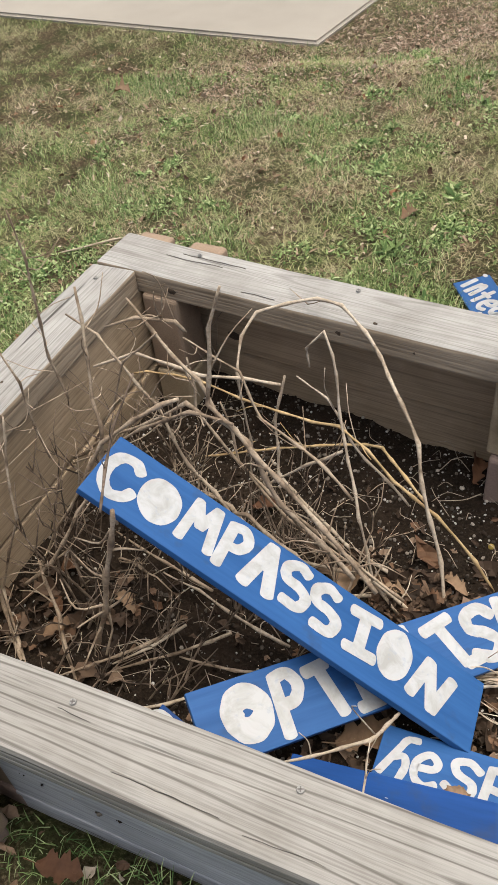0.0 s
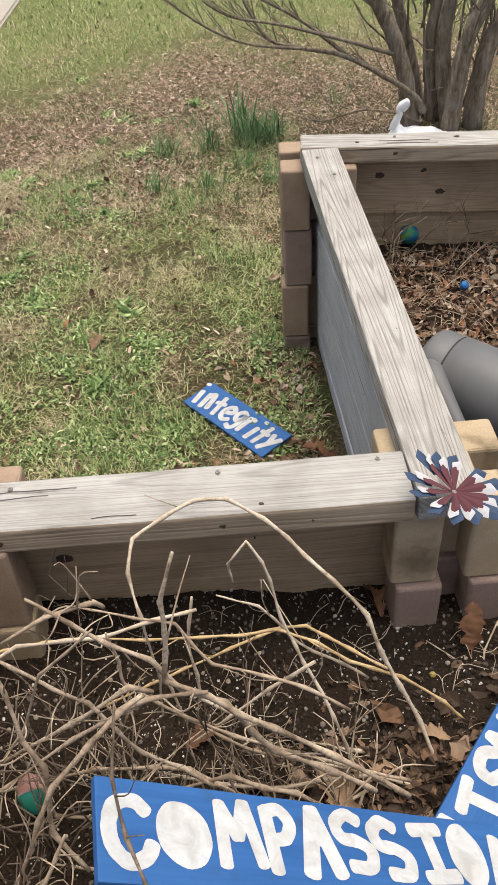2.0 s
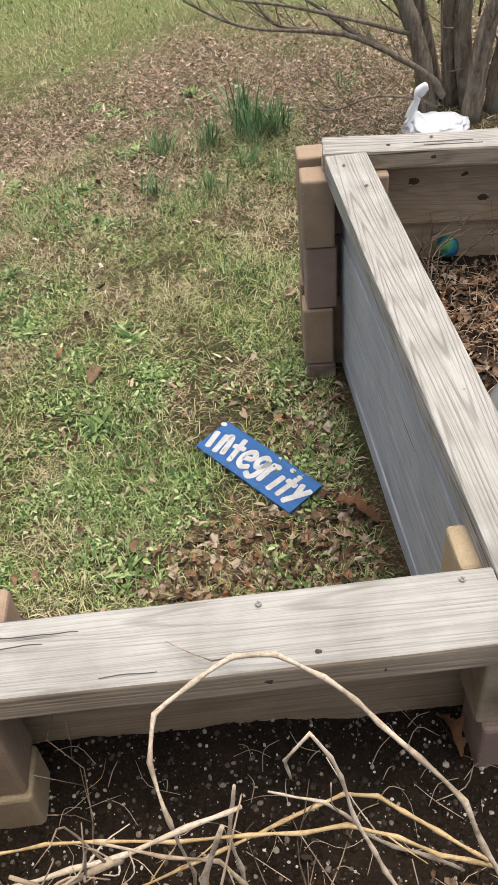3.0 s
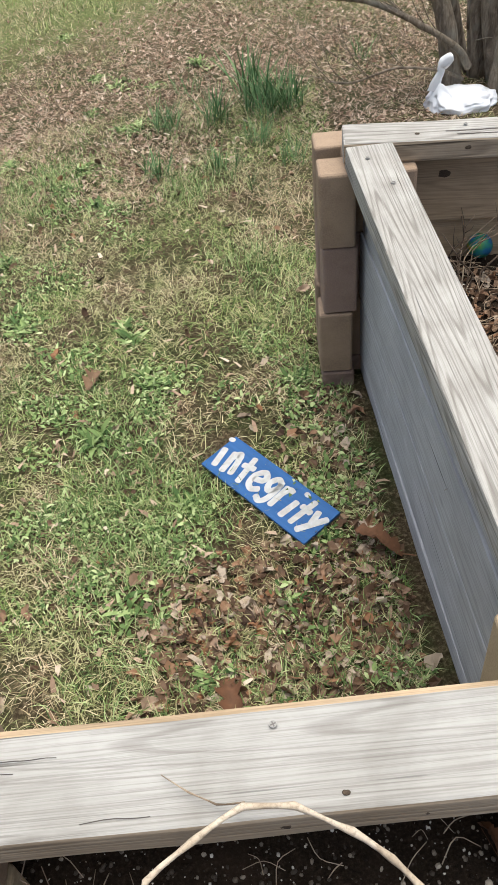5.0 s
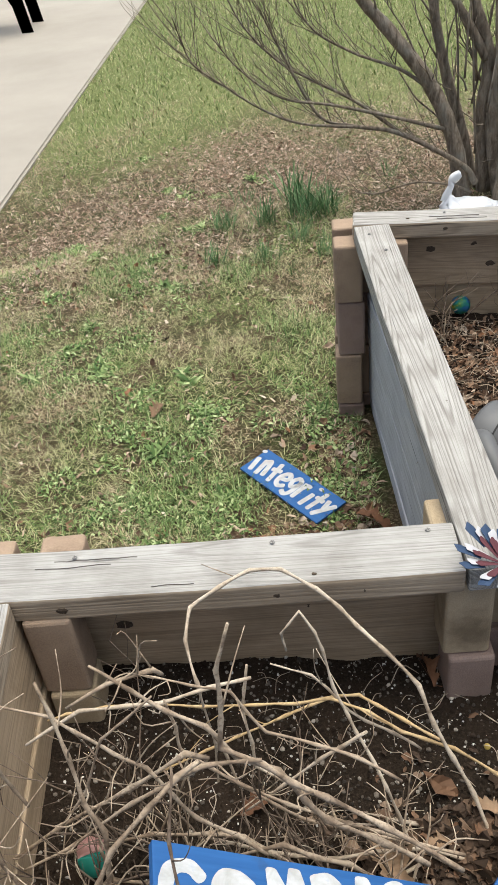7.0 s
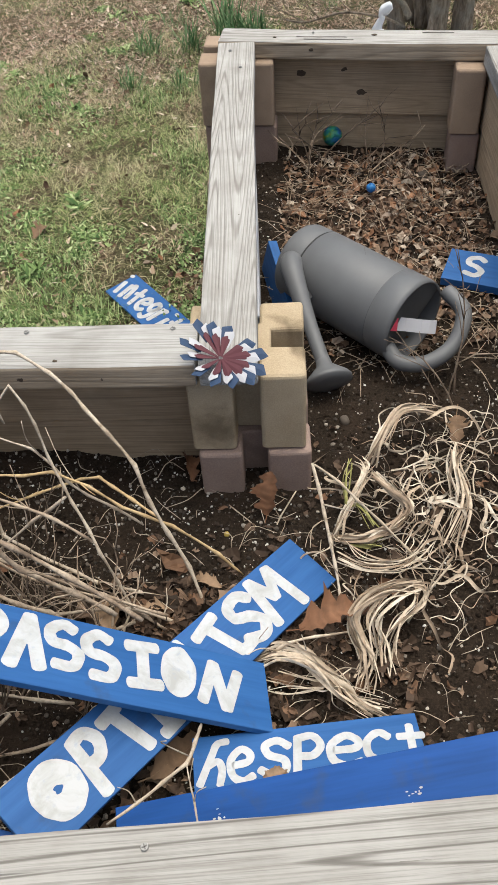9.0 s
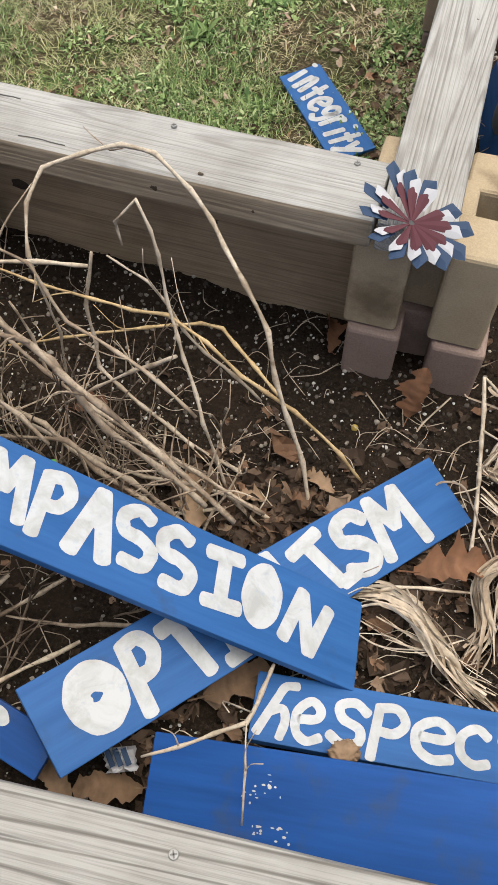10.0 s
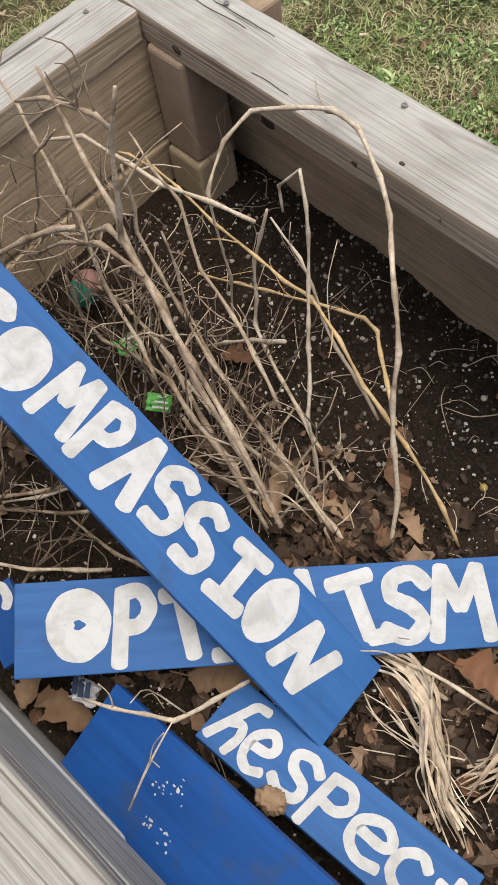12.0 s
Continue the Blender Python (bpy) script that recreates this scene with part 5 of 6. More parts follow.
STEMS = [
    (STRAW, 0.0022, 0.0032, [(-0.248, -0.1, 0.393), (-0.26, -0.116, 0.324), (-0.251, -0.135, 0.237), (-0.191, -0.154, 0.206), (-0.124, -0.173, 0.178), (0.013, -0.21, 0.18)]),
    (GOLD, 0.0018, 0.0027, [(-0.500, -0.112, 0.325), (-0.473, -0.113, 0.338), (-0.371, -0.12, 0.358), (-0.241, -0.127, 0.352), (-0.154, -0.133, 0.366), (-0.111, -0.14, 0.345), (-0.073, -0.147, 0.311), (-0.011, -0.153, 0.28), (0.076, -0.16, 0.178)]),
    (GOLD, 0.0018, 0.0026, [(-0.435, -0.118, 0.178), (-0.316, -0.1, 0.224), (-0.21, -0.08, 0.26), (-0.147, -0.066, 0.274), (-0.115, -0.08, 0.294), (-0.066, -0.12, 0.295), (-0.027, -0.15, 0.294)]),
    (STRAW, 0.0015, 0.0022, [(-0.219, -0.12, 0.418), (-0.173, -0.127, 0.402), (-0.138, -0.135, 0.349), (-0.081, -0.145, 0.306), (-0.049, -0.15, 0.278)]),
    (TWIG, 0.0024, 0.0042, [(-0.244, -0.227, 0.616), (-0.261, -0.235, 0.562), (-0.261, -0.242, 0.524), (-0.269, -0.25, 0.46), (-0.227, -0.258, 0.44), (-0.202, -0.264, 0.416), (-0.167, -0.271, 0.394), (-0.031, -0.3, 0.289)]),
    (TWIG, 0.0022, 0.0042, [(-0.383, -0.22, 0.561), (-0.347, -0.229, 0.531), (-0.316, -0.236, 0.505), (-0.279, -0.243, 0.487), (-0.254, -0.251, 0.443), (-0.212, -0.258, 0.428), (-0.169, -0.271, 0.352), (-0.064, -0.29, 0.284)]),
    (TWIG, 0.002, 0.003, [(-0.409, -0.24, 0.525), (-0.368, -0.228, 0.543), (-0.326, -0.209, 0.535), (-0.321, -0.2, 0.515)]),
    (TWIG, 0.0026, 0.0034, [(-0.567, -0.25, 0.223), (-0.458, -0.248, 0.327), (-0.306, -0.242, 0.442), (-0.284, -0.24, 0.427)]),
    (TWIG, 0.0020, 0.003, [(-0.508, -0.27, 0.277), (-0.365, -0.267, 0.398), (-0.286, -0.264, 0.453), (-0.228, -0.26, 0.451)]),
    (TWIG, 0.0014, 0.0022, [(-0.322, -0.25, 0.549), (-0.381, -0.253, 0.491), (-0.459, -0.26, 0.333)]),
    (TWIG, 0.0022, 0.0038, [(-0.496, -0.22, 0.206), (-0.431, -0.225, 0.239), (-0.299, -0.238, 0.275), (-0.263, -0.243, 0.273), (-0.204, -0.257, 0.223), (-0.074, -0.287, 0.178)]),
    (TWIG, 0.0022, 0.0034, [(-0.42, -0.26, 0.299), (-0.418, -0.264, 0.233), (-0.372, -0.267, 0.225), (-0.217, -0.274, 0.312), (-0.148, -0.281, 0.276), (-0.072, -0.29, 0.201)]),
    (TWIG, 0.0014, 0.0026, [(-0.35, -0.17, 0.477), (-0.258, -0.189, 0.466), (-0.226, -0.204, 0.412), (-0.13, -0.227, 0.391), (-0.087, -0.24, 0.364)]),
    (TWIG, 0.0018, 0.003, [(-0.326, -0.2, 0.474), (-0.32, -0.208, 0.397), (-0.259, -0.218, 0.337), (-0.141, -0.234, 0.271), (-0.014, -0.25, 0.218)]),
    (STRAW, 0.002, 0.003, [(-0.302, -0.24, 0.268), (-0.248, -0.24, 0.235), (-0.16, -0.24, 0.205), (-0.056, -0.24, 0.219), (0.005, -0.244, 0.178)]),
    (TWIG, 0.0016, 0.0028, [(-0.286, -0.2, 0.416), (-0.264, -0.209, 0.323), (-0.194, -0.219, 0.259), (-0.082, -0.231, 0.221), (-0.008, -0.256, 0.178)]),
    (STRAW, 0.0018, 0.0026, [(-0.262, -0.2, 0.25), (-0.168, -0.2, 0.352), (-0.119, -0.2, 0.396)]),
    (TWIG, 0.0015, 0.0022, [(-0.466, -0.28, 0.69), (-0.467, -0.28, 0.58), (-0.476, -0.28, 0.489), (-0.463, -0.28, 0.425)]),
    (TWIG, 0.0015, 0.0024, [(-0.497, -0.33, 0.527), (-0.48, -0.33, 0.485), (-0.481, -0.33, 0.409), (-0.475, -0.33, 0.359)]),
    (TWIG, 0.0016, 0.0026, [(-0.438, -0.4, 0.506), (-0.442, -0.417, 0.445), (-0.436, -0.437, 0.372), (-0.494, -0.462, 0.225), (-0.401, -0.536, 0.178)]),
    (TWIG, 0.0020, 0.0034, [(-0.518, -0.43, 0.178), (-0.482, -0.402, 0.209), (-0.403, -0.355, 0.361), (-0.373, -0.33, 0.427), (-0.335, -0.309, 0.459), (-0.285, -0.28, 0.487)]),
    (TWIG, 0.0022, 0.0034, [(-0.44, -0.43, 0.278), (-0.405, -0.457, 0.216), (-0.329, -0.524, 0.178)]),
    (TWIG, 0.0018, 0.0028, [(-0.489, -0.22, 0.509), (-0.434, -0.229, 0.499), (-0.377, -0.243, 0.45), (-0.346, -0.249, 0.431), (-0.304, -0.264, 0.356), (-0.234, -0.28, 0.303)]),
    (STRAW, 0.0022, 0.003, [(-0.487, -0.2, 0.409), (-0.425, -0.182, 0.439), (-0.346, -0.154, 0.403), (-0.243, -0.12, 0.395)]),
    (TWIG, 0.002, 0.0032, [(-0.419, -0.26, 0.593), (-0.4, -0.289, 0.52), (-0.393, -0.307, 0.47), (-0.377, -0.319, 0.443), (-0.385, -0.341, 0.363), (-0.356, -0.36, 0.316)]),
    (TWIG, 0.0036, 0.0046, [(-0.267, -0.44, 0.471), (-0.294, -0.455, 0.358), (-0.334, -0.47, 0.21)]),
    (TWIG, 0.0022, 0.0034, [(-0.364, -0.36, 0.397), (-0.391, -0.384, 0.349), (-0.432, -0.418, 0.265), (-0.479, -0.44, 0.215)]),
    (TWIG, 0.0026, 0.0036, [(-0.472, -0.46, 0.337), (-0.475, -0.483, 0.22), (-0.412, -0.534, 0.178), (-0.374, -0.545, 0.178)]),
    (STRAW, 0.0016, 0.0026, [(-0.04, -0.53, 0.285), (-0.01, -0.515, 0.30), (0.04, -0.485, 0.325), (0.043, -0.45, 0.295), (0.044, -0.415, 0.262)]),
    (STRAW, 0.0008, 0.0012, [(0.04, -0.485, 0.326), (0.050, -0.52, 0.32), (0.058, -0.556, 0.29)]),
    (STRAW, 0.0028, 0.0022, [(0.173, -0.06, 0.296), (0.188, -0.115, 0.259), (0.201, -0.171, 0.221), (0.213, -0.242, 0.178)]),
    (STRAW, 0.0022, 0.0018, [(0.176, -0.05, 0.282), (0.21, -0.071, 0.269), (0.265, -0.109, 0.231), (0.335, -0.162, 0.178)]),
    (STRAW, 0.0024, 0.0018, [(0.102, -0.3, 0.194), (0.136, -0.29, 0.219), (0.173, -0.28, 0.219), (0.213, -0.27, 0.213)]),
    (STRAW, 0.0026, 0.0018, [(0.293, -0.24, 0.186), (0.319, -0.211, 0.21), (0.351, -0.18, 0.229)]),
    (STRAW, 0.0012, 0.001, [(0.052, -0.04, 0.183), (0.095, -0.079, 0.178), (0.107, -0.128, 0.178)]),
    (STRAW, 0.0014, 0.001, [(0.151, -0.03, 0.202), (0.127, -0.06, 0.178), (0.107, -0.128, 0.178)]),
]
for k, (mat, r0, r1, points) in enumerate(STEMS):
    words = {"STRAW": "pale straw-coloured dry stalk with knobbly joints", "GOLD": "golden dry stalk lying across the bed", "TWIG": "grey-brown dead twig with short side shoots"}
    name = "STRAW" if mat == STRAW else "GOLD" if mat == GOLD else "TWIG"
    stem(points, mat, r0, r1, words[name], 10 + k, 7 if name == "TWIG" else 2)
stem([(-0.296, -0.33, 0.56), (-0.302, -0.372, 0.520), (-0.292, -0.41, 0.494), (-0.272, -0.452, 0.478)], DARK_TWIG, 0.0014, 0.0022, "thin dark twig lying over a blue sign", 70, 3)
stem([(-0.300, 0.022, 0.441), (-0.278, 0.004, 0.446), (-0.258, -0.006, 0.443), (-0.236, -0.012, 0.458)], TWIG, 0.0006, 0.0009, "thin dry tendril lying on the cap rail", 71)
# sticks lying low on the soil
for k, (a, b) in enumerate((((-0.31, -0.477), (-0.254, -0.39)), ((-0.302, -0.48), (-0.195, -0.375)), ((-0.286, -0.543), (-0.152, -0.435)), ((-0.36, -0.52), (-0.26, -0.40)), ((-0.24, -0.43), (-0.10, -0.40)),
                             ((-0.33, -0.33), (-0.12, -0.36)), ((-0.43, -0.30), (-0.25, -0.33)), ((-0.22, -0.30), (-0.06, -0.245)), ((-0.36, -0.24), (-0.20, -0.27)), ((0.05, -0.30), (0.17, -0.29)))):
    za, zb = soil_z(*a) + 0.012, soil_z(*b) + 0.02
    mid = ((a[0] + b[0]) / 2 + 0.008, (a[1] + b[1]) / 2 - 0.006, (za + zb) / 2 + 0.008)
    stem([(*a, za), mid, (*b, zb)], (STRAW, TWIG, STRAW, TWIG, TWIG)[k % 5], 0.0016, 0.0030, "dry stick lying low on the soil", 90 + k, 1)


def thicket(base, spread, count, height, lean, label, seed, mat=DARK_TWIG):
    """One dead plant: several branching stems from one crown."""
    rnd = random.Random(seed)
    t = thing("dead_plant", pose(base[0], base[1], soil_z(*base)), label, "dead plant", "dead plants in the bed")
    for k in range(count):
        bm = bmesh.new()
        p = Vector((rnd.uniform(-1, 1) * spread, rnd.uniform(-1, 1) * spread, -0.01))
        d = Vector((lean[0] + rnd.uniform(-0.45, 0.45), lean[1] + rnd.uniform(-0.45, 0.45), rnd.uniform(0.7, 1.2))).normalized()
        L = height * rnd.uniform(0.5, 1.1)
        pts = [p]
        for q in range(5):
            bow = 0.7 if rnd.random() < 0.25 else 0.22
            d = (d + Vector((rnd.uniform(-bow, bow), rnd.uniform(-bow, bow), rnd.uniform(-0.8, 0.5) * bow))).normalized()
            pts.append(pts[-1] + d * L / 5)
        r = rnd.uniform(0.0010, 0.0021)
        line = [a.lerp(b, u / 3) for a, b in zip(pts, pts[1:]) for u in range(3)] + [pts[-1]]
        tube(bm, line, lambda u: r * (1.15 - 0.75 * u), 5)
        for q in range(rnd.randrange(3, 8)):
            i = rnd.randrange(5, len(line))
            e = (d + Vector((rnd.uniform(-1, 1), rnd.uniform(-1, 1), rnd.uniform(-0.5, 0.9)))).normalized()
            ll = rnd.uniform(0.02, 0.07)
            tube(bm, [line[i], line[i] + e * ll * 0.5 + Vector((0, 0, 0.004)), line[i] + e * ll + Vector((rnd.uniform(-0.012, 0.012), rnd.uniform(-0.012, 0.012), 0.008))], lambda u: r * 0.5 * (1.1 - 0.6 * u), 4)
        part("stem", bm, mat if rnd.random() < 0.7 else TWIG, t, smooth=True)
    return t


thicket((-0.40, -0.42), 0.035, 10, 0.22, (-0.25, 0.1), "dead grey plant with many fine branching twigs", 1)
thicket((-0.44, -0.30), 0.035, 10, 0.23, (-0.2, 0.1), "dead grey plant with many fine branching twigs by the side board", 2)
thicket((-0.37, -0.22), 0.04, 10, 0.25, (-0.1, 0.2), "dead grey plant with tangled twigs", 3)
thicket((-0.28, -0.28), 0.04, 11, 0.24, (-0.35, 0.25), "dead grey plant leaning over, tangled twigs", 4)
thicket((-0.20, -0.30), 0.05, 11, 0.20, (-0.5, 0.45), "dead brown plant lying over in a tangle", 5)
thicket((-0.10, -0.30), 0.04, 6, 0.17, (-0.6, 0.5), "dead brown plant lying over in a tangle", 6)
thicket((-0.30, -0.48), 0.05, 5, 0.15, (-0.5, 0.2), "low dead grey plant with fine twigs", 7)
thicket((-0.18, -0.40), 0.06, 6, 0.13, (0.5, 0.4), "low dead twigs under the sign", 8)
thicket((-0.36, -0.36), 0.08, 8, 0.15, (0.5, -0.2), "low tangle of fine dark twigs on the soil", 21)
thicket((-0.30, -0.46), 0.09, 12, 0.13, (0.6, 0.3), "low tangle of fine dark twigs near the rail", 22)
thicket((-0.24, -0.22), 0.08, 6, 0.14, (0.5, -0.3), "low tangle of fine dark twigs on the soil", 23)
thicket((-0.14, -0.24), 0.07, 4, 0.12, (0.5, 0.2), "low tangle of fine grey twigs on the soil", 24, TWIG)
thicket((0.20, 0.93), 0.03, 7, 0.24, (-0.05, 0.0), "thin dead upright twigs before the far board", 9)
thicket((0.31, 0.90), 0.05, 5, 0.20, (0.3, 0.1), "thin dead twigs leaning over the leaf mulch", 10)
thicket((0.47, 0.75), 0.05, 5, 0.22, (-0.4, 0.0), "thin dead twigs leaning over the leaf mulch", 11)
thicket((0.40, 0.17), 0.03, 4, 0.30, (-0.2, 0.35), "dead brown plant beside the watering can", 12)

# fine roots and threads of straw over the soil
rnd = random.Random(77)
bm = bmesh.new()
for _ in range(420):
    x, y = rnd.uniform(-0.48, 0.50), rnd.uniform(-0.55, 0.06) if rnd.random() < 0.7 else rnd.uniform(0.1, 0.95)
    if not soil_inside(x - 0.03, y + 0.02):
        continue
    a, L = rnd.uniform(0, 6.2832), rnd.uniform(0.015, 0.07)
    d = Vector((math.cos(a), math.sin(a), 0))
    s = Vector((-d.y, d.x, 0)) * L * rnd.uniform(-0.35, 0.35)
    z = soil_z(x, y)
    p = Vector((x, y, z + 0.002))
    tube(bm, smooth_line([p, p + d * L * 0.5 + s + Vector((0, 0, rnd.uniform(0.002, 0.016))), p + d * L + Vector((0, 0, 0.003))], 3), rnd.uniform(0.0003, 0.0007), 4)
tagged(part("straw_threads", bm, STRAW, None, smooth=True), "fine pale roots and straw threads on soil", "straw", kind="stuff")


# ---- withered strap leaves in a heap ----
def strap(bm, pts, width, seed):
    """A twisting flat dried leaf."""
    r = random.Random(seed)
    line = smooth_line(pts, 6)
    ends, tw = [], r.uniform(0, 6.28)
    n = len(line)
    for i, q in enumerate(line):
        d = (line[min(i + 1, n - 1)] - line[max(i - 1, 0)]).normalized()
        u = d.cross(Vector((0.2, 0.1, 1))).normalized()
        v = d.cross(u)
        tw += r.uniform(-0.10, 0.28)
        w = 0.72 * width * (0.35 + 0.65 * math.sin(math.pi * (0.1 + 0.85 * i / n)))
        a = u * math.cos(tw) + v * math.sin(tw)
        b = d.cross(a)
        ends.append([bm.verts.new(q + a * w / 2), bm.verts.new(q + b * w * 0.22), bm.verts.new(q - a * w / 2)])
    for p, q in zip(ends, ends[1:]):
        bm.faces.new((p[0], p[1], q[1], q[0]))
        bm.faces.new((p[1], p[2], q[2], q[1]))


def strap_heap(base, reach, count, label, seed):
    rnd = random.Random(seed)
    t = thing("withered_clump", pose(base[0], base[1], soil_z(*base)), label, "withered plant", "withered clumps in the bed")
    for k in range(count):
        a = rnd.uniform(0, 6.2832)
        p = Vector((rnd.uniform(-0.03, 0.03), rnd.uniform(-0.03, 0.03), 0.0))
        pts, d, up = [p], Vector((math.cos(a), math.sin(a), 0)), rnd.uniform(0.5, 1.3)
        L = reach * rnd.uniform(0.5, 1.0)
        for q in range(8):
            a += rnd.uniform(-1.5, 1.5)
            d = Vector((math.cos(a), math.sin(a), up))
            up -= rnd.uniform(0.35, 0.7)
            w = pts[-1] + d.normalized() * L / 6.5
            w.z = max(w.z, 0.006 + 0.004 * rnd.random())
            pts.append(w)
        bm = bmesh.new()
        strap(bm, pts, rnd.choice((0.0018, 0.0024, 0.003, 0.0035, 0.0075)), seed * 50 + k)
        part("strap_leaf", bm, HUSK, t, smooth=True)
    return t


strap_heap((0.290, 0.020), 0.22, 9, "thin withered straw-pale strap leaves on soil", 1)
strap_heap((0.300, -0.110), 0.21, 10, "thin withered straw-pale strap leaves, curled and knotted", 2)
strap_heap((0.345, 0.070), 0.22, 12, "thin withered straw-pale strap leaves", 3)
strap_heap((0.265, -0.235), 0.19, 10, "thin withered straw-pale strap leaves beside the sign", 4)
strap_heap((0.400, -0.020), 0.24, 14, "thin withered straw-pale strap leaves", 6)
strap_heap((0.350, -0.150), 0.22, 16, "fine withered straw-pale strap leaves, splayed on soil", 7)
strap_heap((0.330, -0.030), 0.22, 16, "fine withered straw-pale strap leaves, knotted", 8)
strap_heap((0.420, 0.080), 0.24, 14, "fine withered straw-pale strap leaves near the watering can", 9)


def strap_bundle(path, strands, radius, widths, label, seed, mat=HUSK):
    """A rope of withered leaves that run side by side along one bent path, splaying at the ends."""
    rnd = random.Random(seed)
    t = thing("withered_bundle", pose(*path[0]), label, "withered plant", "withered bundles in the bed")
    base = Vector(path[0])
    for k in range(strands):
        a, q = rnd.uniform(0, 6.2832), radius * math.sqrt(rnd.random())
        n = len(path)
        first, last = (0, n) if rnd.random() < 0.7 else (rnd.randrange(0, 2), n - rnd.randrange(0, 2))
        pts = []
        for i in range(first, last):
            a += rnd.uniform(-0.9, 0.9)
            splay = 1.0 + 0.9 * abs(2 * i / (n - 1) - 1) ** 2
            p = Vector(path[i]) - base + Vector((math.cos(a), math.sin(a), 0.6 * math.sin(a * 1.7))) * q * splay
            pts.append(p + Vector((rnd.gauss(0, 1), rnd.gauss(0, 1), rnd.gauss(0, 0.6))) * 0.0025)
        bm = bmesh.new()
        strap(bm, pts, rnd.uniform(*widths), seed * 70 + k)
        part("strap_leaf", bm, mat, t, smooth=True)
    return t


strap_bundle([(0.37, 0.115, 0.215), (0.345, 0.107, 0.235), (0.308, 0.088, 0.245), (0.277, 0.038, 0.232), (0.259, 0.022, 0.20)], 16, 0.006, (0.003, 0.009), "thick split dry cane of pale withered leaves", 1)
strap_bundle([(0.242, 0.015, 0.22), (0.255, -0.015, 0.235), (0.238, -0.056, 0.23), (0.222, -0.085, 0.22), (0.211, -0.107, 0.21), (0.208, -0.117, 0.20), (0.226, -0.121, 0.20)], 13, 0.007, (0.003, 0.008), "looped rope of pale withered strap leaves", 2)
strap_bundle([(0.23, 0.006, 0.222), (0.221, -0.038, 0.232), (0.221, -0.072, 0.222), (0.241, -0.069, 0.21), (0.261, -0.099, 0.20)], 4, 0.004, (0.003, 0.006), "yellow-green half-withered strap leaves", 3, SALLOW)
strap_bundle([(0.208, -0.112, 0.20), (0.238, -0.123, 0.21), (0.264, -0.115, 0.215), (0.286, -0.109, 0.215), (0.306, -0.078, 0.225), (0.288, -0.051, 0.225), (0.267, -0.009, 0.215)], 12, 0.006, (0.003, 0.008), "looped rope of pale withered strap leaves", 4)
strap_bundle([(0.228, -0.124, 0.20), (0.248, -0.135, 0.207), (0.270, -0.119, 0.20)], 6, 0.006, (0.003, 0.006), "yellow-green half-withered strap leaves", 5, SALLOW)
strap_bundle([(0.213, -0.144, 0.20), (0.244, -0.168, 0.21), (0.282, -0.168, 0.21), (0.31, -0.147, 0.20), (0.33, -0.12, 0.195)], 16, 0.012, (0.0015, 0.005), "tangle of fine withered strap leaves", 6)
strap_bundle([(0.314, -0.202, 0.21), (0.274, -0.216, 0.235), (0.242, -0.232, 0.235), (0.223, -0.25, 0.225), (0.222, -0.27, 0.21), (0.235, -0.304, 0.20), (0.225, -0.332, 0.19)], 18, 0.009, (0.003, 0.009), "drooping sheaf of pale withered strap leaves", 7)
strap_bundle([(0.298, -0.201, 0.22), (0.266, -0.226, 0.235), (0.245, -0.254, 0.22), (0.252, -0.284, 0.20), (0.25, -0.311, 0.19)], 14, 0.010, (0.003, 0.008), "drooping sheaf of pale withered strap leaves", 8)
strap_bundle([(0.312, -0.205, 0.21), (0.306, -0.236, 0.22), (0.282, -0.255, 0.215), (0.264, -0.282, 0.20), (0.266, -0.309, 0.19)], 10, 0.008, (0.002, 0.006), "drooping sheaf of pale withered strap leaves", 9)
strap_bundle([(0.101, -0.30, 0.20), (0.125, -0.295, 0.21), (0.155, -0.305, 0.215), (0.18, -0.324, 0.215), (0.201, -0.34, 0.21), (0.215, -0.355, 0.20), (0.248, -0.363, 0.19)], 20, 0.010, (0.003, 0.010), "flattened golden-pale bundle of withered leaves", 10)
strap_bundle([(0.122, -0.338, 0.20), (0.154, -0.338, 0.20), (0.19, -0.339, 0.205), (0.209, -0.335, 0.21), (0.234, -0.348, 0.20)], 10, 0.012, (0.0015, 0.004), "loose withered strap leaves beside the sign", 11)
strap_bundle([(0.345, -0.078, 0.21), (0.335, -0.095, 0.215), (0.326, -0.114, 0.205)], 8, 0.012, (0.004, 0.010), "short wad of withered leaves", 12)
strap_bundle([(0.40, 0.05, 0.20), (0.38, 0.00, 0.22), (0.385, -0.06, 0.215), (0.36, -0.12, 0.20)], 14, 0.012, (0.002, 0.007), "loose sheaf of pale withered strap leaves", 13)


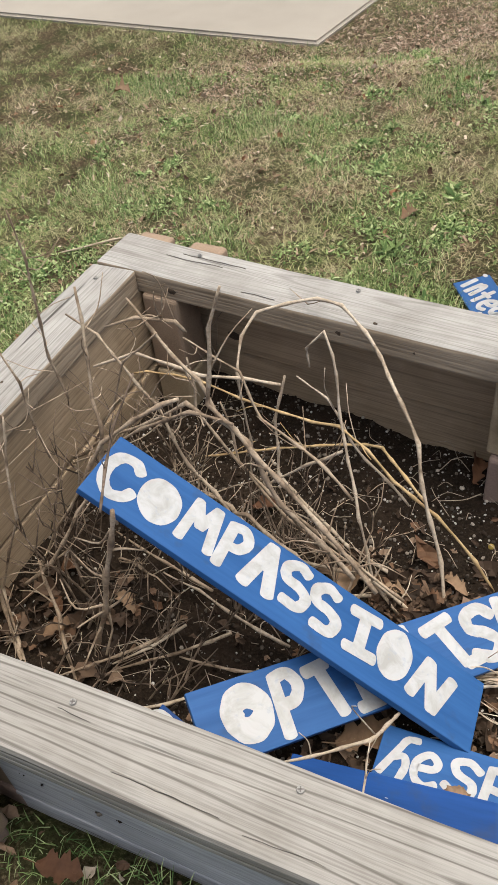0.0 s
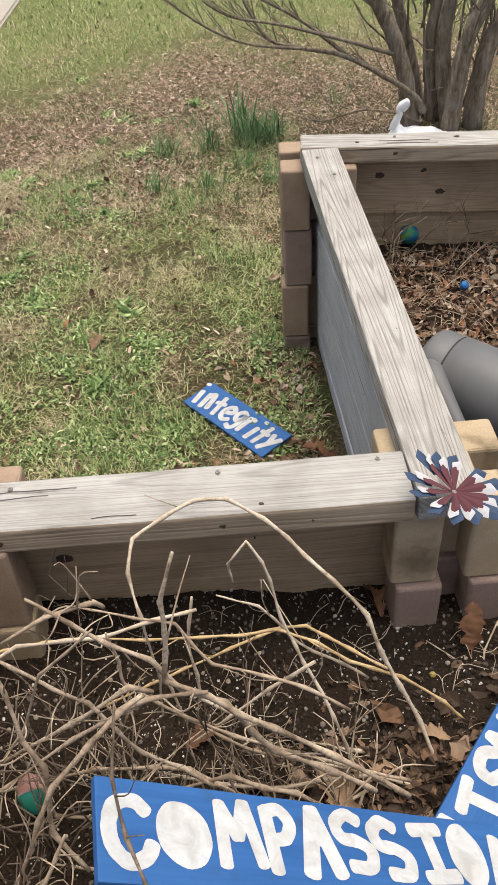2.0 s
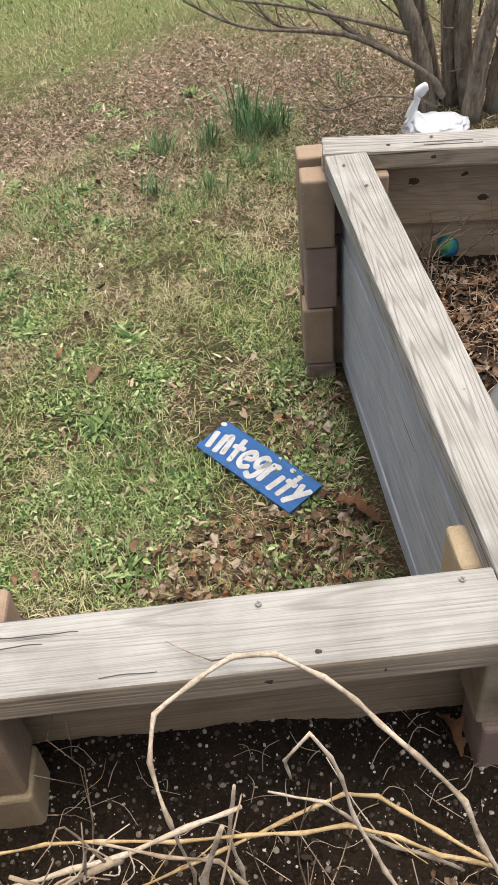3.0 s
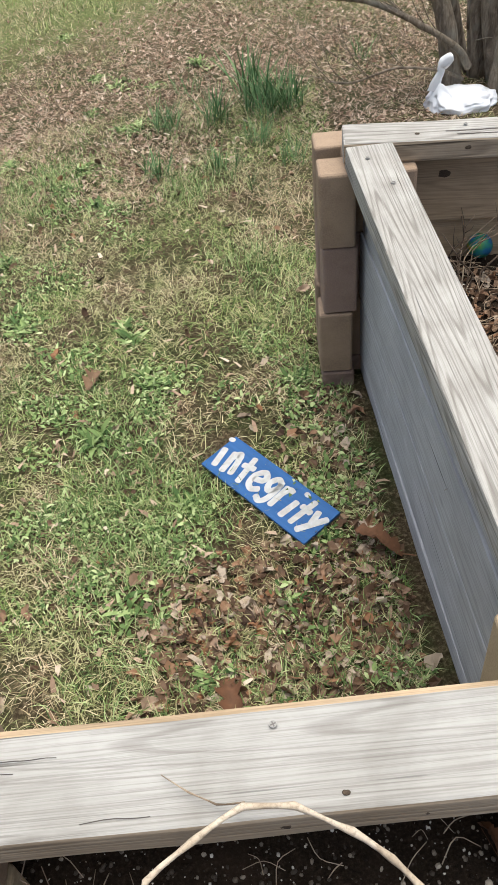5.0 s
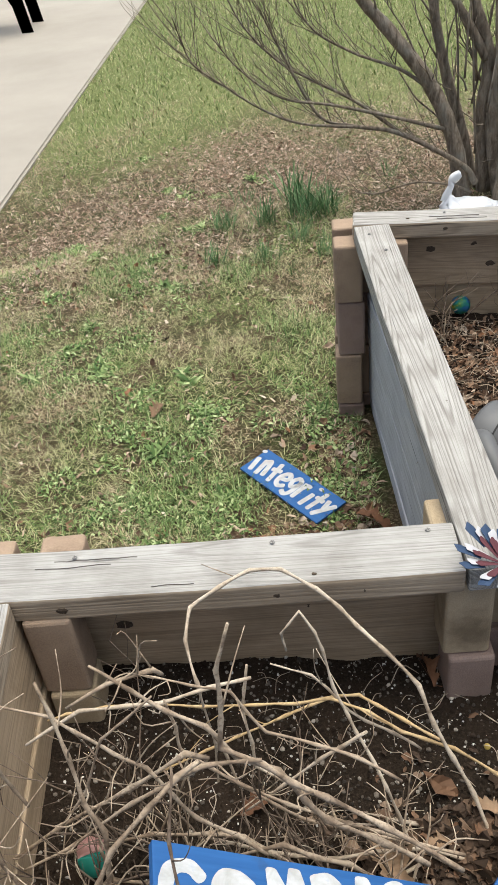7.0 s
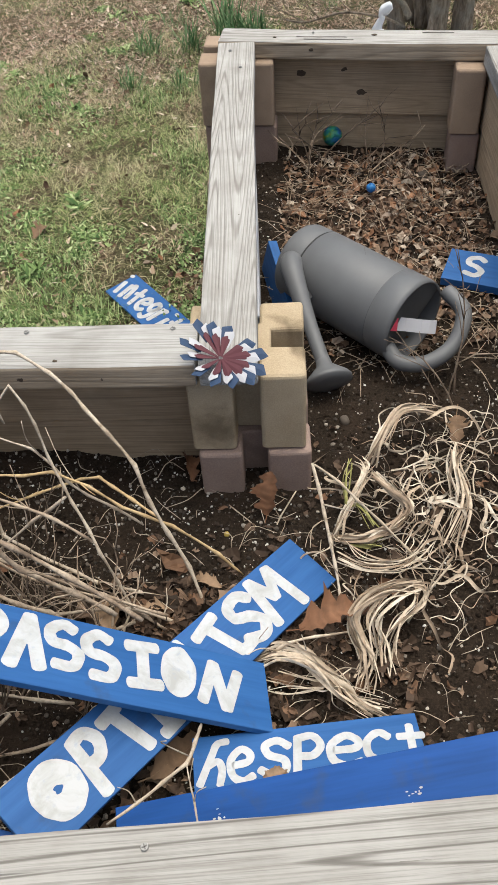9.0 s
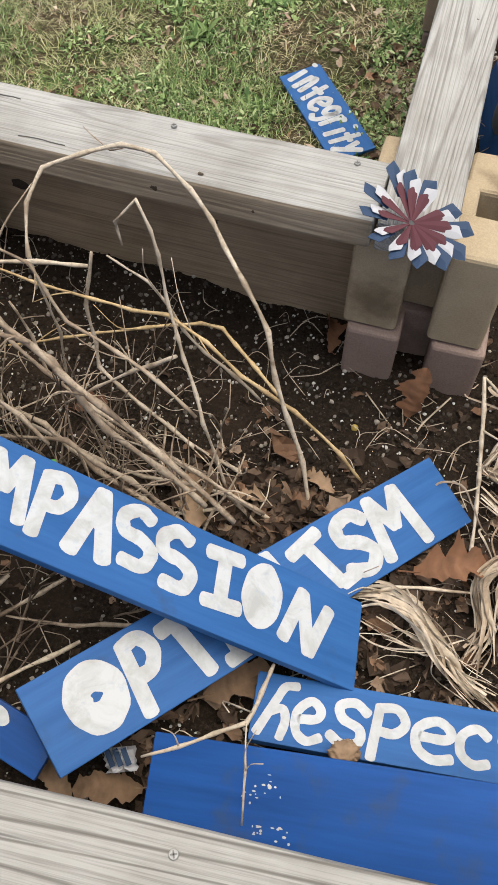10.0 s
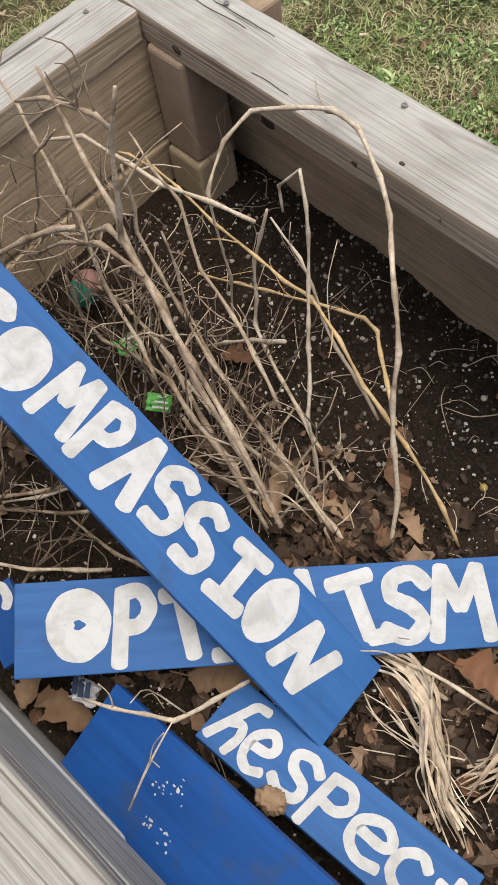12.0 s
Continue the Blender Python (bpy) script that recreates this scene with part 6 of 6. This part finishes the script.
# ---- watering can ----
def watering_can():
    m = along((0.161, 0.476, 0.256), (0.352, 0.294, 0.250))
    can = thing("watering_can", m, "dark grey plastic watering can lying on its side", "watering can")
    R, L = 0.073, 0.262
    bm = bmesh.new()
    lathe(bm, [(0.0, 0.002), (0.0, R * 0.86), (0.004, R * 0.94), (0.012, R * 0.985), (0.045, R), (0.0465, R * 0.985), (0.049, R * 0.985), (0.0505, R * 1.005), (0.21, R * 1.02),
               (0.2115, R), (0.214, R), (0.2155, R * 1.03), (L - 0.01, R * 1.03), (L, R * 1.0), (L - 0.002, R * 0.95), (0.23, R * 0.94), (0.02, R * 0.90), (0.012, 0.002)], 48)
    part("body", bm, CAN_PLASTIC, can, smooth=True)
    for x in (0.0477, 0.2127):
        bm = bmesh.new()
        lathe(bm, [(x - 0.0016, R * 0.992), (x, R * 1.001), (x + 0.0016, R * 0.992)], 48)
        part("seam", bm, SEAM, can, smooth=True)
    # the half cover over the mouth
    bm = bmesh.new()
    rim = [bm.verts.new((L - 0.004, R * 0.97 * math.cos(t), R * 0.97 * math.sin(t))) for t in np.linspace(-0.15, math.pi + 0.15, 22)]
    bm.faces.new(rim)
    bmesh.ops.solidify(bm, geom=bm.faces[:], thickness=0.003)
    part("mouth_cover", bm, CAN_PLASTIC, can, m=pose(0, 0, 0, 35))
    inv = m.inverted()

    def loc(*p):
        return inv @ Vector(p)
    bm = bmesh.new()
    line = smooth_line([loc(0.150, 0.425, 0.285), loc(0.148, 0.385, 0.300), loc(0.166, 0.320, 0.272), loc(0.192, 0.245, 0.232), loc(0.200, 0.222, 0.222)], 6)
    tube(bm, line, lambda t: 0.024 - 0.012 * min(1, t * 1.6), 18)
    spout = part("spout", bm, CAN_PLASTIC, can, smooth=True)
    bm = bmesh.new()
    lathe(bm, [(-0.006, 0.011), (0.012, 0.014), (0.032, 0.036), (0.038, 0.040), (0.042, 0.0395), (0.046, 0.024), (0.047, 0.001)], 32)
    rose = part("rose", bm, CAN_PLASTIC, spout, "flared round sprinkler rose", smooth=True, m=along(loc(0.197, 0.232, 0.226), loc(0.212, 0.175, 0.200)))
    # web between spout and body
    bm = bmesh.new()
    web = [loc(0.158, 0.40, 0.285), loc(0.172, 0.335, 0.268), loc(0.200, 0.385, 0.255), loc(0.225, 0.40, 0.25), loc(0.20, 0.44, 0.27)]
    bm.faces.new([bm.verts.new(q) for q in web])
    bmesh.ops.solidify(bm, geom=bm.faces[:], thickness=0.008)
    part("web", bm, CAN_PLASTIC, can)
    bm = bmesh.new()
    line = smooth_line([loc(0.305, 0.262, 0.225), loc(0.325, 0.235, 0.215), loc(0.370, 0.228, 0.220), loc(0.412, 0.250, 0.240), loc(0.430, 0.295, 0.270), loc(0.405, 0.335, 0.285)], 6)
    tube(bm, line, 0.0135, 14)
    part("handle", bm, CAN_PLASTIC, can, "thick curved grey handle", smooth=True)
    return can


watering_can()
bm = bmesh.new()
bmesh.ops.create_grid(bm, x_segments=6, y_segments=2, size=0.5)
for v in bm.verts:
    v.co = Vector((v.co.x * 0.075, v.co.y * 0.022, 0.006 * math.sin(v.co.x * 5)))
bmesh.ops.solidify(bm, geom=bm.faces[:], thickness=0.0012)
tag = tagged(part("paper_label", bm, PAPER, None, m=pose(0.345, 0.265, 0.268, 60, 10, 5)), "white paper plant label with a red end", "plant label")
bm = bmesh.new()
bmesh.ops.create_cube(bm, size=1.0, matrix=Matrix.Diagonal((0.014, 0.022, 0.002, 1)))
part("red_end", bm, RED, tag, m=pose(-0.034, 0, 0.001))


# ---- paper flower ----
def petal_mesh(name, r0, r1, width, mat):
    """One folded petal with a notched tip."""
    bm = bmesh.new()
    rows = []
    for t, w in ((0.0, 0.22 if r0 < 0.01 else 0.62), (0.45, 0.72 if r0 < 0.01 else 0.85), (0.72, 1.0), (0.80, 0.95)):
        x, y = r0 + (r1 - r0) * t, width * w / 2
        rows.append([bm.verts.new((x, -y, 0.0)), bm.verts.new((x, 0, 0.12 * y)), bm.verts.new((x, y, 0.0))])
    for a, b in zip(rows, rows[1:]):
        bm.faces.new((a[0], a[1], b[1], b[0]))
        bm.faces.new((a[1], a[2], b[2], b[1]))
    last = rows[-1]
    tip = bm.verts.new((r1, -width * 0.30, 0))
    bm.faces.new((last[0], last[1], tip))
    bm.faces.new((last[1], last[2], tip))
    bmesh.ops.recalc_face_normals(bm, faces=bm.faces[:])
    bmesh.ops.solidify(bm, geom=bm.faces[:], thickness=0.0005)
    bmesh.ops.recalc_face_normals(bm, faces=bm.faces[:])
    me = bpy.data.meshes.new(name)
    bm.to_mesh(me)
    bm.free()
    me.materials.append(mat)
    return me


flower = thing("paper_flower", plane_pose((0.060, -0.036, 0.462), (0.160, -0.034, 0.459), (0.058, 0.060, 0.479)), "folded paper flower, maroon heart, white and navy petal tips", "paper flower")
# twelve folded sheets, each a navy, a white and a maroon petal: direction, reach, rise
FOLDS = ((118, 1.14, 9), (102, 0.94, 12), (77, 0.86, 9), (30, 0.82, 5), (4, 0.98, 4), (-23, 1.02, 2), (-43, 0.96, 2), (-69, 0.80, 3), (-102, 0.74, 4), (-143, 0.72, 4), (175, 0.86, 5), (150, 1.02, 7))
LAYERS = ((petal_mesh("petal", 0.026, 0.060, 0.0165, NAVY), 0.0, 3), (petal_mesh("petal", 0.020, 0.050, 0.0140, PAPER), 0.0014, -4), (petal_mesh("petal", 0.003, 0.041, 0.0120, MAROON), 0.0030, 1))
for turn, reach, rise in FOLDS:
    for mesh, lift, aside in LAYERS:
        ob = new("petal", mesh)
        ob.parent = flower
        ob.matrix_basis = pose(0, 0, lift, 0, 0, turn + aside) @ pose(0, 0, 0, 22, -rise, 0) @ Matrix.Diagonal((reach, 0.92, 1, 1))


# ---- eggs, packets, small things ----
def egg(x, y, z, size, turn, top, bottom, label):
    t = thing("plastic_egg", pose(x, y, z, 75, 20, turn), label, "plastic egg", "plastic toy eggs")
    for name, mat, sgn in (("half_shell", top, 1), ("half_shell", bottom, -1)):
        bm = bmesh.new()
        prof = [(sgn * size * 1.25 * math.sin(a), size * math.cos(a) * (1 - 0.10 * sgn * math.sin(a))) for a in np.linspace(0.0, 1.55, 12)]
        lathe(bm, prof if sgn > 0 else prof[::-1], 24)
        bmesh.ops.solidify(bm, geom=bm.faces[:], thickness=0.001)
        part(name, bm, mat, t, smooth=True)
    return t


egg(-0.445, -0.235, 0.232, 0.019, 285, TEAL, PINK, "teal and pink plastic egg under dry twigs")
egg(0.243, 1.035, 0.212, 0.022, 100, MOTTLED, MOTTLED, "teal and yellow plastic egg by the far board")
egg(0.318, 0.815, 0.203, 0.010, 70, SKY_BLUE, SKY_BLUE, "small bright blue plastic egg on leaf mulch")
for x, y, turn, tip in ((-0.338, -0.254, 75, 14), (-0.252, -0.279, 40, 22)):
    bm = bmesh.new()
    bmesh.ops.create_grid(bm, x_segments=6, y_segments=6, size=0.5)
    for v in bm.verts:
        v.co = Vector((v.co.x * 0.027, v.co.y * 0.020, 0.004 * math.sin(v.co.x * 7) + 0.002 * math.cos(v.co.y * 11)))
    bmesh.ops.solidify(bm, geom=bm.faces[:], thickness=0.0008)
    packet = tagged(part("packet", bm, LIME, None, smooth=True, m=pose(x, y, 0.236, tip, 10, turn)), "crumpled green and white packet among stems", "packet", "litter packets")
    bm = bmesh.new()
    for k in range(3):
        bmesh.ops.create_cube(bm, size=1.0, matrix=pose(0.003, -0.006 + 0.006 * k, 0.0062) @ Matrix.Diagonal((0.018 - 0.004 * k, 0.0022, 0.0006, 1)))
    part("print_bar", bm, PAPER, packet, "white printed bars")
bm = bmesh.new()
bmesh.ops.create_grid(bm, x_segments=7, y_segments=7, size=0.5)
for v in bm.verts:
    v.co = Vector((v.co.x * 0.030, v.co.y * 0.022, 0.016 * noise.noise(v.co * 4.0)))
bmesh.ops.solidify(bm, geom=bm.faces[:], thickness=0.0008)
wrapper = tagged(part("wrapper", bm, PAPER, None, m=pose(-0.068, -0.530, 0.222, 12, -14, 20)), "crumpled white wrapper with navy print by the rail", "wrapper")
bm = bmesh.new()
for k in range(3):
    bmesh.ops.create_cube(bm, size=1.0, matrix=pose(-0.008 + 0.008 * k, 0.002, 0.006, 0, 0, 20) @ Matrix.Diagonal((0.005, 0.016, 0.0012, 1)))
part("print_bar", bm, NAVY, wrapper, "navy printed bars")
# a curl of bark on the board
bm = bmesh.new()
bmesh.ops.create_icosphere(bm, subdivisions=4, radius=1.0)
for v in bm.verts:
    v.co = Vector((v.co.x * 0.014, v.co.y * 0.010, v.co.z * 0.005)) * (1 + 0.3 * noise.noise(v.co * 3) + 0.35 * noise.noise(v.co * 14))
tagged(part("seed_head", bm, BUFF, None, smooth=True, m=pose(0.126, -0.468, 0.250, 8, 0, 20)), "dry buff fuzzy seed head on a blue sign", "seed head")
for x, y, s in ((0.05, -0.09, 0.0045), (0.23, 0.14, 0.009), (0.40, 0.86, 0.014), (0.44, 0.90, 0.012)):
    bm = bmesh.new()
    bmesh.ops.create_icosphere(bm, subdivisions=2, radius=s)
    for v in bm.verts:
        v.co *= 1 + 0.3 * noise.noise(v.co * 90 + Vector((x, y, 0)))
    tagged(part("stone", bm, PEBBLE if s > 0.007 else YELLOW, None, smooth=True, m=pose(x, y, soil_z(x, y) + s * 0.4)), "small rounded stone lying on the soil", "stone", "stones on the soil")

# a straight dry stick on the lawn
stem([(-1.44, 0.705, -0.155), (-1.36, 0.775, -0.150), (-1.285, 0.842, -0.147)], STRAW, 0.003, 0.004, "straight dry stick lying on the lawn", 301, 0, "sticks on the lawn")

# ---- white plastic bag behind the bed ----
bm = bmesh.new()
bmesh.ops.create_icosphere(bm, subdivisions=5, radius=1.0)
for v in bm.verts:
    q = v.co.copy()
    k = 1 + 0.16 * noise.noise(q * 2.3) + 0.09 * noise.noise(q * 5) + 0.05 * noise.noise(q * 11)
    v.co = Vector((q.x * 0.105, q.y * 0.075, max(-0.008, q.z * 0.040))) * k
    v.co.x += 0.066
    near = max(0.0, 1 - Vector((v.co.x + 0.008, v.co.y, 0)).length / 0.050)
    if q.z > 0:
        v.co.z += 0.045 * near ** 1.6
# the neck: a flat twisted strip of film that flares at its loose end
line = smooth_line([(-0.022, 0, 0.045), (-0.016, 0.0, 0.075), (-0.006, 0, 0.098), (-0.008, 0, 0.116), (0.010, 0.0, 0.128), (0.030, 0.002, 0.134)], 6)
n = len(line)
rows = []
for i, p in enumerate(line):
    u = i / (n - 1)
    w = 0.020 - 0.013 * math.sin(min(1.0, u * 1.7) * 1.57) + 0.014 * max(0.0, math.sin((u - 0.55) * 6.6)) if u > 0.55 else 0.020 - 0.011 * math.sin(min(1.0, u * 1.7) * 1.57)
    d = (line[min(i + 1, n - 1)] - line[max(i - 1, 0)]).normalized()
    s = Vector((d.z, 0, -d.x))
    rows.append([bm.verts.new(p + s * w * c + Vector((0, 0.007 * (1 - abs(c)) * (1 if j < 3 else -1), 0)) + Vector((noise.noise(p * 70 + Vector((j, 0, 0))), 0, noise.noise(p * 70 + Vector((0, j, 0))))) * 0.005) for j, c in enumerate((-1, -0.4, 0.4, 1, 0.4, -0.4))])
for p, q in zip(rows, rows[1:]):
    for j in range(6):
        bm.faces.new((p[j], p[(j + 1) % 6], q[(j + 1) % 6], q[j]))
bm.faces.new(rows[-1])
tagged(part("plastic_bag", bm, BAG, None, smooth=True, m=pose(0.462, 2.19, ground_z(0.462, 2.19) + 0.006, 0, 0, 4)), "white plastic bag with a twisted upright neck, on earth", "plastic bag")


# ---- leafless shrub ----
def shrub():
    t = thing("shrub", pose(0.64, 2.36, ground_z(0.64, 2.36)), "leafless multi-stemmed shrub with grey-brown bark", "shrub")
    base = Vector((0.64, 2.36, ground_z(0.64, 2.36)))
    rnd = random.Random(21)
    limbs = (
        ([(0.53, 2.30, -0.08), (0.48, 2.30, 0.17), (0.39, 2.30, 0.37), (0.25, 2.30, 0.55), (0.14, 2.30, 0.68), (-0.05, 2.25, 0.95), (-0.12, 2.2, 1.3)], 0.034, 0.012, 10),
        ([(0.60, 2.45, -0.08), (0.53, 2.45, 0.18), (0.46, 2.45, 0.41), (0.41, 2.45, 0.64), (0.36, 2.5, 1.0), (0.30, 2.5, 1.5)], 0.027, 0.010, 9),
        ([(0.63, 2.40, -0.08), (0.60, 2.40, 0.22), (0.61, 2.40, 0.42), (0.54, 2.40, 0.63), (0.50, 2.45, 1.0), (0.46, 2.5, 1.5)], 0.032, 0.011, 8),
        ([(0.61, 2.40, 0.40), (0.51, 2.38, 0.56), (0.45, 2.37, 0.66), (0.36, 2.35, 0.9), (0.3, 2.3, 1.3)], 0.020, 0.008, 7),
        ([(0.68, 2.35, -0.08), (0.63, 2.35, 0.20), (0.65, 2.35, 0.43), (0.70, 2.35, 0.59), (0.76, 2.35, 0.9), (0.8, 2.3, 1.4)], 0.034, 0.012, 8),
        ([(0.65, 2.25, -0.08), (0.68, 2.25, 0.24), (0.75, 2.25, 0.41), (0.86, 2.22, 0.7), (0.95, 2.2, 1.2)], 0.036, 0.012, 8),
        ([(0.75, 2.30, -0.08), (0.76, 2.30, 0.16), (0.80, 2.30, 0.30), (0.92, 2.30, 0.6), (1.05, 2.3, 1.1)], 0.040, 0.014, 7),
        ([(0.56, 2.27, 0.02), (0.50, 2.25, 0.10), (0.28, 2.25, 0.23), (0.12, 2.25, 0.27), (0.00, 2.25, 0.32), (-0.12, 2.25, 0.55), (-0.17, 2.25, 0.66)], 0.0125, 0.0025, 16),
        ([(0.12, 2.24, 0.27), (-0.06, 2.20, 0.31), (-0.19, 2.20, 0.37), (-0.30, 2.20, 0.45), (-0.39, 2.20, 0.52), (-0.42, 2.20, 0.57), (-0.45, 2.20, 0.68)], 0.0055, 0.0018, 14),
        ([(0.29, 2.28, 0.22), (0.13, 2.30, 0.34), (-0.01, 2.30, 0.42), (-0.12, 2.30, 0.49), (-0.23, 2.30, 0.61), (-0.29, 2.30, 0.74)], 0.007, 0.0022, 14),
        ([(0.44, 2.28, 0.22), (0.24, 2.22, 0.30), (0.05, 2.2, 0.36), (-0.12, 2.2, 0.40), (-0.25, 2.2, 0.50), (-0.34, 2.2, 0.62)], 0.008, 0.002, 12),
        ([(0.45, 2.3, 0.30), (0.30, 2.3, 0.42), (0.12, 2.3, 0.50), (-0.02, 2.3, 0.60), (-0.1, 2.3, 0.78)], 0.008, 0.002, 12),
        ([(0.55, 2.28, -0.02), (0.47, 2.24, 0.03), (0.33, 2.22, 0.06), (0.20, 2.2, 0.04), (0.12, 2.18, 0.06)], 0.006, 0.002, 5),
    )
    for pts, r0, r1, twigs in limbs:
        line = smooth_line([Vector(p) - base for p in pts], 5)
        bm = bmesh.new()
        tube(bm, line, lambda u: (r0 + (r1 - r0) * u ** 0.8) * (1 + 0.12 * noise.noise(Vector((u * 9, r0 * 90, 0)))), 10)
        for v in bm.verts:
            v.co += Vector((noise.noise(v.co * 30), noise.noise(v.co * 30 + Vector((5, 0, 0))), 0)) * r0 * 0.16
        limb = part("limb", bm, BARK, t, smooth=True)
        bm = bmesh.new()
        for q in range(twigs * 2):
            i = rnd.randrange(max(2, len(line) // 5), len(line) - 1)
            d = (line[i + 1] - line[i]).normalized()
            e = (d * 0.9 + Vector((rnd.uniform(-1, 0.5), rnd.uniform(-0.7, 0.7), rnd.uniform(0.0, 0.9)))).normalized()
            L = rnd.uniform(0.10, 0.34)
            p = [line[i]]
            for s in range(4):
                e = (e + Vector((rnd.uniform(-0.25, 0.25), rnd.uniform(-0.25, 0.25), rnd.uniform(-0.05, 0.30)))).normalized()
                p.append(p[-1] + e * L / 4)
            r = max(0.0014, min(0.0042, r1 * 0.7))
            tw = smooth_line(p, 3)
            tube(bm, tw, lambda u: r * (1.1 - 0.75 * u), 5)
            for s in range(3):
                j = rnd.randrange(3, len(tw))
                f = (e + Vector((rnd.uniform(-1, 1), rnd.uniform(-0.8, 0.8), rnd.uniform(-0.2, 0.9)))).normalized()
                tube(bm, [tw[j], tw[j] + f * L * 0.18, tw[j] + f * L * 0.34 + Vector((0, 0, L * 0.07))], lambda u: r * 0.5 * (1.1 - 0.6 * u), 4)
        part("twig_spray", bm, BARK, limb, smooth=True)
    # straight young shoots among the limbs, and low twigs at the foot
    for k in range(34):
        low = k >= 22
        p = Vector((rnd.uniform(-0.14, 0.26), rnd.uniform(-0.10, 0.12), rnd.uniform(0.0, 0.45)))
        d = Vector((rnd.uniform(-0.9, 0.5), rnd.uniform(-0.8, 0.2), rnd.uniform(-0.1, 0.5))) if low else Vector((rnd.uniform(-0.25, 0.25), rnd.uniform(-0.1, 0.15), 1.0))
        d.normalize()
        L = rnd.uniform(0.10, 0.30) if low else rnd.uniform(0.5, 1.0)
        pts = [p]
        for q in range(4):
            d = (d + Vector((rnd.uniform(-1, 1), rnd.uniform(-1, 1), rnd.uniform(-0.5, 1))) * (0.35 if low else 0.08)).normalized()
            pts.append(pts[-1] + d * L / 4)
        r = rnd.uniform(0.0018, 0.0034) if low else rnd.uniform(0.003, 0.0055)
        bm = bmesh.new()
        tube(bm, smooth_line(pts, 4), lambda u: r * (1.1 - 0.7 * u), 6)
        part("shoot", bm, BARK, t, smooth=True)
    return t


shrub()

# ---- bench on the slab ----
bench = thing("bench", pose(-2.06, 6.95, -0.162), "black metal bench standing on the concrete slab", "bench")
for y in (-0.02, 0.42):
    bm = bmesh.new()
    prof = [(-0.10, 0.0), (0.0, 0.0), (-0.03, 0.22), (-0.06, 0.42), (-0.42, 0.44), (-0.46, 0.40), (-0.20, 0.36), (-0.13, 0.2)]
    bm.faces.new([bm.verts.new((x, 0, z)) for x, z in prof])
    bmesh.ops.solidify(bm, geom=bm.faces[:], thickness=0.05)
    part("leg", bm, BLACK, bench, m=pose(0, y, 0))
for k in range(5):
    part("slat", board_mesh(1.3, 0.08, 0.03, 0.004, 0, 400 + k), BLACK, bench, m=pose(-1.35, 0.0 + 0.1 * k, 0.45))
for y in (0.0, 0.42):
    bm = bmesh.new()
    bmesh.ops.create_cube(bm, size=1.0, matrix=pose(-1.3, y, 0.22) @ Matrix.Diagonal((0.05, 0.06, 0.44, 1)))
    bmesh.ops.bevel(bm, geom=bm.edges[:], offset=0.006, segments=2, affect="EDGES")
    part("leg", bm, BLACK, bench)
